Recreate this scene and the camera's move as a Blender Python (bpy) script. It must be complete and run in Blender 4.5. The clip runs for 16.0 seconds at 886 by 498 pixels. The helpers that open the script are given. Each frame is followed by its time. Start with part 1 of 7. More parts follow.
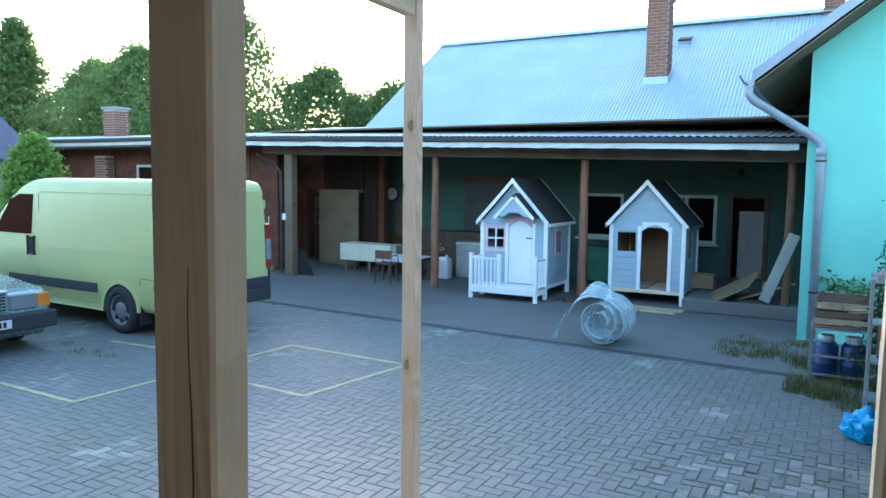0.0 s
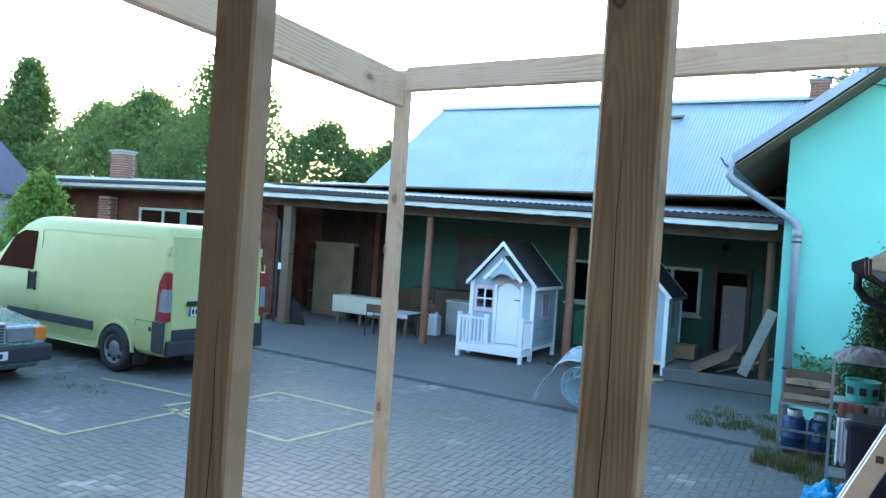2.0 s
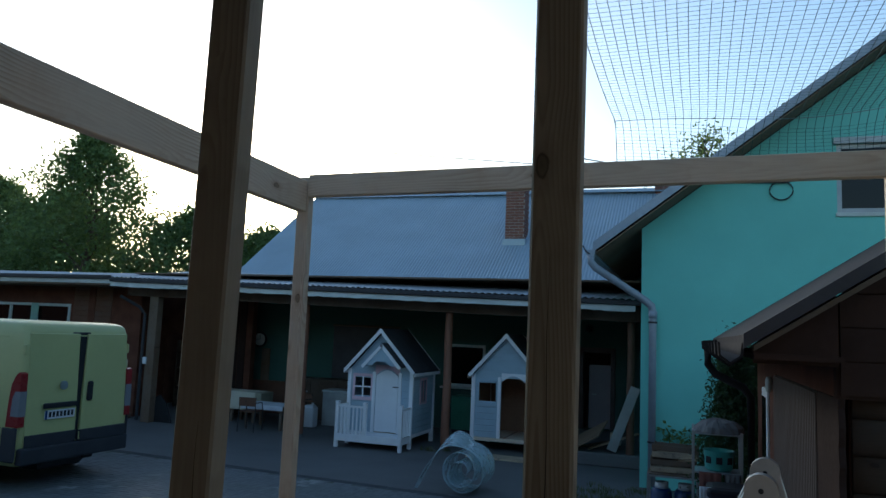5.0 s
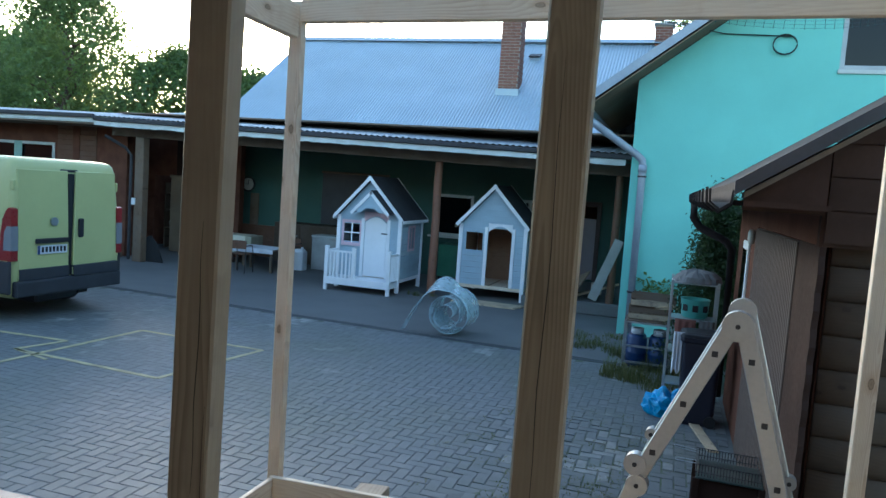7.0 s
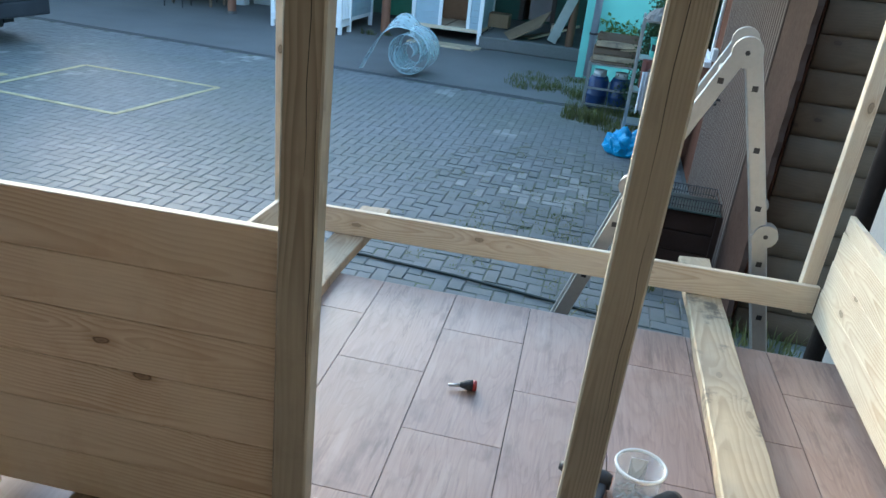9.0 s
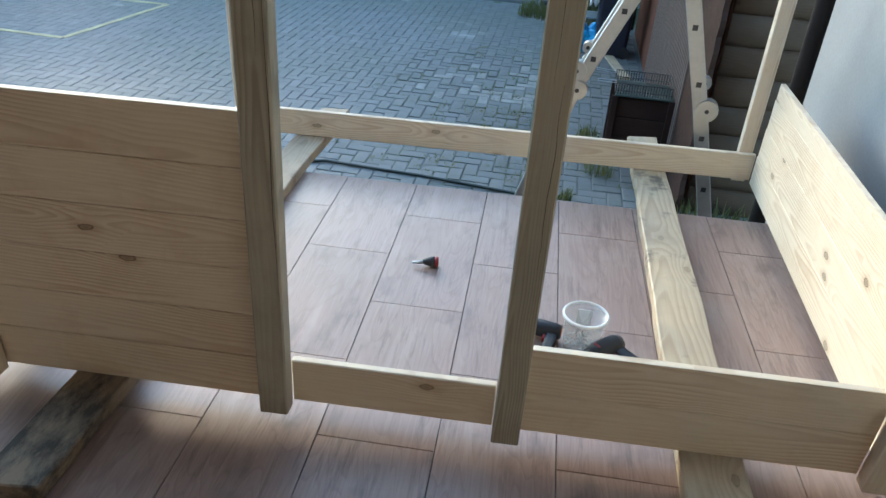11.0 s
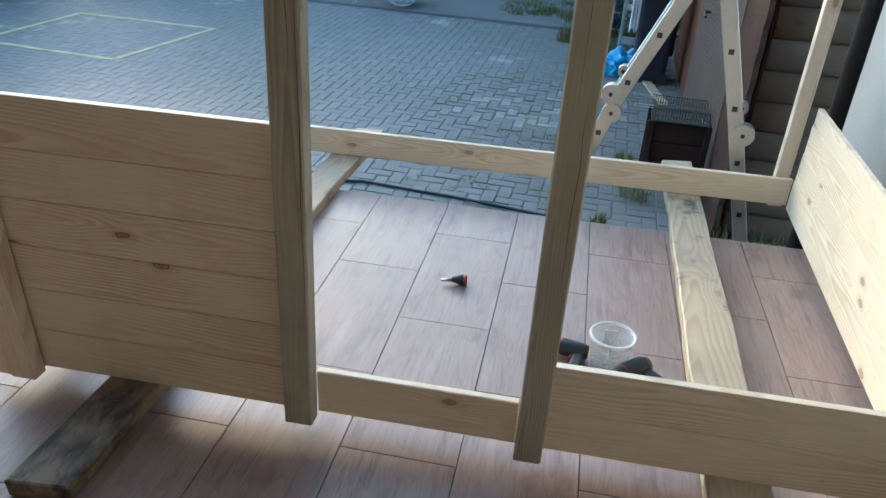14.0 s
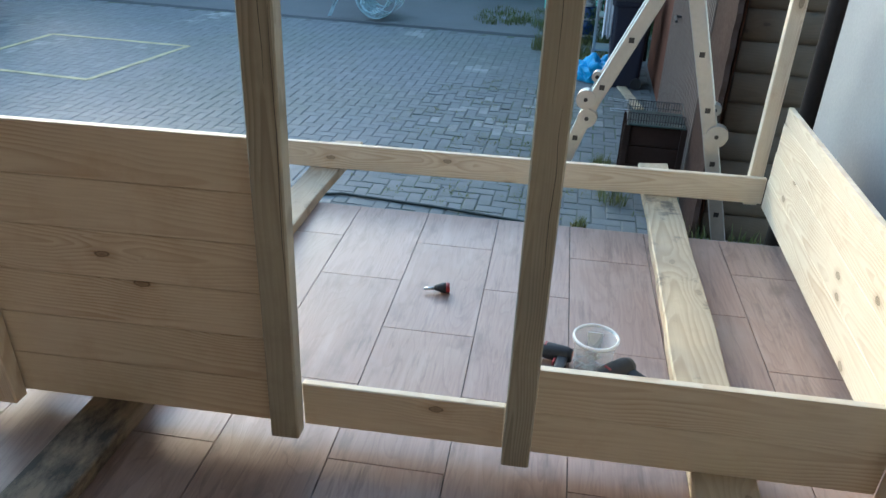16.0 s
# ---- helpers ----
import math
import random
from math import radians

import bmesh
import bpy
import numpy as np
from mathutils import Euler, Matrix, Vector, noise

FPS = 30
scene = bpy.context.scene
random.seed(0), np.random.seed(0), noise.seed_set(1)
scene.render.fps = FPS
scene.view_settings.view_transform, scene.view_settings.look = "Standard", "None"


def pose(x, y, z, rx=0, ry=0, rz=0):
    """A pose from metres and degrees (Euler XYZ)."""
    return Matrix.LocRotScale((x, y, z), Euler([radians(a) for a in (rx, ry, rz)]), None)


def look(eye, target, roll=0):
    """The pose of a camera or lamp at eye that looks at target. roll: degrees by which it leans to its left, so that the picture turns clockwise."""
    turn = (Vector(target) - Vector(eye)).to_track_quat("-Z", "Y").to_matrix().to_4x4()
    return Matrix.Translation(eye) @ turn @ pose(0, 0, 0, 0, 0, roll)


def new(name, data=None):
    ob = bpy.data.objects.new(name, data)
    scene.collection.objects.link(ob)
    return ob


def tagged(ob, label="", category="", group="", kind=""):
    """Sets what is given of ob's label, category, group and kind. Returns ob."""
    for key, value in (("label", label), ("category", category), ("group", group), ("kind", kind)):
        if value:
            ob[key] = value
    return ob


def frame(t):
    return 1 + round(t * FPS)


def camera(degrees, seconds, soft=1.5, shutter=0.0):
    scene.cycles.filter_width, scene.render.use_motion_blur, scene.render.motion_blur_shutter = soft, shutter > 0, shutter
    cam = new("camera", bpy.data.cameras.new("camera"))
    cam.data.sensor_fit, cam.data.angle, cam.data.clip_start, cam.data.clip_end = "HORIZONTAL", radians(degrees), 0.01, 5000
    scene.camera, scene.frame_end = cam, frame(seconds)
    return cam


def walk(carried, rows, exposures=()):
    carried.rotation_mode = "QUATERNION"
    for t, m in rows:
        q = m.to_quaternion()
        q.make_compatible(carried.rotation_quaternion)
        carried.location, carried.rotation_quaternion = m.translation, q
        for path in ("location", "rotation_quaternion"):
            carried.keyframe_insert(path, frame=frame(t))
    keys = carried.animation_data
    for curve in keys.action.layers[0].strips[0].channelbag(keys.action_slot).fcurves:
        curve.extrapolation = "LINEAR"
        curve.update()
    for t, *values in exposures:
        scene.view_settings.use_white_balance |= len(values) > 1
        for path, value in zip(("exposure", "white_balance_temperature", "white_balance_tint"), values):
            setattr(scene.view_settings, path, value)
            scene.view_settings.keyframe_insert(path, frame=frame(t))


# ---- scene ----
cam = camera(62.6, 16.0)
PATH = [
    (0, (0.487, -0.103, 2.276), (-0.473, 1.642, 2.092), 0.7),
    (0.5, (0.566, -0.265, 2.298), (-0.358, 1.499, 2.109), 1.5),
    (1, (0.608, -0.319, 2.306), (-0.236, 1.486, 2.132), 2.7),
    (1.5, (0.694, -0.359, 2.312), (-0.152, 1.451, 2.217), 3.8),
    (2, (0.75, -0.408, 2.319), (-0.208, 1.347, 2.292), 3.9),
    (2.5, (0.739, -0.497, 2.338), (-0.116, 1.309, 2.428), 3.7),
    (3, (0.723, -0.59, 2.349), (0.007, 1.271, 2.502), 3.3),
    (3.5, (0.723, -0.626, 2.356), (0.041, 1.242, 2.574), 3.1),
    (6, (0.729, -0.656, 2.353), (0.12, 1.237, 2.567), 2.9),
    (6.5, (0.718, -0.661, 2.323), (0.123, 1.248, 2.345), 3.2),
    (7, (0.698, -0.643, 2.283), (0.105, 1.259, 2.107), 4.0),
    (7.5, (0.648, -0.633, 2.241), (0.037, 1.237, 1.881), 5.4),
    (8, (0.565, -0.618, 2.205), (-0.03, 1.217, 1.678), 5.1),
    (8.5, (0.498, -0.634, 2.172), (-0.054, 1.159, 1.478), 5.1),
    (9, (0.444, -0.746, 2.164), (0.101, 1.046, 1.345), 6.2),
    (9.5, (0.403, -0.856, 2.148), (0.279, 0.884, 1.169), 7.1),
    (10, (0.46, -0.899, 2.155), (0.328, 0.809, 1.123), 5.7),
    (12.5, (0.555, -0.944, 2.146), (0.21, 0.761, 1.16), 3.1),
    (13, (0.552, -0.951, 2.143), (0.208, 0.761, 1.167), 3.3),
    (13.5, (0.557, -0.948, 2.14), (0.214, 0.766, 1.169), 3.5),
    (14, (0.564, -0.946, 2.142), (0.223, 0.77, 1.173), 3.2),
    (14.5, (0.562, -0.945, 2.14), (0.229, 0.776, 1.178), 3.0),
    (15, (0.562, -0.942, 2.14), (0.238, 0.784, 1.184), 2.8),
    (15.5, (0.567, -0.946, 2.141), (0.25, 0.786, 1.192), 2.6),
    (16, (0.57, -0.957, 2.141), (0.272, 0.782, 1.199), 2.0),
]
EXPOSURES = [
    (0.0, 3.2, 6000, 5), (2.0, 3.2, 6100, 5), (3.5, 1.85, 6000, 6), (6.0, 0.65, 5700, 5), (7.0, 2.4, 6000, 5), (7.5, 3.08, 6000, 5), (8.0, 3.12, 6100, 4), (9.0, 3.15, 6150, 2), (16.0, 3.1, 6150, 2),
]
walk(cam, [(t, look(eye, target, roll)) for t, eye, target, roll in PATH], EXPOSURES)

# ---- world, sun ----
world = bpy.data.worlds.new("world")
scene.world = world
world.use_nodes = True
wn = world.node_tree.nodes
sky = wn.new("ShaderNodeTexSky")
sky.sky_type = "NISHITA"
sky.sun_disc = False
sky.sun_elevation = radians(11)
sky.sun_rotation = radians(-35)
sky.air_density, sky.dust_density, sky.ozone_density = 1.0, 0.9, 1.5
wn["Background"].inputs["Strength"].default_value = 0.15
world.node_tree.links.new(sky.outputs["Color"], wn["Background"].inputs["Color"])
sun_data = bpy.data.lights.new("sun", "SUN")
sun_data.energy, sun_data.angle, sun_data.color = 0.6, radians(18), (1.0, 0.86, 0.70)
sun = new("sun", sun_data)
sun.matrix_world = look((-57.4 * 0.8, 81.9 * 0.8, 15.6), (0, 0, 0))


# ---- materials ----
class Nodes:
    """A few shortcuts for building a node material."""

    def __init__(self, name, rough=0.7, metal=0.0):
        self.m = bpy.data.materials.new(name)
        self.m.use_nodes = True
        self.t = self.m.node_tree
        self.b = self.t.nodes["Principled BSDF"]
        self.b.inputs["Roughness"].default_value = rough
        self.b.inputs["Metallic"].default_value = metal
        self.co = self.t.nodes.new("ShaderNodeTexCoord").outputs["Object"]
        self.info = self.t.nodes.new("ShaderNodeObjectInfo").outputs["Random"]

    def put(self, a, b):
        self.t.links.new(a, b)

    def mapped(self, scale=(1, 1, 1), rnd=0.0, rot=(0, 0, 0)):
        n = self.t.nodes.new("ShaderNodeMapping")
        n.inputs["Scale"].default_value = scale
        n.inputs["Rotation"].default_value = rot
        self.put(self.co, n.inputs["Vector"])
        if rnd:
            k = self.math("MULTIPLY", self.info, rnd)
            c = self.t.nodes.new("ShaderNodeCombineXYZ")
            for i in range(3):
                self.put(k, c.inputs[i])
            self.put(c.outputs[0], n.inputs["Location"])
        return n.outputs[0]

    def math(self, op, a, b=0.0, clamp=False):
        n = self.t.nodes.new("ShaderNodeMath")
        n.operation, n.use_clamp = op, clamp
        for i, v in enumerate((a, b)):
            if isinstance(v, (int, float)):
                n.inputs[i].default_value = v
            else:
                self.put(v, n.inputs[i])
        return n.outputs[0]

    def noise(self, scale, detail=4.0, vec=None, dist=0.0, rough=0.55):
        n = self.t.nodes.new("ShaderNodeTexNoise")
        n.inputs["Scale"].default_value, n.inputs["Detail"].default_value = scale, detail
        n.inputs["Distortion"].default_value, n.inputs["Roughness"].default_value = dist, rough
        self.put(vec if vec is not None else self.co, n.inputs["Vector"])
        return n.outputs["Fac"]

    def voronoi(self, scale, vec=None, feature="F1"):
        n = self.t.nodes.new("ShaderNodeTexVoronoi")
        n.feature = feature
        n.inputs["Scale"].default_value = scale
        self.put(vec if vec is not None else self.co, n.inputs["Vector"])
        return n.outputs["Distance"]

    def wave(self, scale, vec, dist=2.0, direction="X", dscale=1.0):
        n = self.t.nodes.new("ShaderNodeTexWave")
        n.bands_direction = direction
        n.inputs["Scale"].default_value, n.inputs["Distortion"].default_value = scale, dist
        n.inputs["Detail"].default_value, n.inputs["Detail Scale"].default_value = 2.0, dscale
        self.put(vec, n.inputs["Vector"])
        return n.outputs["Fac"]

    def ramp(self, fac, stops):
        n = self.t.nodes.new("ShaderNodeValToRGB")
        e = n.color_ramp.elements
        while len(e) < len(stops):
            e.new(0.5)
        for k, (p, c) in zip(e, stops):
            k.position, k.color = p, (*c, 1) if len(c) == 3 else c
        self.put(fac, n.inputs[0])
        return n.outputs[0]

    def mix(self, fac, a, b, blend="MIX"):
        n = self.t.nodes.new("ShaderNodeMix")
        n.data_type, n.blend_type = "RGBA", blend
        for i, v in ((0, fac), (6, a), (7, b)):
            if isinstance(v, (int, float)):
                n.inputs[i].default_value = v
            elif isinstance(v, tuple):
                n.inputs[i].default_value = (*v, 1)
            else:
                self.put(v, n.inputs[i])
        return n.outputs[2]

    def bump(self, height, strength=0.3, dist=0.01):
        n = self.t.nodes.new("ShaderNodeBump")
        n.inputs["Strength"].default_value, n.inputs["Distance"].default_value = strength, dist
        self.put(height, n.inputs["Height"])
        self.put(n.outputs[0], self.b.inputs["Normal"])

    def colour(self, c):
        if isinstance(c, tuple):
            self.b.inputs["Base Color"].default_value = (*c, 1)
        else:
            self.put(c, self.b.inputs["Base Color"])
        return self.m


def shade(c, k):
    return tuple(min(1.0, max(0.0, v * k)) for v in c)


def plain(name, col, rough=0.7, metal=0.0, var=0.2, scale=3.0, fine=40.0, bump=0.15, dist=0.004, stain=None, rnd=5.0, piece=0.0):
    """A surface of one colour with large stains, fine grain and a little relief. piece: how far single pieces differ."""
    n = Nodes(name, rough, metal)
    v = n.mapped(rnd=rnd)
    big, small = n.noise(scale, 5, v), n.noise(fine, 3, v)
    c = n.mix(n.ramp(big, [(0.3, (0, 0, 0)), (0.7, (1, 1, 1))]), shade(col, 1 - var), shade(col, 1 + var))
    c = n.mix(n.math("MULTIPLY", small, 0.5), c, stain or shade(col, 0.7))
    if piece:
        c = n.mix(n.math("MULTIPLY", n.info, piece), c, shade(col, 0.45))
    n.put(n.math("ADD", n.math("MULTIPLY", small, 0.25), rough - 0.12), n.b.inputs["Roughness"])
    n.bump(small, bump, dist)
    return n.colour(c)


def wood(name, light, dark, axis=0, rough=0.62, ring=1.0, knots=0.5, weather=0.0, stains=0.0, grain=0.5, dirty_end=None):
    """Sawn softwood: arched growth rings along one axis, knots and, where wanted, grey weathering. dirty_end: (from, to) along y over which dirt grows."""
    n = Nodes(name, rough)
    along, across = ((0, 2), (1, 2), (2, 0))[axis]
    if axis == 1:
        across = 2 if not stains else 0
    sep, gen = n.t.nodes.new("ShaderNodeSeparateXYZ"), n.t.nodes.new("ShaderNodeSeparateXYZ")
    n.put(n.co, sep.inputs[0])
    n.put(n.t.nodes["Texture Coordinate"].outputs["Generated"], gen.inputs[0])
    r2 = n.math("FRACT", n.math("MULTIPLY", n.info, 7.31))
    r3 = n.math("FRACT", n.math("MULTIPLY", n.info, 23.7))
    # growth rings of a tapered log cut lengthwise: arches along the board
    s = [2.2, 2.2, 2.2]
    s[axis] = 1.1
    wob = n.noise(1.6, 2, n.mapped(tuple(s), rnd=31.0))
    f = [26.0, 26.0, 26.0]
    f[axis] = 3.0
    small = n.noise(1.0, 2, n.mapped(tuple(f), rnd=17.0))
    v = n.math("ADD", n.math("MULTIPLY", n.math("SUBTRACT", gen.outputs[across], 0.5), 0.13), n.math("MULTIPLY", n.math("SUBTRACT", n.info, 0.5), 0.10))
    v = n.math("ADD", v, n.math("MULTIPLY", n.math("SUBTRACT", wob, 0.5), 0.07))
    d = n.math("ADD", n.math("MULTIPLY", r2, 0.03), 0.012)
    rad = n.math("SQRT", n.math("ADD", n.math("MULTIPLY", v, v), n.math("MULTIPLY", d, d)))
    taper = n.math("MULTIPLY", sep.outputs[along], n.math("ADD", n.math("MULTIPLY", r3, 0.03), 0.02))
    # knots
    flat = n.t.nodes.new("ShaderNodeCombineXYZ")
    n.put(n.math("ADD", n.math("ADD", n.math("MULTIPLY", sep.outputs[along], 3.2), n.math("MULTIPLY", n.noise(22.0, 2), 0.07)), n.math("MULTIPLY", n.info, 17.3)), flat.inputs[0])
    n.put(n.math("ADD", n.math("ADD", n.math("MULTIPLY", sep.outputs[across], 6.4), n.math("MULTIPLY", n.noise(30.0, 3), 0.10)), n.math("MULTIPLY", n.info, 41.7)), flat.inputs[1])
    vor = n.t.nodes.new("ShaderNodeTexVoronoi")
    vor.voronoi_dimensions = "2D"
    vor.inputs["Scale"].default_value = 1.0
    n.put(flat.outputs[0], vor.inputs["Vector"])
    pick = n.t.nodes.new("ShaderNodeSeparateXYZ")
    n.put(vor.outputs["Color"], pick.inputs[0])
    some = n.math("GREATER_THAN", pick.outputs[0], 0.56)
    near = n.math("MULTIPLY", n.ramp(vor.outputs["Distance"], [(0.0, (1, 1, 1)), (0.4, (0, 0, 0))]), some)
    phase = n.math("ADD", n.math("ADD", rad, taper), n.math("ADD", n.math("MULTIPLY", small, 0.006), n.math("MULTIPLY", near, 0.02)))
    lines = n.math("FRACT", n.math("MULTIPLY", phase, 105.0 * ring))
    lines = n.ramp(lines, [(0.0, (0, 0, 0)), (0.35, (0.12, 0.12, 0.12)), (0.82, (1, 1, 1)), (0.92, (0.85, 0.85, 0.85)), (1.0, (0, 0, 0))])
    lines = n.math("MULTIPLY", lines, n.ramp(n.noise(1.7, 3, n.mapped((1, 1, 1), rnd=5.0)), [(0.38, (0.15, 0.15, 0.15)), (0.62, (1, 1, 1))]))
    g = [170.0, 170.0, 170.0]
    g[axis] = 6.0
    fibre = n.noise(1.0, 3, n.mapped(tuple(g), rnd=31.0))
    c = n.mix(n.math("MULTIPLY", lines, grain), light, dark)
    c = n.mix(n.ramp(fibre, [(0.4, (0, 0, 0)), (0.75, (0.22, 0.22, 0.22))]), c, shade(dark, 0.9))
    halo = n.math("MULTIPLY", n.ramp(vor.outputs["Distance"], [(0.05, (1, 1, 1)), (0.16, (0, 0, 0))]), some)
    c = n.mix(n.math("MULTIPLY", halo, 0.6 * knots), c, shade(dark, 0.95))
    kn = n.math("MULTIPLY", n.ramp(vor.outputs["Distance"], [(0.0, (0.75, 0.75, 0.75)), (0.040, (0.5, 0.5, 0.5)), (0.056, (1, 1, 1)), (0.068, (0, 0, 0))]), some)
    c = n.mix(n.math("MULTIPLY", kn, min(1.0, 1.4 * knots)), c, shade(dark, 0.3))
    c = n.mix(n.math("MULTIPLY", r2, 0.22), c, shade(light, 0.8))
    # handling marks and dust
    c = n.mix(n.ramp(n.noise(7.0, 5, n.mapped(rnd=3.0), rough=0.7), [(0.52, (0, 0, 0)), (0.72, (0.3, 0.3, 0.3))]), c, shade(dark, 1.1))
    if stains:
        st = n.ramp(n.noise(6.0, 6, n.mapped(rnd=7.0), rough=0.75), [(0.55, (0, 0, 0)), (0.66, (1, 1, 1))])
        c = n.mix(n.math("MULTIPLY", st, stains), c, (0.05, 0.042, 0.035))
    if weather:
        w = n.ramp(n.noise(2.0, 5, n.mapped(rnd=9.0)), [(0.35, (0, 0, 0)), (0.7, (1, 1, 1))])
        c = n.mix(n.math("MULTIPLY", w, weather), c, (0.20, 0.185, 0.165))
    if dirty_end:
        a, b = dirty_end
        k = n.math("DIVIDE", n.math("SUBTRACT", sep.outputs[1], a), b - a, True)
        mud = n.noise(5.0, 6, n.mapped((3.0, 1.0, 3.0)), rough=0.7)
        k = n.ramp(n.math("ADD", n.math("MULTIPLY", k, 0.55), n.math("MULTIPLY", mud, 0.7)), [(0.50, (0, 0, 0)), (0.85, (0.95, 0.95, 0.95))])
        c = n.mix(k, c, n.mix(n.ramp(n.noise(9.0, 6, n.mapped((1.6, 0.7, 1.6)), rough=0.7), [(0.40, (0, 0, 0)), (0.58, (1, 1, 1))]), (0.02, 0.018, 0.016), (0.22, 0.165, 0.115)))
    n.bump(n.math("ADD", fibre, n.math("MULTIPLY", lines, 0.4)), 0.2, 0.002)
    return n.colour(c)


PINE_L, PINE_D = (0.755, 0.645, 0.495), (0.45, 0.28, 0.15)
pine = [wood("pine_%s" % "xyz"[i], PINE_L, PINE_D, i, knots=1.0, grain=0.62) for i in range(3)]
POST_L, POST_D = (0.46, 0.41, 0.315), (0.20, 0.168, 0.12)
post_wood = [wood("post_wood_%s" % "xyz"[i], POST_L, POST_D, i, weather=0.45, knots=0.7, grain=0.7) for i in range(3)]
plank_wood = [wood("plank_wood_%s" % "xyz"[i], (0.58, 0.455, 0.30), (0.33, 0.22, 0.12), i, weather=0.6, stains=0.8, grain=0.75) for i in range(3)]
dirty_plank = wood("dirty_plank_wood", (0.52, 0.39, 0.26), (0.30, 0.19, 0.11), 1, weather=0.3, rough=0.75, stains=0.3, grain=0.7, dirty_end=(1.5, 0.15))
old_wood = [wood("old_wood_%s" % "xyz"[i], (0.17, 0.115, 0.075), (0.09, 0.055, 0.035), i, weather=0.35, rough=0.75) for i in range(3)]
stain_wood = [wood("stained_wood_%s" % "xyz"[i], (0.15, 0.072, 0.042), (0.075, 0.034, 0.022), i, weather=0.15, rough=0.6) for i in range(3)]
log_wood = wood("log_wood", (0.085, 0.055, 0.035), (0.045, 0.028, 0.018), 0, weather=0.25, rough=0.7)
red_board = plain("red_board", (0.044, 0.026, 0.021), 0.7, var=0.25)
brown_wall_mat = plain("brown_boards", (0.135, 0.058, 0.038), 0.75, var=0.3)
white_paint = plain("white_paint", (0.80, 0.81, 0.83), 0.45, var=0.05, fine=60, bump=0.08, stain=(0.7, 0.7, 0.7))
blue_paint = plain("blue_grey_paint", (0.36, 0.46, 0.53), 0.5, var=0.08, fine=50, bump=0.1, stain=(0.3, 0.39, 0.45))
pink_paint = plain("pink_paint", (0.72, 0.50, 0.55), 0.5, var=0.06, bump=0.05)
black_felt = plain("black_felt", (0.03, 0.031, 0.035), 0.9, var=0.3, fine=120, bump=0.4)
turquoise = plain("turquoise_render", (0.21, 0.58, 0.50), 0.85, var=0.08, scale=1.0, fine=90, bump=0.35, dist=0.006, stain=(0.15, 0.48, 0.43))
# green darkened below its paint tone to carry the porch's deep shade
porch_shade_green = plain("porch_shade_green_render", (0.055, 0.12, 0.098), 0.85, var=0.12, scale=1.0, fine=60, bump=0.3)
grey_render = plain("grey_render", (0.33, 0.34, 0.345), 0.85, var=0.12, scale=1.5, fine=70, bump=0.3)
roof_sheet = plain("roof_sheet", (0.38, 0.465, 0.525), 0.45, 0.35, var=0.1, scale=0.8, fine=20, bump=0.05)
porch_sheet = plain("porch_sheet", (0.42, 0.45, 0.47), 0.5, 0.3, var=0.2, scale=1.5, fine=20, bump=0.05)
dark_sheet = plain("dark_sheet", (0.05, 0.05, 0.055), 0.5, 0.3, var=0.2)
brown_tin = plain("brown_tin", (0.026, 0.021, 0.021), 0.8, 0.0, var=0.2, fine=30, bump=0.05)
gutter_grey = plain("gutter_grey", (0.30, 0.34, 0.40), 0.5, 0.2, var=0.15, fine=25, bump=0.05)
tin_white = plain("pale_tin", (0.52, 0.56, 0.56), 0.5, 0.3, var=0.15, fine=20, bump=0.1)
galvanised = plain("galvanised_steel", (0.45, 0.48, 0.50), 0.4, 0.8, var=0.15, fine=60, bump=0.05)
aluminium = plain("aluminium", (0.50, 0.50, 0.49), 0.38, 0.75, var=0.08, fine=50, bump=0.05)
steel_dark = plain("dark_steel", (0.05, 0.05, 0.055), 0.45, 0.6, var=0.2)
black_plastic = plain("black_plastic", (0.025, 0.026, 0.03), 0.5, var=0.2, fine=90, bump=0.1)
grey_plastic = plain("grey_plastic", (0.045, 0.048, 0.055), 0.6, var=0.15, fine=90, bump=0.15)
rubber = plain("rubber", (0.02, 0.02, 0.021), 0.85, var=0.3, fine=60, bump=0.2)
brick_red = plain("brick_red", (0.27, 0.118, 0.082), 0.85, var=0.25, fine=60, bump=0.4, piece=0.5)
mortar = plain("mortar", (0.40, 0.37, 0.33), 0.9, var=0.15, fine=80, bump=0.4)
concrete = plain("concrete", (0.132, 0.132, 0.130), 0.85, var=0.18, scale=0.7, fine=30, bump=0.3, stain=(0.09, 0.088, 0.085))
step_concrete = plain("step_concrete", (0.30, 0.30, 0.29), 0.9, var=0.2, scale=1.2, fine=30, bump=0.3)
tile_grout = plain("tile_grout", (0.06, 0.05, 0.045), 0.95, var=0.2, fine=80, bump=0.3)
line_paint = plain("worn_line_paint", (0.45, 0.385, 0.20), 0.8, var=0.25, scale=6, fine=30, bump=0.2, stain=(0.17, 0.175, 0.16))
van_paint = plain("van_paint", (0.475, 0.495, 0.215), 0.38, var=0.07, scale=1.2, fine=15, bump=0.02, stain=(0.41, 0.43, 0.20))
car_paint = plain("car_paint", (0.35, 0.45, 0.45), 0.25, 0.5, var=0.05, bump=0.02)
tan_board = plain("tan_board", (0.20, 0.14, 0.088), 0.8, var=0.2, scale=2)
cream_board = plain("cream_board", (0.62, 0.58, 0.45), 0.7, var=0.1)
white_plastic = plain("white_plastic", (0.72, 0.74, 0.76), 0.4, var=0.06, bump=0.03)
blue_plastic = plain("blue_barrel_plastic", (0.012, 0.045, 0.15), 0.4, var=0.2, bump=0.05)
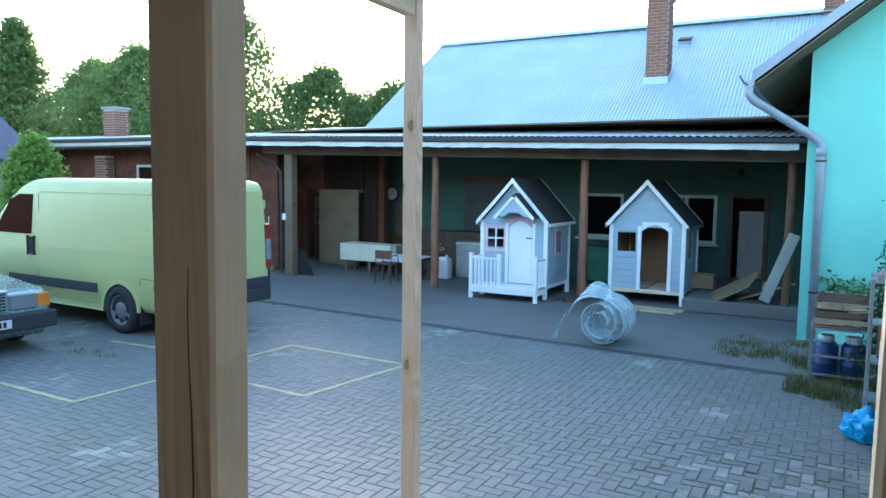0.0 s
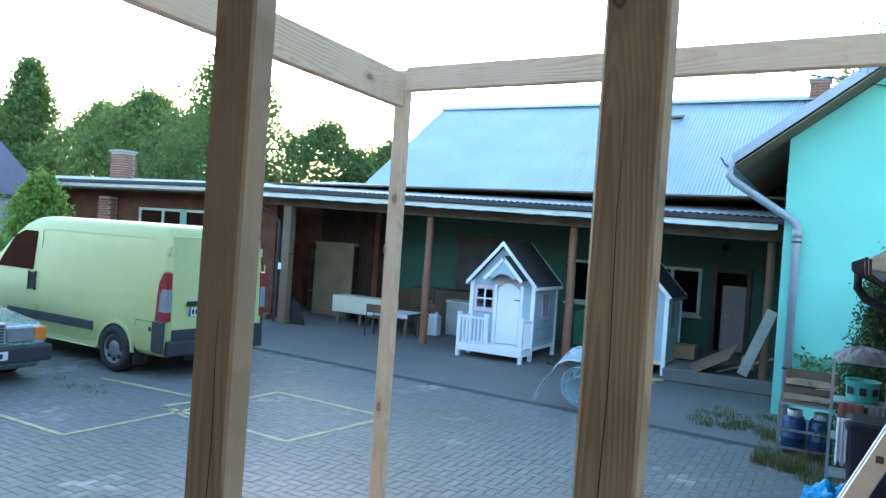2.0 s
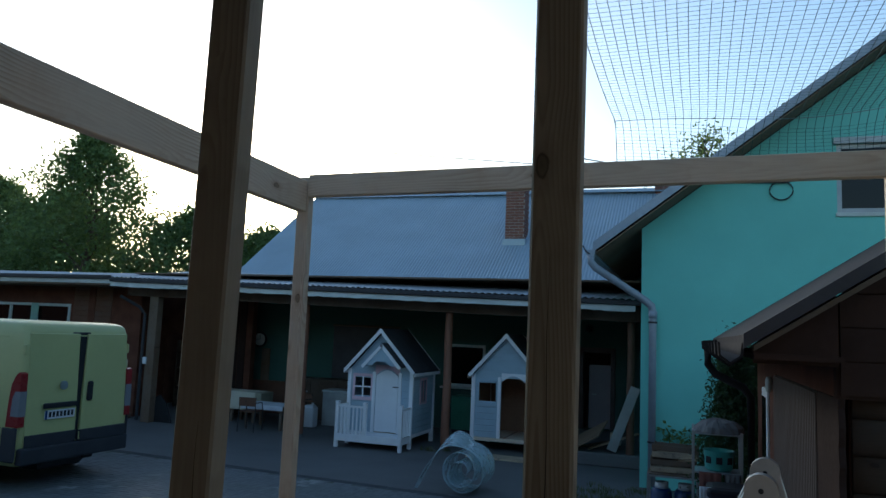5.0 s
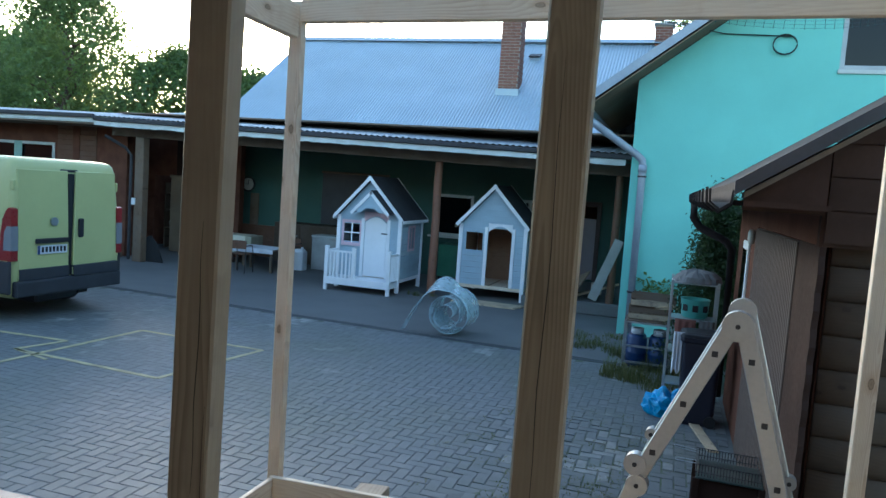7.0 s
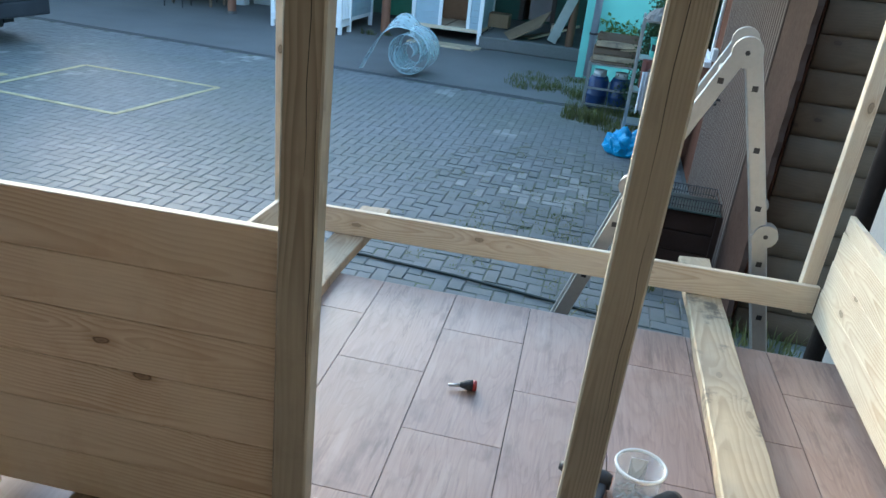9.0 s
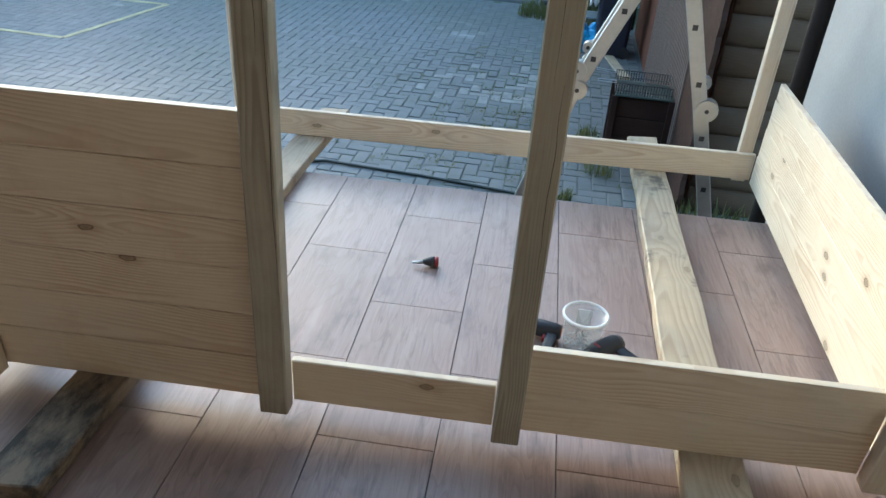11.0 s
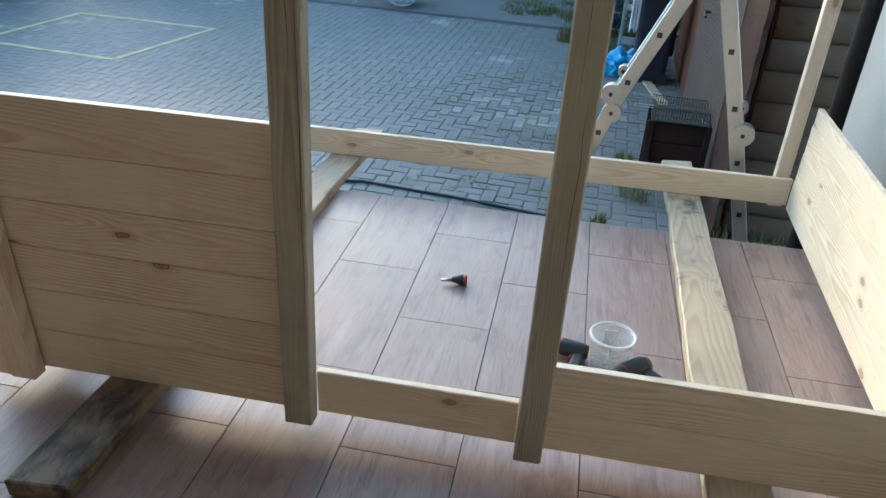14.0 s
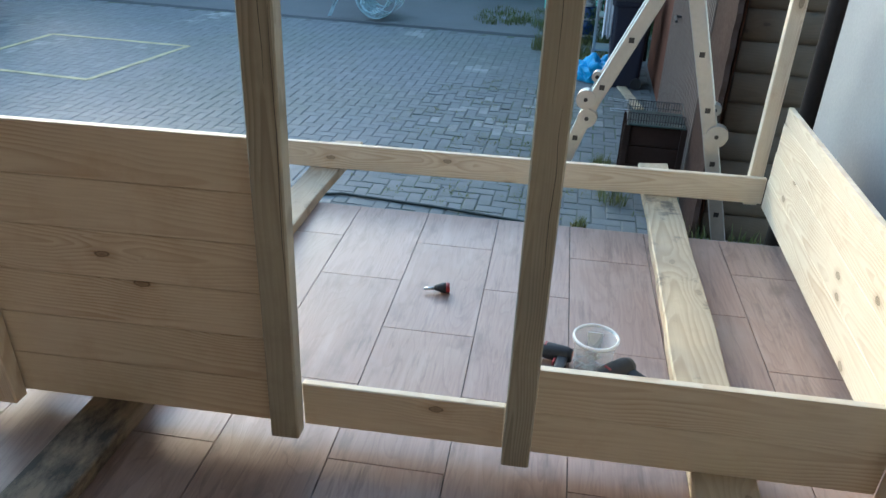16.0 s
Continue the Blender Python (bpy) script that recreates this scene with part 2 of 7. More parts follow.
blue_bag = plain("blue_bag_plastic", (0.02, 0.33, 0.62), 0.35, var=0.2, scale=12, bump=0.3)
teal_plastic = plain("teal_plastic", (0.10, 0.45, 0.40), 0.5, var=0.1, bump=0.05)
red_cloth = plain("red_brown_cloth", (0.22, 0.09, 0.07), 0.95, var=0.2, fine=120, bump=0.4)
grey_cloth = plain("grey_cloth", (0.17, 0.165, 0.16), 0.95, var=0.3, fine=80, bump=0.5)
pale_cloth = plain("pale_cloth", (0.62, 0.64, 0.68), 0.95, var=0.2, fine=100, bump=0.4)
cable_mat = plain("cable_rubber", (0.018, 0.03, 0.028), 0.5, var=0.2)
orange_plastic = plain("orange_plastic", (0.75, 0.22, 0.03), 0.4, var=0.1)
red_plastic = plain("red_plastic", (0.26, 0.018, 0.02), 0.3, var=0.1, bump=0.02)
clear_lens = plain("grey_lens", (0.22, 0.225, 0.24), 0.2, var=0.1, bump=0.02)
clock_face = plain("clock_face", (0.75, 0.75, 0.70), 0.5, var=0.05)
purple_tile = plain("purple_roof_tile", (0.10, 0.09, 0.13), 0.5, 0.1, var=0.2)
soil = plain("soil", (0.09, 0.085, 0.065), 0.95, var=0.3, scale=4, fine=40, bump=0.6, dist=0.02)


def glass_mat(name, tint, rough=0.05):
    n = Nodes(name, rough)
    n.b.inputs["Transmission Weight"].default_value = 1.0
    n.b.inputs["IOR"].default_value = 1.45
    return n.colour(tint)


pane_glass = plain("dark_window_glass", (0.004, 0.005, 0.006), 0.06, var=0.1, fine=5, bump=0.0)
for dull in (red_board, brown_wall_mat):
    dull.node_tree.nodes["Principled BSDF"].inputs["Specular IOR Level"].default_value = 0.08
for dark in (brown_tin, log_wood, black_plastic, grey_plastic, dark_sheet, *old_wood, *stain_wood):
    dark.node_tree.nodes["Principled BSDF"].inputs["Specular IOR Level"].default_value = 0.25
pane_glass.node_tree.nodes["Principled BSDF"].inputs["Specular IOR Level"].default_value = 0.2
tub_n = Nodes("clear_tub_plastic", 0.25)
tub_n.b.inputs["Alpha"].default_value = 0.24
clear_plastic = tub_n.colour((0.72, 0.74, 0.74))
rim_n = Nodes("milky_rim_plastic", 0.25)
rim_n.b.inputs["Alpha"].default_value = 0.7
tub_rim = rim_n.colour((0.82, 0.83, 0.83))
sheet_plastic = glass_mat("clear_sheet_plastic", (0.82, 0.92, 0.95), 0.25)


def paving_mat():
    n = Nodes("paving_block", 0.75)
    v = n.mapped(rnd=0.0)
    island = n.t.nodes.new("ShaderNodeNewGeometry").outputs["Random Per Island"]
    r = n.math("FRACT", n.math("ADD", island, n.info))
    big, mid, fine = n.noise(0.45, 4, v), n.noise(7.0, 4, v), n.noise(120.0, 2, v)
    c = n.mix(n.ramp(r, [(0.0, (0, 0, 0)), (1.0, (1, 1, 1))]), (0.138, 0.146, 0.147), (0.165, 0.173, 0.174))
    c = n.mix(n.math("MULTIPLY", mid, 0.55), c, (0.11, 0.116, 0.118))
    c = n.mix(n.ramp(big, [(0.45, (0, 0, 0)), (0.72, (0.6, 0.6, 0.6))]), c, (0.10, 0.115, 0.08))
    worn = n.math("MULTIPLY", n.ramp(n.noise(0.9, 3, v), [(0.60, (0, 0, 0)), (0.70, (1, 1, 1))]), n.ramp(n.math("ADD", n.math("MULTIPLY", r, 0.6), n.math("MULTIPLY", mid, 0.6)), [(0.5, (0, 0, 0)), (0.75, (0.8, 0.8, 0.8))]))
    c = n.mix(worn, c, (0.31, 0.315, 0.295))
    n.put(n.math("ADD", n.math("MULTIPLY", mid, 0.35), 0.38), n.b.inputs["Roughness"])
    n.b.inputs["Specular IOR Level"].default_value = 0.25
    n.bump(n.math("ADD", fine, n.math("MULTIPLY", mid, 0.8)), 0.35, 0.004)
    return n.colour(c)


paving = paving_mat()
pale_paving = plain("worn_pale_paving", (0.25, 0.255, 0.24), 0.8, var=0.25, scale=9, fine=90, bump=0.4, stain=(0.15, 0.155, 0.14))


def ground_mat():
    """Soil and moss that fill the joints of the paving."""
    n = Nodes("yard_ground", 0.95)
    big, mid, fine = n.noise(0.5, 4), n.noise(3.0, 5), n.noise(60.0, 3)
    c = n.mix(fine, (0.10, 0.105, 0.105), (0.14, 0.145, 0.14))
    c = n.mix(n.ramp(n.math("MULTIPLY", n.math("ADD", big, mid), 0.5), [(0.47, (0, 0, 0)), (0.58, (0.8, 0.8, 0.8))]), c, (0.085, 0.11, 0.045))
    n.bump(fine, 0.4, 0.01)
    return n.colour(c)


yard_ground = ground_mat()


def tile_mat():
    """Wood-look floor tile: pinkish brown with grain along y and darker cloudy knots."""
    n = Nodes("wood_look_tile", 0.42)
    v = n.mapped((6.5, 1.1, 1.0), rnd=23.0)
    rings = n.noise(1.0, 2, v, 0.7)
    lines = n.math("FRACT", n.math("MULTIPLY", rings, 15.0))
    lines = n.ramp(lines, [(0.0, (0, 0, 0)), (0.7, (0.35, 0.35, 0.35)), (0.9, (1, 1, 1)), (1.0, (0, 0, 0))])
    fibre = n.ramp(n.noise(1.0, 4, n.mapped((150.0, 7.0, 1.0), rnd=23.0)), [(0.35, (0, 0, 0)), (0.7, (1, 1, 1))])
    cloud = n.noise(9.0, 4, n.mapped((1.0, 0.5, 1.0), rnd=13.0))
    c = n.mix(n.math("MULTIPLY", lines, 0.34), (0.315, 0.215, 0.178), (0.14, 0.085, 0.066))
    c = n.mix(n.math("MULTIPLY", fibre, 0.4), c, (0.17, 0.108, 0.086))
    c = n.mix(n.ramp(cloud, [(0.57, (0, 0, 0)), (0.74, (0.7, 0.7, 0.7))]), c, (0.085, 0.055, 0.046))
    streak = n.noise(1.0, 5, n.mapped((34.0, 3.2, 1.0), rnd=41.0), rough=0.7)
    c = n.mix(n.ramp(streak, [(0.54, (0, 0, 0)), (0.66, (0.55, 0.55, 0.55))]), c, (0.10, 0.064, 0.052))
    pale = n.noise(1.0, 4, n.mapped((20.0, 2.0, 1.0), rnd=11.0))
    c = n.mix(n.ramp(pale, [(0.55, (0, 0, 0)), (0.7, (0.45, 0.45, 0.45))]), c, (0.42, 0.315, 0.265))
    c = n.mix(n.math("MULTIPLY", n.info, 0.35), c, (0.23, 0.155, 0.128))
    dust = n.noise(2.3, 5, n.mapped((1, 1, 1)))
    c = n.mix(n.ramp(dust, [(0.5, (0, 0, 0)), (0.8, (0.35, 0.35, 0.35))]), c, (0.45, 0.40, 0.36))
    n.put(n.math("ADD", n.math("MULTIPLY", dust, 0.35), 0.22), n.b.inputs["Roughness"])
    n.bump(n.math("ADD", fibre, lines), 0.12, 0.0015)
    return n.colour(c)


floor_tile = tile_mat()


def leaf_mat(name, a, b, glow=0.3):
    n = Nodes(name, 0.6)
    r = n.t.nodes.new("ShaderNodeNewGeometry").outputs["Random Per Island"]
    c = n.mix(r, a, b)
    n.colour(c)
    tr = n.t.nodes.new("ShaderNodeBsdfTranslucent")
    n.put(n.mix(glow, c, (0.33, 0.36, 0.08)), tr.inputs["Color"])
    both = n.t.nodes.new("ShaderNodeMixShader")
    both.inputs[0].default_value = 0.4
    n.put(n.b.outputs[0], both.inputs[1])
    n.put(tr.outputs[0], both.inputs[2])
    n.put(both.outputs[0], n.t.nodes["Material Output"].inputs["Surface"])
    return n.m


leaf_dark = leaf_mat("leaf_dark", (0.055, 0.105, 0.035), (0.12, 0.20, 0.06))
leaf_mid = leaf_mat("leaf_mid", (0.085, 0.145, 0.045), (0.17, 0.25, 0.075))
leaf_bright = leaf_mat("leaf_bright", (0.10, 0.20, 0.03), (0.20, 0.33, 0.06))
leaf_conifer = leaf_mat("leaf_conifer", (0.022, 0.05, 0.022), (0.05, 0.10, 0.035), 0.08)
grass_mat = leaf_mat("grass", (0.045, 0.07, 0.02), (0.13, 0.12, 0.05))
bark = plain("bark", (0.10, 0.075, 0.05), 0.9, var=0.3, fine=25, bump=0.6, dist=0.02)


# ---- mesh helpers ----
def link(name, me, parent=None, label=""):
    ob = new(name, me)
    if parent is not None:
        ob.parent = parent
    if label:
        tagged(ob, label)
    return ob


def part(name, bm, material, parent, label="", smooth=False):
    """One bmesh becomes one mesh object under a thing or a part."""
    me = bpy.data.meshes.new(name)
    bm.normal_update()
    bm.to_mesh(me)
    bm.free()
    me.materials.append(material)
    if smooth:
        for p in me.polygons:
            p.use_smooth = True
    return link(name, me, parent, label)


def thing(name, m, label, category, group="", kind=""):
    ob = new(name)
    ob.empty_display_size = 0.1
    ob.matrix_world = m
    return tagged(ob, label, category, group, kind)


def box(x0, y0, z0, x1, y1, z1, bevel=0.0, bm=None, m=None, seg=1):
    """A box between two corners, with its edges broken by bevel."""
    own = bm is None or bevel > 0
    b = bmesh.new() if own else bm
    r = bmesh.ops.create_cube(b, size=1.0)
    for v in r["verts"]:
        v.co = Vector((x0 + (v.co.x + 0.5) * (x1 - x0), y0 + (v.co.y + 0.5) * (y1 - y0), z0 + (v.co.z + 0.5) * (z1 - z0)))
    if bevel > 0:
        bmesh.ops.bevel(b, geom=b.edges[:], offset=bevel, segments=seg, affect="EDGES", profile=0.6)
    if m is not None:
        for v in (b.verts if own else r["verts"]):
            v.co = m @ v.co
    if bm is not None and own:
        join(bm, b)
        return bm
    return b


def join(bm, other):
    me = bpy.data.meshes.new("tmp")
    other.to_mesh(me)
    other.free()
    bm.from_mesh(me)
    bpy.data.meshes.remove(me)


def cyl(p, q, r0, r1=None, n=16, bm=None, caps=True):
    """A round bar from p to q."""
    bm = bm or bmesh.new()
    p, q = Vector(p), Vector(q)
    r1 = r0 if r1 is None else r1
    rot = (q - p).to_track_quat("Z", "Y").to_matrix()
    ra = [bm.verts.new(p + rot @ Vector((r0 * math.cos(2 * math.pi * i / n), r0 * math.sin(2 * math.pi * i / n), 0))) for i in range(n)]
    rb = [bm.verts.new(q + rot @ Vector((r1 * math.cos(2 * math.pi * i / n), r1 * math.sin(2 * math.pi * i / n), 0))) for i in range(n)]
    for i in range(n):
        bm.faces.new((ra[i], ra[(i + 1) % n], rb[(i + 1) % n], rb[i]))
    if caps:
        bm.faces.new(ra[::-1])
        bm.faces.new(rb)
    return bm


def tube(pts, r, n=8, bm=None):
    """A bent pipe through points."""
    bm = bm or bmesh.new()
    pts = [Vector(p) for p in pts]
    rings = []
    for i, p in enumerate(pts):
        d = (pts[min(i + 1, len(pts) - 1)] - pts[max(i - 1, 0)]).normalized()
        rot = d.to_track_quat("Z", "Y").to_matrix()
        rings.append([bm.verts.new(p + rot @ Vector((r * math.cos(2 * math.pi * k / n), r * math.sin(2 * math.pi * k / n), 0))) for k in range(n)])
    for a, b in zip(rings, rings[1:]):
        for k in range(n):
            bm.faces.new((a[k], a[(k + 1) % n], b[(k + 1) % n], b[k]))
    bm.faces.new(rings[0][::-1])
    bm.faces.new(rings[-1])
    return bm


def lathe(profile, n=24, bm=None, centre=(0, 0, 0)):
    """A turned shape about z from (radius, height) pairs."""
    bm = bm or bmesh.new()
    c = Vector(centre)
    rings = [[bm.verts.new(c + Vector((max(r, 1e-4) * math.cos(2 * math.pi * i / n), max(r, 1e-4) * math.sin(2 * math.pi * i / n), z))) for i in range(n)] for r, z in profile]
    for a, b in zip(rings, rings[1:]):
        for i in range(n):
            bm.faces.new((a[i], a[(i + 1) % n], b[(i + 1) % n], b[i]))
    return bm


def prism(poly, a, b, axis=1, bm=None):
    """A polygon in the plane across an axis, drawn out from a to b along it. For axis 1 it is given in (x, z), for 0 in (y, z), for 2 in (x, y)."""
    bm = bm or bmesh.new()

    def at(p, k):
        return {0: (k, p[0], p[1]), 1: (p[0], k, p[1]), 2: (p[0], p[1], k)}[axis]

    va = [bm.verts.new(at(p, a)) for p in poly]
    vb = [bm.verts.new(at(p, b)) for p in poly]
    n = len(poly)
    bm.faces.new(va)
    bm.faces.new(vb[::-1])
    for i in range(n):
        bm.faces.new((va[i], vb[i], vb[(i + 1) % n], va[(i + 1) % n]))
    bmesh.ops.recalc_face_normals(bm, faces=bm.faces[:])
    return bm


def structure(name, bm, material, label="", category=""):
    return tagged(part(name, bm, material, None), label, category, "", "structure")


def corrugated(corner, along, up, pitch=0.076, depth=0.018, thick=0.003):
    """A corrugated sheet: waves step along one edge, ridges run up the slope."""
    c, u, w = Vector(corner), Vector(along), Vector(up)
    nrm = u.cross(w).normalized()
    steps = int(u.length / pitch * 4)
    bm = bmesh.new()
    rows = []
    for s in (0.0, 1.0):
        rows.append([bm.verts.new(c + u * (i / steps) + w * s + nrm * (depth / 2 * (1, 0, -1, 0)[i % 4])) for i in range(steps + 1)])
    for i in range(steps):
        bm.faces.new((rows[0][i], rows[0][i + 1], rows[1][i + 1], rows[1][i]))
    g = bmesh.ops.extrude_face_region(bm, geom=bm.faces[:])
    for v in g["geom"]:
        if isinstance(v, bmesh.types.BMVert):
            v.co -= nrm * thick
    bmesh.ops.recalc_face_normals(bm, faces=bm.faces[:])
    return bm


def wall_with_holes(x0, x1, z0, z1, y0, y1, holes):
    """A wall along x with rectangular openings (x0, x1, z0, z1) that go through it."""
    xs = sorted({x0, x1, *[v for h in holes for v in h[:2]]})
    zs = sorted({z0, z1, *[v for h in holes for v in h[2:]]})
    bm = bmesh.new()
    for a, b in zip(xs, xs[1:]):
        for c, d in zip(zs, zs[1:]):
            mx, mz = (a + b) / 2, (c + d) / 2
            if not any(h[0] < mx < h[1] and h[2] < mz < h[3] for h in holes):
                box(a, y0, c, b, y1, d, bm=bm)
    bmesh.ops.remove_doubles(bm, verts=bm.verts[:], dist=1e-4)
    seen = {}
    for f in bm.faces:
        seen.setdefault(tuple(round(k, 3) for k in f.calc_center_median()), []).append(f)
    bmesh.ops.delete(bm, geom=[f for fs in seen.values() if len(fs) > 1 for f in fs], context="FACES")
    return bm


# ---- large structure ----
# yard: one sheet to the horizon, with the concrete apron in front of the porch
structure("ground", box(-600, -600, -0.4, 600, 600, -0.0055), yard_ground, "grey block-paved yard running out to the horizon", "ground")
structure("pavement", prism([(-13.0, 10.47), (-0.02, 9.55), (-0.02, 18.0), (-13.0, 18.0)], -0.3, 0.0, 2), concrete, "worn grey concrete apron in front of the porch", "pavement")


drain_dark = plain("drain_dark", (0.045, 0.05, 0.055), 0.8, var=0.3)


def drain_y(x):
    return 9.42 - 0.0708 * x


def drain():
    t = tagged(thing("drain_channel", pose(0, 0, 0), "narrow concrete drain channel across the yard with a dark slot", "drain"), kind="structure")
    for name, a, b, z, m in (("channel_bed", 0.0, 0.13, -0.003, drain_dark), ("channel_edge", 0.13, 0.17, 0.004, concrete)):
        part(name, prism([(-13.0, drain_y(-13.0) + a), (0.6, drain_y(0.6) + a), (0.6, drain_y(0.6) + b), (-13.0, drain_y(-13.0) + b)], -0.2, z, 2), m, t)


drain()

# terrace on which the camera stands
TILT = 1.6
T = pose(0.037, 1.545, 0.0, 0, 0, TILT)
terrace_bm = box(-4.2, -5.2, -0.3, 1.66, 0.272, 0.7925)
structure("terrace", terrace_bm, tile_grout, "raised terrace slab under the floor tiles", "terrace").matrix_world = T

# grey house wall beside the terrace
structure("wall_house", box(1.71, -6.0, -0.1, 2.0, 2.62, 5.2), grey_render, "light grey rendered house wall beside the terrace", "wall")
# unseen wall behind the terrace, added to cut light from that side
structure("wall_house_rear", box(-9.0, -2.5, -0.1, 1.71, -2.2, 5.2), plain("beige_render", (0.26, 0.235, 0.205), 0.85), "unseen beige house wall behind the terrace, added to block light", "wall")
# unseen side wall, added to darken the frame's house-facing boards
structure("wall_house_side", box(-3.3, -2.2, -0.1, -3.0, 0.1, 3.3), brown_wall_mat, "unseen dark brown wall left of the terrace, added to block light", "wall")
# two unseen walls, added to keep bright low sky out of window reflections
structure("wall_yard_south", box(-70.0, -14.0, -0.1, -9.0, -13.7, 6.0), brown_wall_mat, "unseen dark wall south of the yard, added to darken window reflections", "wall")
structure("wall_yard_west", box(-70.3, -14.0, -0.1, -70.0, 15.0, 6.0), brown_wall_mat, "unseen dark wall west of the yard, added to darken window reflections", "wall")
# unseen overhang, added and lengthened to shade the near floor and boards
structure("ceiling_eave", box(-9.0, -2.2, 3.3, 1.71, 0.25, 3.42), old_wood[0], "unseen boarded eave added over the terrace to block sky light", "eave")
pipe = thing("downpipe", pose(0, 0, 0), "dark brown round downpipe against the grey house wall", "downpipe")
part("pipe", cyl((1.71, 2.72, 0.0), (1.71, 2.72, 4.6), 0.05), brown_tin, pipe, smooth=True)
for z in (0.6, 2.2, 3.8):
    part("clip", cyl((1.71, 2.72, z), (1.71, 2.72, z + 0.03), 0.056), brown_tin, pipe)

# main building behind the porch
BACK = 16.7
holes = [(-5.05, -4.0, 1.02, 2.05), (-3.25, -1.95, 0.98, 2.05), (-1.72, -0.9, 0.25, 2.12)]
# back and end walls share the green with porch shade in its colour
structure("wall_back", wall_with_holes(-10.6, 0.2, 0.0, 3.6, BACK, BACK + 0.3, holes), porch_shade_green, "green rendered back wall under the porch, darkened for its shade", "wall")
structure("wall_gable", box(-10.9, 15.9, 0.0, -10.6, 25.0, 3.55), porch_shade_green, "green rendered end wall of the main building", "wall")
structure("wall_far", box(-10.9, 25.0, 0.0, 0.2, 25.3, 3.55), porch_shade_green, "rear wall of the main building", "wall")
gable = prism([(16.0, 3.5), (20.3, 6.45), (24.6, 3.5)], -10.75, -10.6, 0)
structure("wall_gable_top", gable, brown_wall_mat, "brown boarded gable of the main building", "wall")

roof = thing("main_roof", pose(0, 0, 0), "blue-grey corrugated metal roof of the main building", "roof", kind="structure")
part("sheet", corrugated((-10.85, 15.85, 3.52), (12.6, 0, -0.06), (0, 4.45, 3.03), 0.08, 0.018), roof_sheet, roof)
part("sheet", corrugated((1.75, 24.75, 3.46), (-12.6, 0, 0.06), (0, -4.45, 3.03), 0.08, 0.018), roof_sheet, roof)
part("ridge_cap", prism([(20.1, 6.47), (20.3, 6.60), (20.5, 6.47), (20.3, 6.57)], -10.9, 1.75, 0), roof_sheet, roof)
part("fascia", box(-10.85, 15.9, 3.30, 1.5, 15.94, 3.49), dark_sheet, roof, "dark board under the eave")
part("gutter", prism([(15.74, 3.52), (15.76, 3.43), (15.82, 3.40), (15.88, 3.43), (15.9, 3.52), (15.885, 3.52), (15.87, 3.44), (15.82, 3.415), (15.77, 3.44), (15.755, 3.52)], -10.85, 1.5, 0), dark_sheet, roof, "dark eave gutter")
part("soffit", box(-10.85, 15.94, 3.28, 1.5, 16.7, 3.31), old_wood[0], roof)

# porch: posts, beam and corrugated lean-to roof
EAVE_Y = 12.8


def eave_z(x):
    return 3.0 - (x + 0.12) * 0.0195


porch = thing("porch_roof", pose(0, 0, 0), "corrugated lean-to porch roof with a pale tin drip edge", "roof", kind="structure")
A = (-11.9, EAVE_Y, eave_z(-11.9) + 0.06)
part("sheet", corrugated(A, (11.85, 0, eave_z(-0.05) - eave_z(-11.9)), (0, 3.3, 0.42), 0.13, 0.03), porch_sheet, porch)


def sloped(x0, x1, y0, y1, lo, hi, bevel=0.0):
    """A long bar along x that follows the eave's slight fall."""
    bm = box(x0, y0, lo, x1, y1, hi, bevel)
    for v in bm.verts:
        v.co.z += eave_z(v.co.x)
    return bm


part("gutter", sloped(-11.9, -0.05, EAVE_Y - 0.1, EAVE_Y - 0.02, -0.055, 0.03, 0.012), dark_sheet, porch, "dark half-round eave gutter")
drip = bmesh.new()
random.seed(5)
x = -11.9
while x < -0.2:
    w = 1.0 if x + 1.0 < -0.2 else -0.2 - x
    s = bmesh.new()
    for k in range(9):
        for z in (-0.16, -0.055):
            s.verts.new((x + w * k / 8, EAVE_Y - 0.035 - (0.02 * random.random() if z < -0.1 else 0), eave_z(x + w * k / 8) + z + (random.uniform(-0.012, 0.008) if z < -0.1 else 0)))
    s.verts.ensure_lookup_table()
    for k in range(8):
        s.faces.new((s.verts[2 * k], s.verts[2 * k + 2], s.verts[2 * k + 3], s.verts[2 * k + 1]))
    g = bmesh.ops.extrude_face_region(s, geom=s.faces[:])
    for v in g["geom"]:
        if isinstance(v, bmesh.types.BMVert):
            v.co.y += 0.006
    bmesh.ops.recalc_face_normals(s, faces=s.faces[:])
    join(drip, s)
    x += 1.0
part("drip_edge", drip, tin_white, porch, "pale dented tin drip edge")
part("beam", sloped(-11.9, -0.05, 13.32, 13.46, -0.34, -0.10), log_wood, porch, "dark timber eave beam")
for i in range(13):
    x = -11.7 + i * 0.96
    r = box(x, EAVE_Y + 0.02, -0.06, x + 0.07, 16.0, 0.04)
    for v in r.verts:
        v.co.z += eave_z(x) - 0.02 + (v.co.y - EAVE_Y) * 0.127
    part("rafter", r, log_wood, porch)
structure("ceiling", box(-11.9, 13.5, 3.42, 0.1, 16.0, 3.45), old_wood[1], "dark boarded underside of the porch roof", "ceiling")


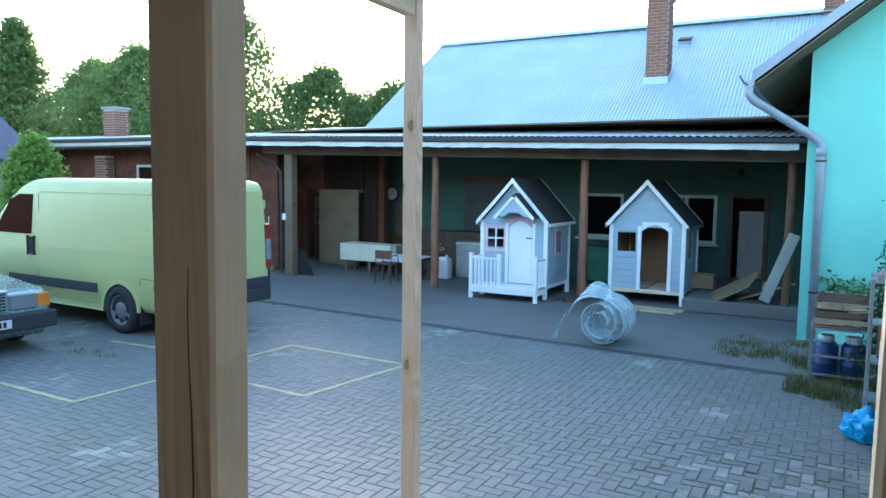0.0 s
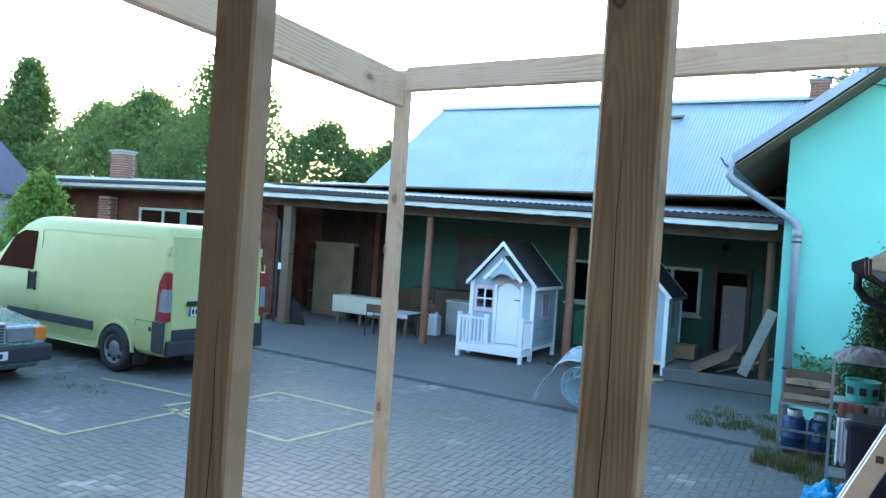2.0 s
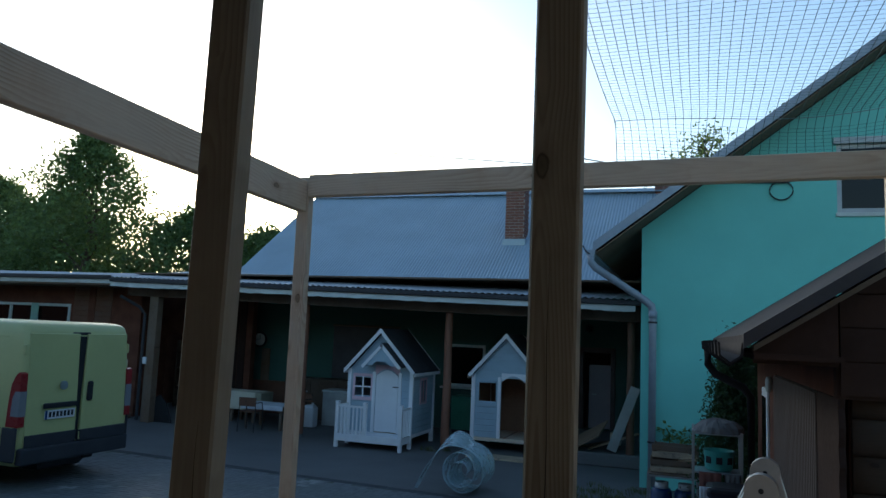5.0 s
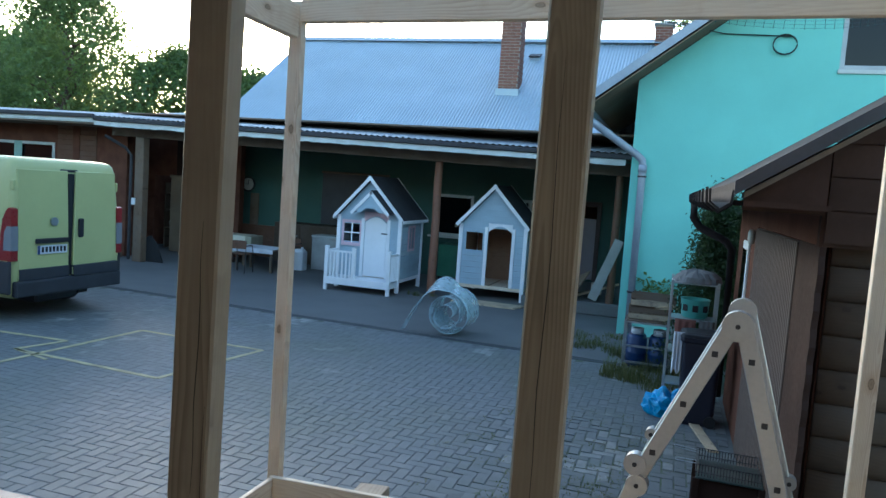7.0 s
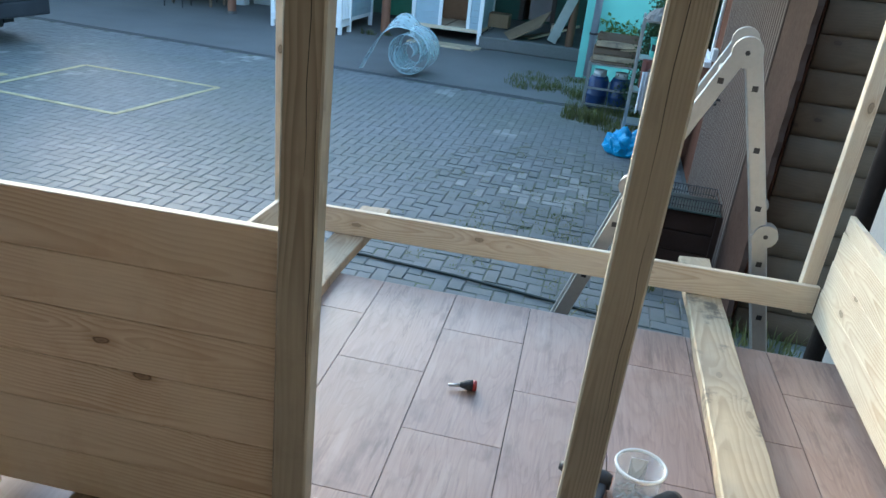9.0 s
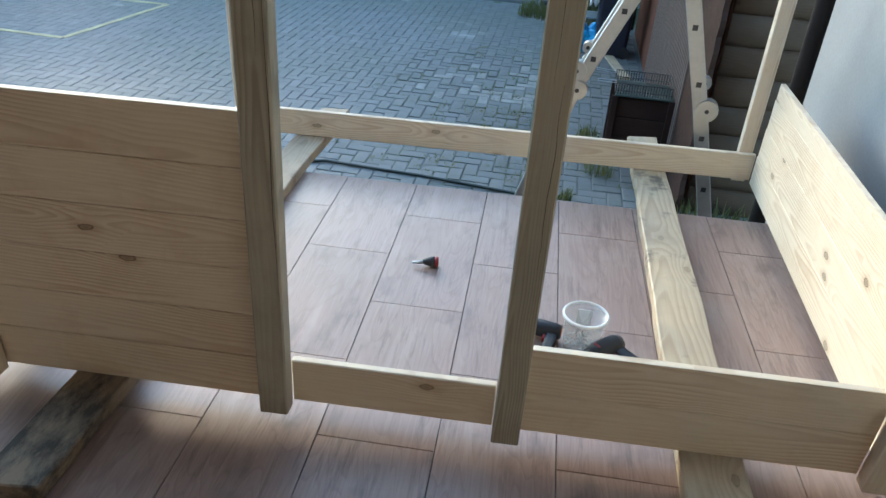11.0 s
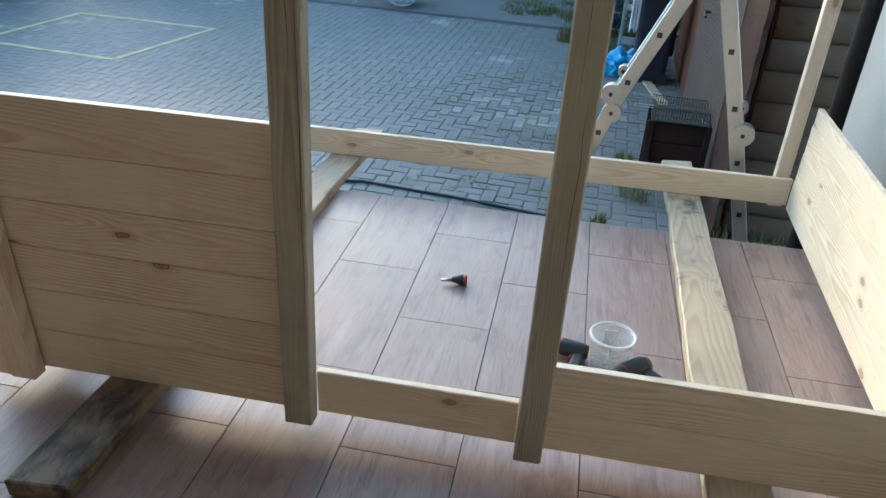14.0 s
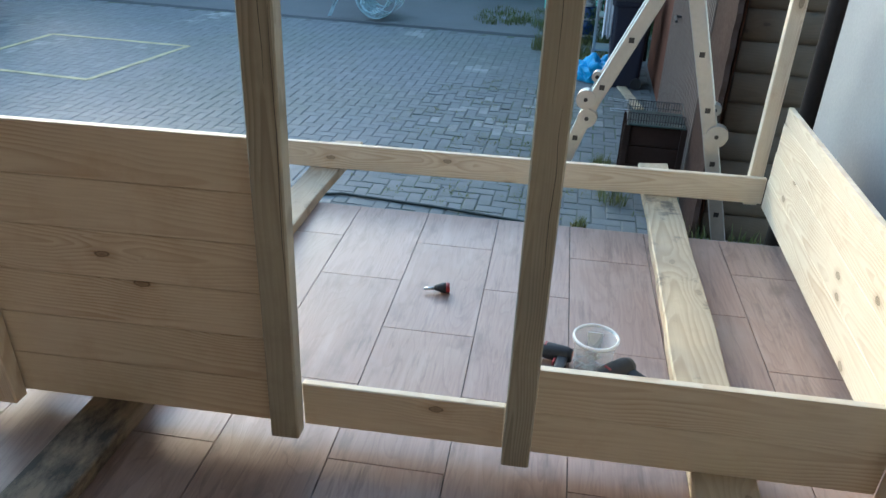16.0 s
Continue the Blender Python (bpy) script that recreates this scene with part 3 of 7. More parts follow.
def porch_post(x, y, r, material, label):
    t = thing("porch_post", pose(x, y, 0), label, "post", "porch posts")
    h = eave_z(x) - 0.34
    bm = lathe([(r * (1.12 - 0.012 * k), h * k / 12) for k in range(13)], 14)
    for v in bm.verts:
        v.co.x += 0.004 * math.sin(v.co.z * 4 + x)
        v.co.y += 0.004 * math.cos(v.co.z * 3 + x)
    part("shaft", bm, material, t, smooth=True)
    part("foot", lathe([(0, 0), (r * 1.3, 0), (r * 1.25, 0.04), (r * 1.1, 0.05)], 12), concrete, t)
    return t


red_post = wood("red_post_wood", (0.24, 0.095, 0.05), (0.12, 0.045, 0.028), 2, weather=0.15)
porch_post(-3.93, 13.55, 0.08, red_post, "reddish-brown round timber porch post")
porch_post(-7.2, 13.5, 0.078, red_post, "reddish-brown round timber porch post")
porch_post(-0.32, 13.5, 0.07, stain_wood[2], "thin reddish-brown porch post beside the turquoise house")


def square_post():
    t = thing("porch_post", pose(-11.1, 13.4, 0), "dark square timber porch post with a small white switch box", "post", "porch posts")
    part("shaft", box(-0.12, -0.1, 0, 0.12, 0.1, eave_z(-11) - 0.34, 0.012), old_wood[2], t)
    part("switch_box", box(-0.16, -0.14, 1.32, -0.06, -0.1, 1.48, 0.008), white_plastic, t, "small white switch box")
    part("drainpipe", tube([(-0.62, -0.5, 2.86), (-0.3, -0.2, 2.62), (-0.19, -0.13, 2.45), (-0.19, -0.13, 0.05)], 0.035), dark_sheet, t)


square_post()

# raised concrete step by the house door
step = structure("step", box(-2.0, 13.35, 0.0, -0.06, BACK, 0.24, 0.02), concrete, "raised concrete landing under the porch", "step")


# openings in the porch's back wall
def window(name, x0, x1, z0, z1, y, frame_mat, label, mull=(), depth=0.09, sill=True):
    t = thing(name, pose(0, 0, 0), label, "window", kind="structure")
    w = 0.07
    part("window_frame", box(x0, y, z0, x0 + w, y + depth, z1, 0.006), frame_mat, t)
    part("window_frame", box(x1 - w, y, z0, x1, y + depth, z1, 0.006), frame_mat, t)
    part("window_frame", box(x0 + w, y, z1 - w, x1 - w, y + depth, z1, 0.006), frame_mat, t)
    part("window_frame", box(x0 + w, y, z0, x1 - w, y + depth, z0 + w, 0.006), frame_mat, t)
    for m in mull:
        part("mullion", box(m - 0.04, y, z0 + w, m + 0.04, y + depth, z1 - w, 0.006), frame_mat, t)
    edges = [x0 + w, *[k for m in mull for k in (m - 0.04, m + 0.04)], x1 - w]
    for a, b in zip(edges[::2], edges[1::2]):
        part("pane", box(a, y + 0.035, z0 + w, b, y + 0.045, z1 - w), pane_glass, t)
    if sill:
        part("window_sill", box(x0 - 0.06, y - 0.1, z0 - 0.05, x1 + 0.06, y + 0.02, z0, 0.008), frame_mat, t)
    return t


pale_frame = plain("pale_window_frame", (0.55, 0.58, 0.55), 0.6, var=0.1)
window("window_1", -5.05, -4.0, 1.02, 2.05, BACK - 0.02, pale_frame, "pale wooden window with one dark pane under the porch")
window("window_2", -3.25, -1.95, 0.98, 2.05, BACK - 0.02, pale_frame, "pale double window with dark panes under the porch", (-2.6,))
door = thing("door_1", pose(0, 0, 0), "dark doorway with a grey-pink door leaf standing ajar", "door", kind="structure")
dark_frame = plain("dark_door_frame", (0.07, 0.045, 0.04), 0.6)
leaf_grey = plain("grey_pink_door", (0.34, 0.29, 0.30), 0.6, var=0.1)
part("frame", box(-1.72, BACK - 0.05, 0.26, -1.62, BACK + 0.2, 2.12, 0.006), dark_frame, door)
part("frame", box(-1.0, BACK - 0.05, 0.26, -0.9, BACK + 0.2, 2.12, 0.006), dark_frame, door)
part("frame", box(-1.62, BACK - 0.05, 2.0, -1.0, BACK + 0.2, 2.12, 0.006), dark_frame, door)
dl = part("leaf", box(-1.5, BACK + 0.06, 0.28, -1.0, BACK + 0.1, 1.72, 0.006), leaf_grey, door, "grey-pink door leaf")
part("handle", tube([(-1.42, BACK + 0.06, 1.05), (-1.42, BACK + 0.0, 1.05), (-1.32, BACK + 0.0, 1.05)], 0.01), galvanised, dl)
structure("wall_room", box(-5.4, BACK + 1.6, 0.0, 0.2, BACK + 1.7, 3.3), old_wood[0], "dark inner wall seen through the doorway", "wall")

# left part of the porch: brown boarding, sheet door and niche
structure("wall_porch_side", wall_with_holes(-13.4, -10.1, 0.0, 3.3, 15.9, 16.1, [(-12.75, -12.1, 0.0, 2.0)]), brown_wall_mat, "dark red-brown boarded wall at the end of the porch", "wall")
structure("wall_porch_return", box(-13.6, 13.9, 0.0, -13.4, 17.5, 3.3), brown_wall_mat, "dark boarded return wall of the porch", "wall")
for i in range(8):
    structure("trim", box(-12.05 + i * 0.225, 15.87, 0.0, -11.85 + i * 0.225, 15.9, 3.2, 0.004), red_board, "dark brown wall board", "board")
structure("wall_niche", box(-14.0, 17.4, 0.0, -10.6, 17.5, 3.4), old_wood[0], "dark back of the porch niche", "wall")

# left wing
LW = 13.95
structure("wall_left", wall_with_holes(-30.0, -12.0, 0.0, 3.3, LW, LW + 0.25, [(-17.2, -14.2, 1.55, 2.65)]), brown_wall_mat, "red-brown wall of the long low wing", "wall")
for k in range(15):
    structure("trim", box(-14.1, LW - 0.03, 1.2 + k * 0.13, -12.9, LW - 0.002, 1.32 + k * 0.13, 0.006), stain_wood[0], "horizontal brown cladding board", "board")
teal_frame = plain("teal_window_frame", (0.25, 0.42, 0.36), 0.6, var=0.15)
window("window_3", -17.2, -14.2, 1.55, 2.65, LW - 0.03, pale_frame, "long window with pale and green frames in the low wing", (-16.2, -15.35))
part("mullion", box(-15.47, LW - 0.05, 1.55, -15.23, LW - 0.02, 2.65, 0.005), teal_frame, bpy.data.objects["window_3"], "green-painted mullion")
wing = thing("wing_roof", pose(0, 0, 0), "low corrugated metal roof of the long wing", "roof", kind="structure")
zl = eave_z(-12.0) + 0.06
part("sheet", corrugated((-30.0, EAVE_Y, zl + 0.1), (18.1, 0, -0.1), (0, 2.7, 0.26), 0.13, 0.03), porch_sheet, wing)
part("gutter", box(-30, EAVE_Y - 0.1, zl - 0.06, -11.9, EAVE_Y - 0.02, zl + 0.03, 0.012), dark_sheet, wing)
part("fascia", box(-30, EAVE_Y - 0.02, zl - 0.16, -11.9, EAVE_Y + 0.02, zl - 0.02, 0.004), tin_white, wing)
part("soffit", box(-30, EAVE_Y + 0.02, zl - 0.2, -11.9, LW, zl - 0.16), old_wood[0], wing)

# turquoise house
GX, GY = -0.04, 11.8
SLOPE = 0.752


def green_top(x):
    return 4.19 + (x - GX) * SLOPE


house = thing("turquoise_house", pose(0, 0, 0), "turquoise rendered house with a gable roof", "house")
PEAK = 5.6
hole = (2.87, 3.95, 4.42, 5.5)
g = bmesh.new()
for a, b in ((GX, hole[0]), (hole[1], PEAK)):
    join(g, prism([(a, 0), (b, 0), (b, green_top(b)), (a, green_top(a))], GY, GY + 0.3))
join(g, prism([(hole[0], 0), (hole[1], 0), (hole[1], hole[2]), (hole[0], hole[2])], GY, GY + 0.3))
join(g, prism([(hole[0], hole[3]), (hole[1], hole[3]), (hole[1], green_top(hole[1])), (hole[0], green_top(hole[0]))], GY, GY + 0.3))
join(g, prism([(PEAK, 0), (11.2, 0), (11.2, green_top(GX)), (PEAK, green_top(PEAK))], GY, GY + 0.3))
bmesh.ops.remove_doubles(g, verts=g.verts[:], dist=1e-4)
part("wall", g, turquoise, house)
part("wall", box(GX, GY + 0.3, 0, GX + 0.3, 24.0, 4.19), turquoise, house)
RL, RR = GX - 0.72, 12.0


def roof_slab(x0, z0, x1, z1, y0, y1, t):
    return prism([(x0, z0), (x1, z1), (x1, z1 + t), (x0, z0 + t)], y0, y1)


zt = green_top(RL) + 0.07
rs = part("roof", roof_slab(RL, zt, PEAK, green_top(PEAK) + 0.07, 11.15, 24.0, 0.05), brown_tin, house, "dark sheet roof with a wide overhang")
part("verge", roof_slab(RL, zt + 0.0, PEAK, green_top(PEAK) + 0.07, 11.12, 11.15, 0.16), gutter_grey, rs, "grey verge flashing")
part("soffit", roof_slab(RL + 0.04, zt - 0.03, PEAK, green_top(PEAK) + 0.04, 11.15, GY, 0.025), old_wood[1], rs, "dark boarded overhang")
part("soffit", roof_slab(RL + 0.04, zt - 0.03, GX, green_top(GX) + 0.04, GY, 24.0, 0.025), old_wood[1], rs)
part("roof", roof_slab(PEAK, green_top(PEAK) + 0.07, RR, green_top(PEAK) + 0.07 - (RR - PEAK) * SLOPE, 11.15, 24.0, 0.05), brown_tin, house)
gt = part("gutter", prism([(RL - 0.11, zt + 0.03), (RL - 0.10, zt - 0.05), (RL - 0.04, zt - 0.08), (RL + 0.03, zt - 0.05), (RL + 0.04, zt + 0.03)], 11.1, 24.0), gutter_grey, house, "grey eave gutter")
part("bracket", tube([(RL - 0.16, 11.1, zt + 0.10), (RL - 0.10, 11.1, zt - 0.0), (RL - 0.04, 11.1, zt - 0.04)], 0.012), steel_dark, gt)
pp = part("downpipe", tube([(RL - 0.03, 11.16, zt - 0.06), (RL - 0.03, 11.17, zt - 0.16), (RL + 0.03, 11.2, zt - 0.24), (GX + 0.08, 11.66, 2.98), (GX + 0.17, 11.70, 2.90), (GX + 0.19, 11.71, 2.78), (GX + 0.19, 11.71, 0.05)], 0.062, 14), gutter_grey, house, "grey-lilac plastic downpipe", smooth=True)
for z in (2.62, 0.72):
    part("clip", cyl((GX + 0.19, 11.71, z), (GX + 0.19, 11.71, z + 0.03), 0.072), steel_dark, pp)
part("collar", cyl((GX + 0.19, 11.71, 2.7), (GX + 0.19, 11.71, 2.82), 0.068), gutter_grey, pp, smooth=True)
w = part("window", box(hole[0] - 0.02, GY - 0.03, hole[2] - 0.06, hole[1] + 0.02, GY - 0.0, hole[2], 0.004), pale_frame, house, "upper window with a grey frame")
wf = plain("window_frame_grey", (0.45, 0.46, 0.47), 0.5)
part("frame", box(hole[0], GY + 0.02, hole[2], hole[0] + 0.07, GY + 0.1, hole[3], 0.005), wf, w)
part("frame", box(hole[1] - 0.07, GY + 0.02, hole[2], hole[1], GY + 0.1, hole[3], 0.005), wf, w)
part("frame", box(hole[0] + 0.07, GY + 0.02, hole[3] - 0.07, hole[1] - 0.07, GY + 0.1, hole[3], 0.005), wf, w)
part("frame", box(hole[0] + 0.07, GY + 0.02, hole[2], hole[1] - 0.07, GY + 0.1, hole[2] + 0.07, 0.005), wf, w)
part("pane", box(hole[0] + 0.07, GY + 0.05, hole[2] + 0.07, hole[1] - 0.07, GY + 0.06, hole[3] - 0.07), pane_glass, w)
part("shutter_box", box(hole[0] - 0.04, GY - 0.06, hole[3], hole[1] + 0.04, GY, hole[3] + 0.1, 0.005), wf, w)

# dark wire with a coil on the turquoise gable
cab = thing("overhead_cable", pose(0, 0, 0), "black overhead cable with a small coil on the gable", "cable")
coil = [(2.08 + 0.17 * math.cos(a), GY - 0.03 - 0.002 * a, 4.78 + 0.15 * math.sin(a)) for a in [0.6 + 0.35 * k for k in range(30)]]
part("coil", tube(coil, 0.012, 6), cable_mat, cab)
part("wire", tube([(2.2, GY - 0.04, 4.9), (1.2, GY - 0.02, 4.94), (0.4, GY - 0.4, 5.02), (-1.2, 10.6, 5.2)], 0.01, 6), cable_mat, cab)
far_wire = thing("power_line", pose(0, 0, 0), "thin power line over the roofs", "cable")
part("wire", tube([(-40, 19, 12.6), (-22.83, 19, 9.72), (-16.72, 19, 8.8), (-11.45, 19, 8.02), (-6.33, 19, 7.41), (-2.9, 19, 7.04), (1.0, 19, 6.7)], 0.014, 5), cable_mat, far_wire)

# brown log hut beside the yard
HX = 1.44
gable_brown = plain("brown_gable_boards", (0.055, 0.03, 0.022), 0.75, var=0.25)
hut = thing("log_hut", pose(0, 0, 0), "dark brown log hut with tin roof and ribbed metal gate", "hut")
gable_brown.node_tree.nodes["Principled BSDF"].inputs["Specular IOR Level"].default_value = 0.08
part("wall", box(HX, 6.5, 0, HX + 0.2, 8.3, 2.62), brown_wall_mat, hut, "red-brown side wall")
part("wall", box(HX, 3.57, 2.1, HX + 0.2, 6.5, 2.62), brown_wall_mat, hut)
part("wall", box(HX + 0.05, 3.6, 0, HX + 0.2, 4.12, 2.1), brown_wall_mat, hut)
part("wall", box(HX + 0.2, 8.1, 0, 5.0, 8.3, 2.4), brown_wall_mat, hut)
# scribed red board against the logs
edge = [(3.74 + 0.011 * math.sin(k * 2 * math.pi / 3.8 + 0.3 * math.sin(k)), 2.1 * k / 44) for k in range(45)]
part("corner_board", prism([(4.16, 0.0), *[(a - 0.24, z) for a, z in edge], (4.16, 2.1)], HX - 0.012, HX + 0.02, 0), red_board, hut, "red-brown corner board cut to the logs")
gate = part("gate", box(HX, 4.162, 0.03, HX + 0.02, 6.48, 2.09), plain("gate_sheet", (0.125, 0.092, 0.079), 0.6, 0.0, var=0.12), hut, "ribbed brown-grey metal gate")
rib = None
for k in range(33):
    if rib is None:
        rib = part("rib", box(HX - 0.02, 0, 0.035, HX - 0.0005, 0.042, 2.088, 0.005), gate.data.materials[0], gate)
        rib.location.y = 4.18
    else:
        link("rib", rib.data, gate).location.y = 4.18 + k * 0.07
gate.data.materials[0].node_tree.nodes["Principled BSDF"].inputs["Specular IOR Level"].default_value = 0.15
part("handle", tube([(HX - 0.02, 5.75, 1.02), (HX - 0.07, 5.75, 1.02), (HX - 0.07, 5.62, 1.0)], 0.012), steel_dark, gate)
for k in range(14):
    z = 0.09 + k * 0.182
    bm = cyl((HX + 0.06, 0, 0), (5.0, 0, 0), 0.094, 0.094, 18)
    for v in bm.verts:
        v.co.y = 3.58 + v.co.y * 0.42
        v.co.z += z
    part("log", bm, log_wood, hut, smooth=True)
part("gable", prism([(HX - 0.02, 2.1), (5.0, 2.1), (5.0, 4.95), (HX - 0.02, 2.6)], 3.496, 3.56), gable_brown, hut, "brown boarded gable")
for k in range(12):
    z = 2.12 + k * 0.17
    xa, xb = (max(HX, 0.99 + (q - 2.33) / 0.66) for q in (z, z + 0.163))
    part("gable_board", prism([(xa, z), (5.0, z), (5.0, z + 0.163), (xb, z + 0.163)], 3.478, 3.495), gable_brown, hut)
EX0, EZ = 0.98, 2.36
hr = part("roof", roof_slab(EX0, EZ, 5.2, EZ + 4.22 * 0.66, 3.36, 8.5, 0.04), brown_tin, hut, "brown sheet-metal roof")
part("verge", roof_slab(EX0, EZ - 0.03, 5.2, EZ - 0.03 + 4.22 * 0.66, 3.33, 3.36, 0.075), plain("verge_tin", (0.05, 0.043, 0.045), 0.55), hr, "thin grey-brown verge flashing")
part("eave_end", prism([(EX0 + 0.05, 2.26), (HX - 0.022, 2.26), (HX - 0.022, 2.60), (EX0 + 0.05, 2.345)], 3.40, 3.42), gable_brown, hr, "brown board closing the eave")
part("soffit", roof_slab(EX0 + 0.05, EZ - 0.04, 5.2, EZ - 0.04 + 4.15 * 0.66, 3.36, 3.5, 0.03), old_wood[1], hr)
part("soffit", box(EX0 + 0.05, 3.37, 2.28, HX - 0.002, 8.5, 2.31), gable_brown, hr, "boarded eave")
hg = part("gutter", prism([(EX0 - 0.12, EZ), (EX0 - 0.115, EZ - 0.07), (EX0 - 0.06, EZ - 0.115), (EX0 + 0.0, EZ - 0.07), (EX0 + 0.01, EZ), (EX0 - 0.005, EZ), (EX0 - 0.012, EZ - 0.065), (EX0 - 0.06, EZ - 0.10), (EX0 - 0.105, EZ - 0.065), (EX0 - 0.108, EZ)], 3.38, 8.45), brown_tin, hut, "brown half-round gutter")
for k in range(9):
    y = 3.5 + k * 0.6
    part("bracket", tube([(EX0 - 0.125, y, EZ + 0.01), (EX0 - 0.12, y, EZ - 0.075), (EX0 - 0.06, y, EZ - 0.122), (EX0 + 0.005, y, EZ - 0.075)], 0.009, 6), brown_tin, hg)
part("downpipe", tube([(EX0 - 0.06, 8.3, EZ - 0.1), (EX0 - 0.06, 8.3, EZ - 0.25), (EX0 + 0.02, 8.3, EZ - 0.36), (HX - 0.14, 8.3, EZ - 0.5), (HX - 0.07, 8.3, EZ - 0.6), (HX - 0.07, 8.3, 0.05)], 0.045, 12), brown_tin, hut, smooth=True)
hw = part("window", box(HX - 0.025, 7.0, 1.16, HX - 0.0, 7.5, 1.93, 0.005), white_paint, hut, "small white-framed window")
part("pane", box(HX - 0.031, 7.07, 1.24, HX - 0.025, 7.43, 1.85), pane_glass, hw)
part("sill", box(HX - 0.07, 6.96, 1.1, HX, 7.54, 1.155, 0.006), white_paint, hw)
part("lamp", lathe([(0.0, 0.0), (0.022, 0.01), (0.03, 0.05), (0.03, 0.11), (0.022, 0.14), (0.0, 0.145)], 14, centre=(HX - 0.032, 6.72, 1.92)), pale_frame, hut, "round pale wall lamp", smooth=True)
part("socket", box(HX - 0.05, 6.66, 1.2, HX, 6.76, 1.32, 0.008), white_plastic, hut, "white socket box")


# ---- half-built timber playhouse on the terrace ----
def skew(bm, lean=0.0):
    """Sets a piece of the frame into its slightly out-of-square plan; lean: drift in x over the height."""
    for v in bm.verts:
        v.co.x += lean * (v.co.z - 0.84) / 2.0
        v.co.y += 0.042 * (v.co.x + 0.85) + 0.027
        if v.co.y < 1.0:
            v.co.y -= 0.018 * max(0.0, v.co.z - 0.84)
    return bm


frame_house = thing("unfinished_playhouse", pose(0, 0, 0), "half-built pine playhouse frame with open posts and low board walls", "playhouse")


def fpart(name, x0, y0, z0, x1, y1, z1, material, label="", lean=0.0, bevel=0.003):
    return part(name, skew(box(x0, y0, z0, x1, y1, z1, bevel), lean), material, frame_house, label)


WB, BH = 0.845, 0.129
fpart("post", -0.852, 0.296, 0.832, -0.782, 0.341, 3.0, pine[2], "pale corner post")
fpart("post", -0.082, 0.298, 0.832, -0.010, 0.343, 3.0, post_wood[2], "weathered brown post with a long crack", 0.048, 0.004)
fpart("post", 0.502, 0.298, 0.832, 0.570, 0.343, 3.0, post_wood[2], "weathered brown post with a long crack", 0.012, 0.004)
fpart("post", 1.382, 0.298, 0.832, 1.448, 0.343, 3.0, pine[2])
fpart("post", -0.892, 2.075, 0.832, -0.8375, 2.12, 2.995, pine[2])
fpart("post", 1.3735, 2.075, 0.832, 1.432, 2.12, 3.04, pine[2])
fpart("corner_board", -0.895, 0.2985, 0.836, -0.8525, 0.341, 1.61, pine[2])
for k in range(6):
    fpart("wall_board", -0.850, 0.345, WB + k * BH + 0.0004, -0.076 + 0.003 * k, 0.365, WB + (k + 1) * BH - 0.0004, pine[0], bevel=0.0018)
fpart("wall_board", -0.010, 0.345, WB, 0.500, 0.367, WB + 0.132, pine[0])
for k in range(2):
    fpart("wall_board", 0.570, 0.345, WB + k * BH + 0.0003, 1.382, 0.365, WB + (k + 1) * BH - 0.0003, pine[0], bevel=0.0012)
fpart("bottom_rail", -0.868, 2.048, WB + 0.006, 1.442, 2.072, WB + 0.126, pine[0], "pine rail with dark knots")
fpart("bottom_rail", -0.868, 0.368, WB + 0.006, -0.846, 2.046, WB + 0.122, pine[1])
for k, (lo, hi) in enumerate(((0, 1), (1, 2), (2, 3), (3, 3.55))):
    fpart("wall_board", 1.440, 0.368, WB + lo * BH + 0.0003, 1.460, 2.03 - 0.01 * k, WB + hi * BH - 0.0003, pine[1], bevel=0.0012)
back_rail = fpart("top_rail", -0.836, 2.062, 2.908, 1.372, 2.106, 3.003, pine[0])
for v in back_rail.data.vertices:
    v.co.z += 0.020 * (v.co.x + 0.83)
side_rail = fpart("top_rail", -0.880, 0.300, 2.842, -0.838, 2.060, 2.977, pine[1])
for v in side_rail.data.vertices:
    v.co.z += 0.016 * (2.0 - v.co.y)
fpart("top_rail", 1.388, 0.364, 2.91, 1.432, 2.073, 3.04, pine[1])


# long drying cracks of the two weathered posts
def crack(x, y, z0, z1, lean):
    bm = bmesh.new()
    random.seed(int(x * 100) + 7)
    n = 14
    left, right = [], []
    for i in range(n + 1):
        z = z0 + (z1 - z0) * i / n
        c = x + 0.0015 * math.sin(i * 0.9) + random.uniform(-0.0008, 0.0008)
        w = 0.0006 * math.sin(math.pi * i / n) + 0.0001
        left.append(bm.verts.new((c - w, y, z)))
        right.append(bm.verts.new((c + w, y, z)))
    for i in range(n):
        bm.faces.new((left[i], right[i], right[i + 1], left[i + 1]))
    g = bmesh.ops.extrude_face_region(bm, geom=bm.faces[:])
    for v in g["geom"]:
        if isinstance(v, bmesh.types.BMVert):
            v.co.y += 0.0012
    return part("crack", skew(bm, lean), steel_dark, frame_house, "thin dark drying crack")


crack(-0.036, 0.2973, 1.75, 2.2, 0.048)
crack(-0.018, 0.2973, 1.2, 1.9, 0.048)
crack(0.532, 0.2973, 1.75, 2.465, 0.012)
crack(0.552, 0.2973, 1.35, 1.75, 0.012)


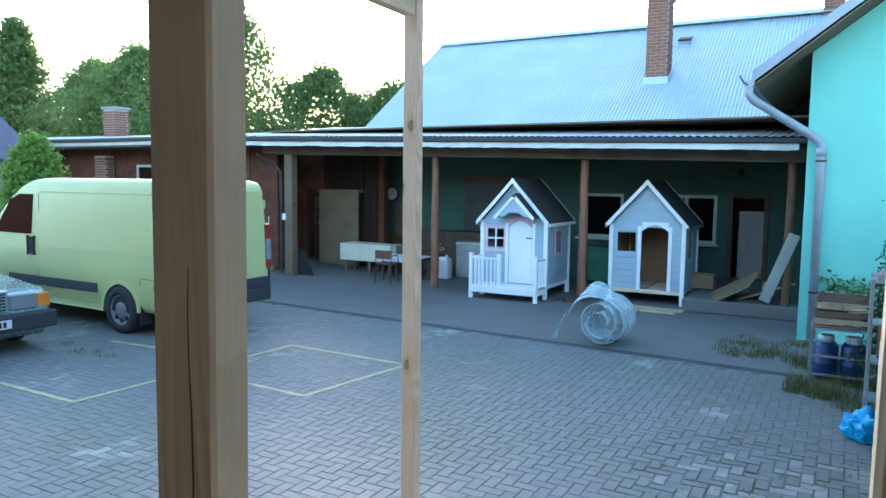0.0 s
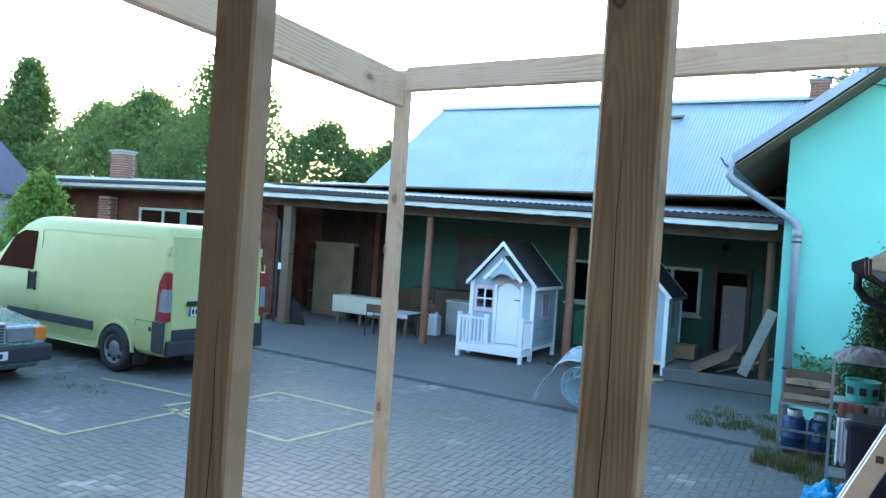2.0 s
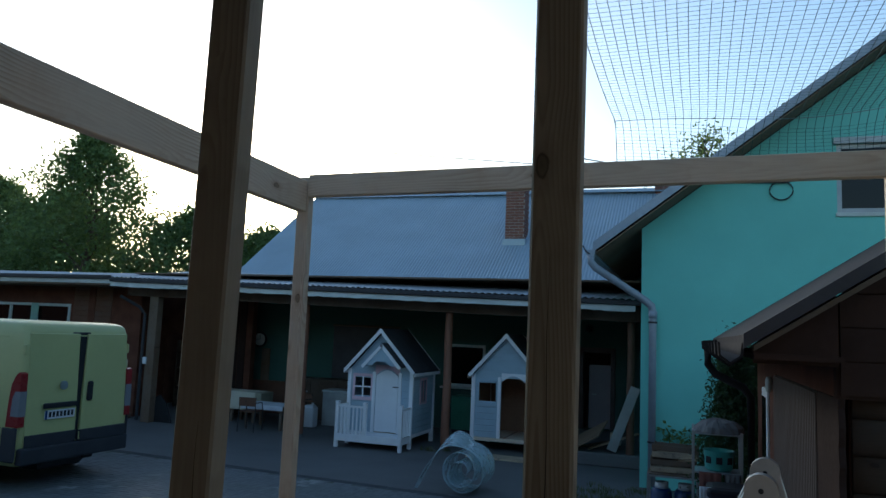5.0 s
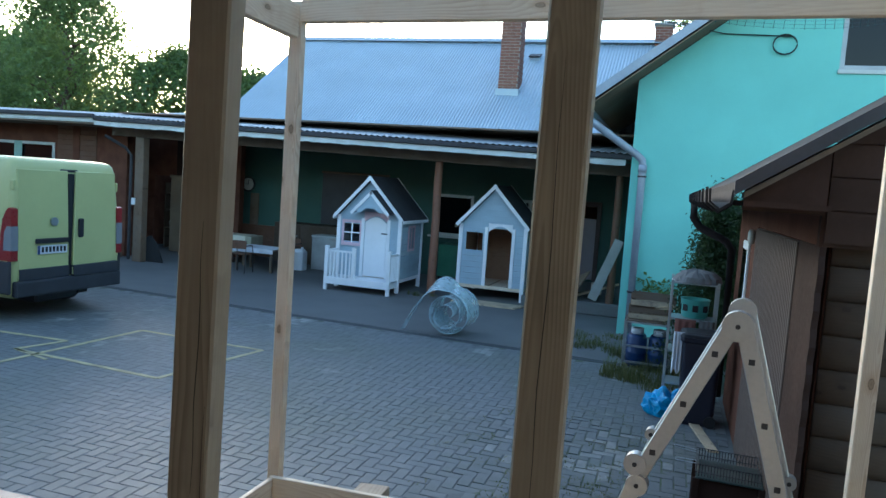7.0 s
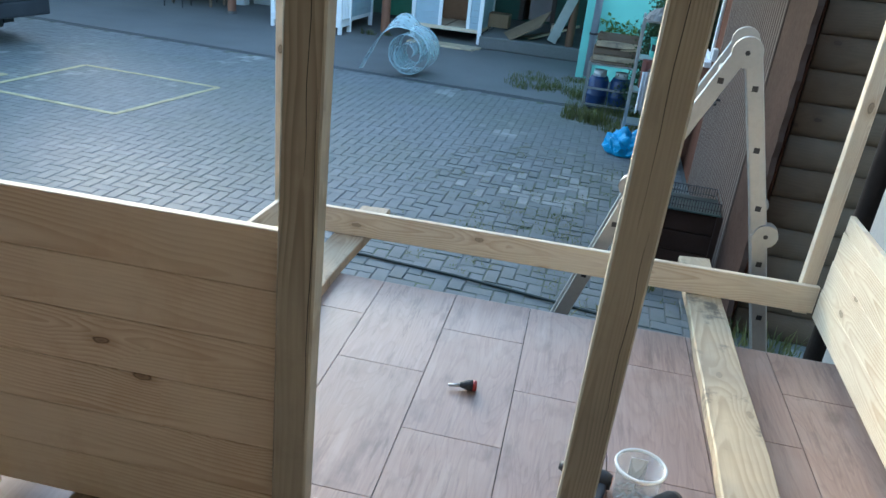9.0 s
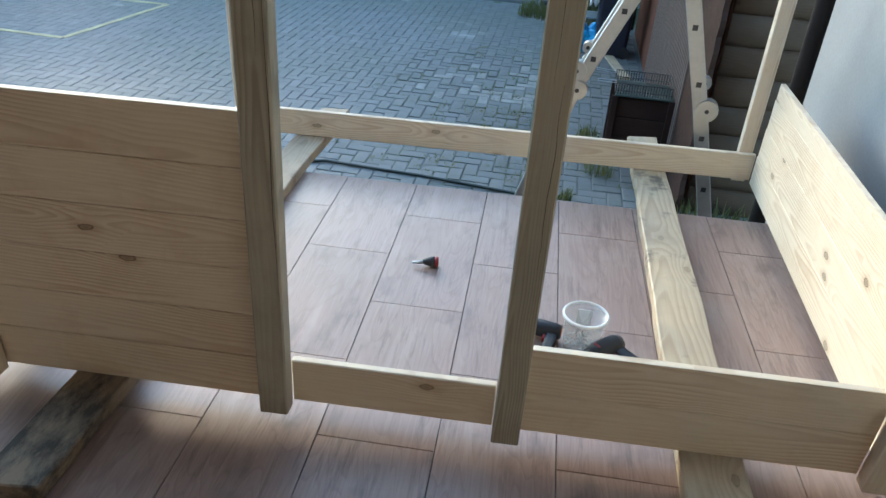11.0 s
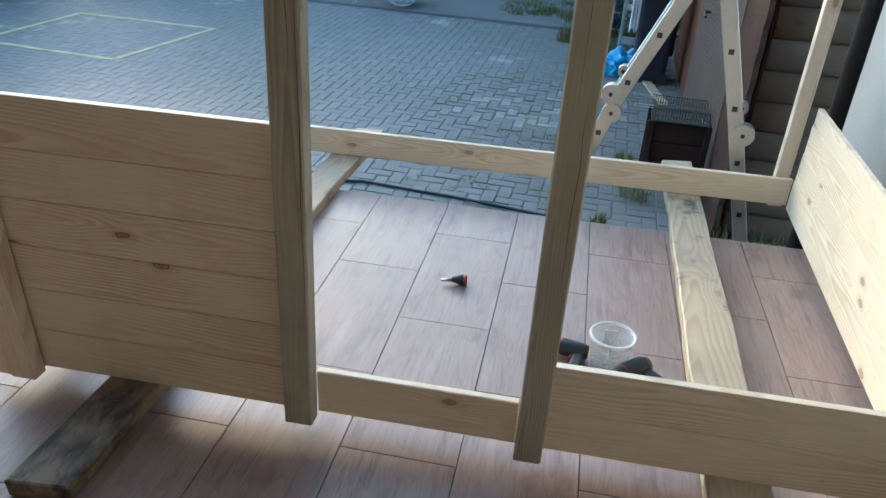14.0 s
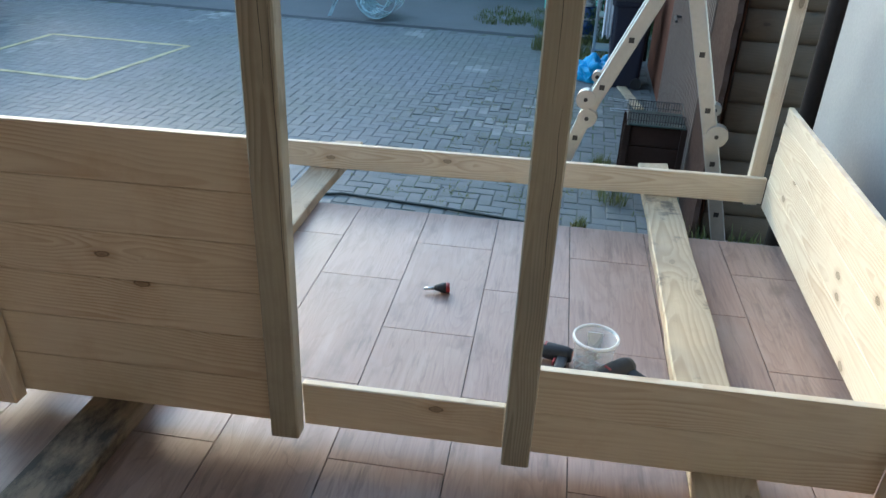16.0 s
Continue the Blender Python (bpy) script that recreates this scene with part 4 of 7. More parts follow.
# planks under the frame
def plank(name, pts, z0, z1, material, label):
    """A sawn plank from four corners on the floor."""
    bm = bmesh.new()
    pts = [(p[0], p[1] + 0.027) for p in pts]
    lo = [bm.verts.new((*p, z0)) for p in pts]
    hi = [bm.verts.new((*p, z1)) for p in pts]
    bm.faces.new(lo[::-1])
    bm.faces.new(hi)
    for i in range(4):
        bm.faces.new((lo[i], lo[(i + 1) % 4], hi[(i + 1) % 4], hi[i]))
    e = [x for x in bm.edges if abs(x.verts[0].co.y - x.verts[1].co.y) > 0.5]
    bmesh.ops.subdivide_edges(bm, edges=e, cuts=24)
    random.seed(len(label))
    for v in bm.verts:
        k = 0.005 * noise.noise(Vector((v.co.x * 3, v.co.y * 4, v.co.z * 8)))
        v.co.x += k * 1.6
    bmesh.ops.bevel(bm, geom=[x for x in bm.edges if x.calc_face_angle(0) > 0.8], offset=0.004, segments=1, affect="EDGES")
    return tagged(part(name, bm, material, None), label, "plank", "planks under the frame")


plank("plank", [(0.97, -0.45), (1.135, -0.45), (1.075, 2.56), (0.935, 2.53)], 0.8005, 0.848, plank_wood[1], "rough sawn pine plank laid under the playhouse frame")
plank("plank", [(-0.60, -0.03), (-0.45, -0.01), (-0.46, 2.46), (-0.60, 2.44)], 0.8005, 0.848, dirty_plank, "dirty rough-sawn plank laid under the playhouse frame")

# tools and tub on the tiles
bit = thing("screwdriver_bit_holder", pose(0.175, 1.195, 0.8005, 0, 0, 12) @ Matrix.Scale(0.82, 4), "black and red drill chuck with steel bit lying on tiles", "drill bit")
part("shank", cyl((-0.045, 0, 0.016), (0.0, 0, 0.018), 0.006, 0.007, 10), galvanised, bit, smooth=True)
chuck = bmesh.new()
lathe([(0.0, 0.0), (0.010, 0.0), (0.017, 0.02), (0.022, 0.035), (0.022, 0.05), (0.0, 0.05)], 16, chuck)
for v in chuck.verts:
    v.co = Vector((v.co.z, v.co.x, v.co.y + 0.022))
part("chuck", chuck, black_plastic, bit, smooth=True)
ring = lathe([(0.0, 0.0), (0.0225, 0.0), (0.0225, 0.012), (0.018, 0.016), (0.0, 0.016)], 16)
for v in ring.verts:
    v.co = Vector((v.co.z + 0.05, v.co.x, v.co.y + 0.0225))
part("collar", ring, red_plastic, bit, "red collar", smooth=True)

tub = thing("plastic_tub", pose(0.722, 0.862, 0.8005), "clear round plastic tub of screws on the tiles", "tub")
part("wall", lathe([(0.0, 0.0), (0.05, 0.0), (0.054, 0.01), (0.062, 0.118), (0.066, 0.12), (0.066, 0.124), (0.060, 0.124), (0.052, 0.012), (0.0, 0.006)], 28), clear_plastic, tub, smooth=True)
part("rim", lathe([(0.0625, 0.116), (0.068, 0.117), (0.069, 0.123), (0.066, 0.1265), (0.0615, 0.1255), (0.0625, 0.116)], 28), tub_rim, tub, "milky rolled rim", smooth=True)
part("label", box(-0.02, 0.055, 0.03, 0.025, 0.0572, 0.1), white_plastic, tub, "white paper label")
scr = bmesh.new()
random.seed(3)
for i in range(40):
    a, r = random.random() * 6.28, 0.045 * math.sqrt(random.random())
    p = Vector((r * math.cos(a), r * math.sin(a), 0.012 + random.random() * 0.03))
    d = Vector((random.uniform(-1, 1), random.uniform(-1, 1), random.uniform(-0.3, 0.3))).normalized() * 0.012
    cyl(p - d, p + d, 0.002, 0.002, 5, scr)
tagged(part("screws", scr, galvanised, tub, "loose steel screws"), kind="stuff")


def drill(m, label):
    t = thing("cordless_drill", m, label, "drill", "cordless drills")
    body = bmesh.new()
    lathe([(0.0, 0.0), (0.024, 0.0), (0.031, 0.02), (0.032, 0.09), (0.024, 0.12), (0.0, 0.122)], 16, body)
    for v in body.verts:
        v.co = Vector((v.co.z - 0.06, v.co.x, v.co.y + 0.036))
    part("motor_housing", body, black_plastic, t, smooth=True)
    c = lathe([(0.0, 0.0), (0.021, 0.0), (0.021, 0.03), (0.014, 0.05), (0.0, 0.05)], 14)
    for v in c.verts:
        v.co = Vector((v.co.z + 0.062, v.co.x, v.co.y + 0.036))
    part("chuck", c, steel_dark, t, smooth=True)
    part("grip", box(-0.05, 0.02, 0.008, -0.012, 0.13, 0.046, 0.009, seg=2), black_plastic, t)
    part("battery", box(-0.065, 0.13, 0.0, 0.012, 0.19, 0.056, 0.007, seg=2), grey_plastic, t)
    part("stripe", box(0.035, -0.012, 0.063, 0.042, 0.012, 0.0685, 0.002), red_plastic, t, "thin red stripe")
    part("stripe", box(-0.062, -0.012, 0.03, -0.0605, 0.012, 0.05), orange_plastic, t, "orange mark")
    part("trigger", box(-0.012, 0.03, 0.016, 0.0, 0.06, 0.038, 0.004), red_plastic, t, "red trigger")


drill(pose(0.612, 0.89, 0.8005, 0, 0, 170) @ Matrix.Scale(0.84, 4), "black cordless drill lying on the tiles")
drill(pose(0.79, 0.825, 0.8005, 0, 0, -135), "black and orange cordless drill leaning by the tub")


# ---- folding aluminium ladder in the yard ----
def ladder():
    t = thing("folding_ladder", pose(0, 0, 0), "folding aluminium stepladder with round hinges standing in the yard", "ladder")
    top, lk, lf = Vector((0.965, 0, 1.80)), Vector((0.66, 0, 1.13)), Vector((0.30, 0, 0.02))
    top2, rk, rf = Vector((1.01, 0, 1.80)), Vector((1.225, 0, 1.05)), Vector((1.50, 0, 0.02))
    for y in (2.465, 2.905):
        for a, b in ((top, lk), (lk, lf), (top2, rk), (rk, rf)):
            d = (b - a).normalized()
            nrm = Vector((-d.z, 0, d.x))
            bm = bmesh.new()
            s = 0.034
            pts = [a + nrm * s, a - nrm * s, b - nrm * s, b + nrm * s]
            va = [bm.verts.new((p.x, y, p.z)) for p in pts]
            vb = [bm.verts.new((p.x, y + 0.026, p.z)) for p in pts]
            bm.faces.new(va)
            bm.faces.new(vb[::-1])
            for i in range(4):
                bm.faces.new((va[i], vb[i], vb[(i + 1) % 4], va[(i + 1) % 4]))
            bmesh.ops.recalc_face_normals(bm, faces=bm.faces[:])
            bmesh.ops.bevel(bm, geom=bm.edges[:], offset=0.004, segments=1, affect="EDGES")
            st = part("stile", bm, aluminium, t)
            n = 3 if b in (lk, rk) else 4
            for k in range(n):
                p = a + (b - a) * ((k + 0.55) / n)
                if y < 2.6:
                    hole = box(p.x - 0.012, y - 0.002, p.z - 0.012, p.x + 0.012, y + 0.004, p.z + 0.012)
                    part("rung_end", hole, steel_dark, st, "dark square rung end")
                    part("rung", cyl((p.x, 2.485, p.z), (p.x, 2.925, p.z), 0.014, 0.014, 8), aluminium, t)
        for c, r in ((Vector((0.985, 0, 1.80)), 0.062), (Vector((0.64, 0, 1.17)), 0.046), (Vector((0.655, 0, 1.08)), 0.046), (Vector((1.255, 0, 1.045)), 0.052)):
            if y > 2.6 and c.z < 1.5:
                r *= 0.62
            h = part("hinge", cyl((c.x, y - 0.012, c.z), (c.x, y + 0.04, c.z), r, r, 22), aluminium, t, "round hinge plate")
            part("rivet", cyl((c.x, y - 0.016, c.z), (c.x, y - 0.012, c.z), 0.010, 0.010, 10), steel_dark, h)
    for f in (lf, rf):
        for y in (2.465, 2.905):
            part("foot", box(f.x - 0.045, y - 0.006, 0.0, f.x + 0.045, y + 0.032, 0.04, 0.006), rubber, t, "black rubber foot")
    for ob in t.children_recursive:
        for v in ob.data.vertices:
            v.co.x += 0.12 * (v.co.y - 2.465)


ladder()


# wooden crate with a wire grill basket
grill = thing("grill_box", pose(1.21, 4.52, 0, 0, 0, -2) @ Matrix.Diagonal((0.95, 0.95, 0.61, 1)), "dark wooden box with a wire grill tray on top", "grill box")
for k in range(3):
    part("slat", box(-0.2, -0.17, 0.02 + k * 0.25, 0.2, -0.15, 0.26 + k * 0.25, 0.005), red_board, grill)
    part("slat", box(-0.2, 0.15, 0.02 + k * 0.25, 0.2, 0.17, 0.26 + k * 0.25, 0.005), red_board, grill)
    part("slat", box(-0.2, -0.15, 0.02 + k * 0.25, -0.18, 0.15, 0.26 + k * 0.25, 0.005), red_board, grill)
    part("slat", box(0.18, -0.15, 0.02 + k * 0.25, 0.2, 0.15, 0.26 + k * 0.25, 0.005), red_board, grill)
for sx in (-1, 1):
    part("leg", box(sx * 0.215 - 0.025, -0.2, 0, sx * 0.215 + 0.025, -0.17, 0.775, 0.004), red_board, grill)
    part("leg", box(sx * 0.215 - 0.025, 0.17, 0, sx * 0.215 + 0.025, 0.2, 0.775, 0.004), red_board, grill)
tray = part("tray", box(-0.22, -0.2, 0.775, 0.22, 0.2, 0.79, 0.005), plain("green_tray", (0.025, 0.05, 0.045), 0.5), grill, "green metal tray")
wire = bmesh.new()
for z in (0.84, 0.925):
    tube([(-0.22, -0.18, z), (0.2, -0.18, z), (0.2, 0.18, z), (-0.22, 0.18, z), (-0.22, -0.18, z)], 0.005, 6, wire)
for k in range(22):
    x = -0.22 + k * 0.02
    tube([(x, -0.18, 0.925), (x, -0.18, 0.80), (x, 0.18, 0.80), (x, 0.18, 0.925)], 0.003, 5, wire)
tagged(part("basket", wire, steel_dark, grill, "dark wire grill basket"), kind="stuff")
part("handle", tube([(-0.22, -0.1, 0.89), (-0.36, -0.1, 0.89), (-0.36, -0.04, 0.89), (-0.22, -0.04, 0.89)], 0.004, 6), galvanised, grill)
part("handle", tube([(-0.22, 0.08, 0.925), (-0.38, 0.08, 0.945), (-0.38, 0.13, 0.945), (-0.22, 0.13, 0.925)], 0.004, 6), galvanised, grill)

# black cable lying on the paving by the terrace
cpts = [(-2.0, 2.6), (-1.7, 3.05), (-1.45, 3.33), (-1.2, 3.56), (-0.96, 3.63), (-0.62, 3.60), (-0.3, 3.58), (0.0, 3.54), (0.28, 3.5), (0.52, 3.46), (0.76, 3.42), (1.0, 3.18), (1.3, 3.1), (1.6, 3.05)]
tagged(part("cable", tube([(x, y, 0.012) for x, y in cpts], 0.011, 8), cable_mat, None, smooth=True), "black rubber cable lying on the paving", "cable")
pl = thing("board_offcut", pose(1.17, 6.76, 0.001, 0, 0, 11), "pale wooden board lying on the paving by the hut", "board")
part("board", box(-0.05, -0.4, 0, 0.05, 0.4, 0.02, 0.003), plank_wood[1], pl)


# ---- painted playhouses under the porch edge ----
def slope_bar(x0, z0, x1, z1, w, y0, y1):
    """A barge board: a bar of depth w along a sloping line."""
    d = Vector((x1 - x0, z1 - z0)).normalized()
    n = Vector((d.y, -d.x))
    if n.y > 0:
        n = -n
    return prism([(x0, z0), (x1, z1), (x1 + n.x * w, z1 + n.y * w), (x0 + n.x * w, z0 + n.y * w)], y0, y1)


def arch(x0, x1, z0, z1, rise, y0, y1, n=10):
    """A panel with a curved top."""
    pts = [(x0, z0), (x1, z0)]
    for k in range(n + 1):
        a = k / n
        pts.append((x1 + (x0 - x1) * a, z1 + rise * math.sin(math.pi * a)))
    return prism(pts, y0, y1)


def cladding(t, x0, x1, z0, ztop, y0, y1, holes, material, step=0.12):
    """Boards across a gable front, cut back round the openings, one by one."""
    z = z0
    while z < max(ztop(x0 + 0.02), ztop((x0 + x1) / 2)) - 0.02:
        hi = z + step - 0.003
        mid = (z + hi) / 2
        spans = [(x0, x1)]
        c = (x0 + x1) / 2
        if ztop(x0) < hi:
            k = (hi - ztop(x0)) / ((ztop(c) - ztop(x0)) / (c - x0))
            spans = [(x0 + k, x1 - k)]
        for h in holes:
            if h[2] < mid < h[3]:
                spans = [s for a, b in spans for s in ((a, min(b, h[0])), (max(a, h[1]), b)) if s[1] - s[0] > 0.02]
        for a, b in spans:
            if b - a > 0.03:
                part("wall_board", box(a, y0, z, b, y1, hi, 0.0018), material, t)
        z += step


red_pine = wood("red_pine", (0.36, 0.20, 0.115), (0.22, 0.11, 0.06), 0)


def playhouse(m, label, porch, w=1.36, d=1.3, base=0.27, eave=1.52, apex=2.33):
    t = thing("playhouse", m, label, "playhouse", "painted playhouses")
    h = w / 2

    def top(x):
        return apex - 0.06 - abs(x) * (apex - eave) / (h + 0.06)

    win = (-h + 0.1, -h + 0.5, 0.93, 1.40)
    dr = (-0.10, 0.40, base, 1.42)
    holes = [win, (dr[0], dr[1], dr[2] - 0.1, dr[3] + 0.02)]
    cladding(t, -h, h, base, top, 0.0, 0.022, holes, blue_paint)
    part("gable_panel", prism([(-h, 1.46), (h, 1.46), (h, top(h)), (0, top(0)), (-h, top(-h))], 0.004, 0.018), blue_paint, t)
    part("back_wall", prism([(-h, base), (h, base), (h, top(h)), (0, top(0)), (-h, top(-h))], d - 0.03, d), blue_paint if porch else red_pine, t)
    if not porch:
        for s in (-1, 1):
            part("lining", box(s * (h - 0.022) - 0.006, 0.03, base, s * (h - 0.022) + 0.006, d - 0.04, eave - 0.03), red_pine, t, "bare reddish wood lining")
    for k in range(int((eave - base) / 0.12) + 1):
        z = base + k * 0.12
        hi = min(z + 0.114, eave - 0.02)
        if hi - z < 0.02:
            continue
        for s in (-1, 1):
            for a, b in (((0.0, 0.45), (0.85, d)) if 0.85 < (z + hi) / 2 < 1.35 and s > 0 else ((0.0, d),)):
                part("wall_board", box(s * h - 0.011, a, z, s * h + 0.011, b, hi, 0.003), blue_paint, t)
    for x in (-h, h):
        for y in (-0.02, d - 0.03):
            part("corner_post", box(x - 0.04, y - 0.01, 0.0, x + 0.04, y + 0.05, eave, 0.005), white_paint, t, "white corner post")
    part("floor", box(-h, 0.02, base - 0.06, h, d - 0.03, base, 0.003), pine[0], t)
    part("sill_board", box(-h, -0.012, base - 0.07, h, 0.016, base, 0.004), pine[0] if not porch else white_paint, t)
    part("sill_board", box(h - 0.012, 0.05, base - 0.07, h + 0.016, d - 0.05, base, 0.004), white_paint if porch else pine[1], t)
    ov = 0.10
    for s in (-1, 1):
        ex, ez = s * (h + ov), apex - (h + ov) * (apex - eave) / (h + 0.06)
        r = slope_bar(ex, ez + 0.02, 0, apex + 0.02, 0.03, -0.10, d + 0.12)
        part("roof_panel", r, black_felt, t, "black felt roof slope")
        part("barge_board", slope_bar(ex, ez + 0.03, 0, apex + 0.03, 0.065, -0.125, -0.10), white_paint, t, "white barge board")
        part("barge_board", slope_bar(ex, ez + 0.03, 0, apex + 0.03, 0.065, d + 0.12, d + 0.14), white_paint, t)
        part("eave_board", box(ex - 0.012, -0.1, ez - 0.05, ex + 0.012, d + 0.12, ez + 0.012, 0.004), white_paint if porch else old_wood[1], t)
    part("barge_cap", prism([(-0.07, apex - 0.04), (-0.07, apex - 0.14), (0, apex - 0.06), (0.07, apex - 0.14), (0.07, apex - 0.04), (0, apex + 0.034)], -0.128, -0.126), white_paint, t)
    # window
    fm = pink_paint if porch else blue_paint
    wf = part("window", box(win[0] - 0.03, -0.02, win[2] - 0.04, win[1] + 0.03, 0.0, win[2] + 0.03, 0.004), fm, t, "square window with a %s frame" % ("pink" if porch else "blue-grey"))
    part("frame", box(win[0] - 0.03, -0.02, win[3] - 0.03, win[1] + 0.03, 0.0, win[3] + 0.03, 0.004), fm, wf)
    part("frame", box(win[0] - 0.03, -0.02, win[2] + 0.03, win[0] + 0.025, 0.0, win[3] - 0.03, 0.004), fm, wf)
    part("frame", box(win[1] - 0.025, -0.02, win[2] + 0.03, win[1] + 0.03, 0.0, win[3] - 0.03, 0.004), fm, wf)
    if porch:
        cx, cz = (win[0] + win[1]) / 2, (win[2] + win[3]) / 2
        part("glazing_bar", box(cx - 0.014, -0.016, win[2] + 0.03, cx + 0.014, -0.002, win[3] - 0.03), white_paint, wf)
        part("glazing_bar", box(win[0] + 0.025, -0.016, cz - 0.014, cx - 0.014, -0.002, cz + 0.014), white_paint, wf)
        part("glazing_bar", box(cx + 0.014, -0.016, cz - 0.014, win[1] - 0.025, -0.002, cz + 0.014), white_paint, wf)
        sw = part("window", box(h + 0.012, 0.45, 0.83, h + 0.03, 0.85, 0.88, 0.004), pink_paint, t, "side window with a pink frame")
        part("frame", box(h + 0.012, 0.45, 1.32, h + 0.03, 0.85, 1.37, 0.004), pink_paint, sw)
        part("frame", box(h + 0.012, 0.45, 0.88, h + 0.03, 0.50, 1.32, 0.004), pink_paint, sw)
        part("frame", box(h + 0.012, 0.80, 0.88, h + 0.03, 0.85, 1.32, 0.004), pink_paint, sw)
        part("glazing_bar", box(h + 0.014, 0.635, 0.88, h + 0.026, 0.665, 1.32), pink_paint, sw)
    # door
    for x in (dr[0] - 0.035, dr[1] + 0.035):
        part("door_post", box(x - 0.035, -0.03, base, x + 0.035, 0.0, dr[3] + 0.06, 0.005), white_paint, t, "white door post")
    if porch:
        dd = part("door", arch(dr[0] + 0.01, dr[1] - 0.01, base + 0.02, dr[3] - 0.02, 0.12, -0.012, 0.014), white_paint, t, "white door with an arched top")
        part("latch", box(dr[1] - 0.12, -0.03, 1.18, dr[1] + 0.03, -0.013, 1.20, 0.003), steel_dark, dd, "dark latch")
        part("arch_board", prism([(dr[0] - 0.02, 1.42), *[(dr[0] + (dr[1] - dr[0]) * k / 10, 1.42 + 0.12 * math.sin(math.pi * k / 10)) for k in range(11)], (dr[1] + 0.02, 1.42), (dr[1] + 0.02, 1.62), (dr[0] - 0.02, 1.62)], -0.006, 0.012), pink_paint, t, "pink board over the door")
        # small gable over the door
        c = (dr[0] + dr[1]) / 2 - 0.02
        g = part("porch_gable", prism([(c - 0.36, 1.62), (c - 0.2, 1.62), (c - 0.1, 1.70), (c + 0.1, 1.70), (c + 0.2, 1.62), (c + 0.36, 1.62), (c, 2.0)], -0.32, -0.30), blue_paint, t, "small blue gable over the door")
        for s in (-1, 1):
            part("barge_board", slope_bar(c + s * 0.43, 1.60, c, 2.06, 0.06, -0.345, -0.32), white_paint, g)
            part("roof_panel", slope_bar(c + s * 0.43, 1.61, c, 2.07, 0.022, -0.32, -0.02), black_felt, g)
        # deck with railings
        dk = 0.53
        for k in range(5):
            part("deck_board", box(-h - 0.02, -dk + k * 0.105, base - 0.03, h + 0.02, -dk + k * 0.105 + 0.1, base, 0.003), white_paint, t)
        part("deck_front", box(-h - 0.02, -dk - 0.02, base - 0.14, h + 0.02, -dk, base - 0.001, 0.003), white_paint, t)
        part("deck_side", box(h, -dk, base - 0.14, h + 0.02, -0.03, base - 0.001, 0.003), white_paint, t)
        part("deck_side", box(-h - 0.02, -dk, base - 0.14, -h, -0.03, base - 0.001, 0.003), white_paint, t)
        for x, y in ((-h, -dk + 0.03), (-h + 0.60, -dk + 0.03), (h, -dk + 0.03)):
            tall = 0.86
            p = part("railing_post", box(x - 0.035, y - 0.035, 0.0 if abs(x) == h else base, x + 0.035, y + 0.035, tall, 0.004), white_paint, t)
            part("cap", box(x - 0.045, y - 0.045, tall, x + 0.045, y + 0.045, tall + 0.035, 0.012), white_paint, p)
        part("handrail", box(-h + 0.035, -dk + 0.01, 0.78, -h + 0.565, -dk + 0.05, 0.82, 0.004), white_paint, t)
        for k in range(6):
            x = -h + 0.09 + k * 0.085
            part("baluster", box(x - 0.016, -dk + 0.018, base, x + 0.016, -dk + 0.042, 0.78, 0.003), white_paint, t)
        for s in (-1, 1):
            part("handrail", box(s * h - 0.02, -dk + 0.065, 0.78, s * h + 0.02, -0.03, 0.82, 0.004), white_paint, t)
            for k in range(5):
                y = -dk + 0.11 + k * 0.08
                part("baluster", box(s * h - 0.012, y - 0.014, base, s * h + 0.012, y + 0.014, 0.78, 0.003), white_paint, t)
    else:
        part("arch_board", prism([(dr[0], 1.38), *[(dr[0] + (dr[1] - dr[0]) * k / 10, 1.38 + 0.13 * math.sin(math.pi * k / 10)) for k in range(11)], (dr[1], 1.38), (dr[1], 1.56), (dr[0], 1.56)], -0.006, 0.012), white_paint, t, "white arched board over the opening")
    return t


playhouse(pose(-5.235, 13.2, 0.0), "blue-grey painted wooden playhouse with white railed porch and black roof", True)
playhouse(pose(-2.775, 13.86, 0.0), "unfinished blue-grey wooden playhouse with an open arched doorway", False)
off = thing("pallet_boards", pose(-2.55, 13.15, 0, 0, 0, -3), "two pale boards lying flat on the concrete", "boards")
part("board", box(-0.75, -0.22, 0.0, 0.55, -0.02, 0.035, 0.004), plank_wood[0], off)
part("board", box(-0.65, 0.02, 0.0, 0.6, 0.24, 0.03, 0.004), plank_wood[0], off)


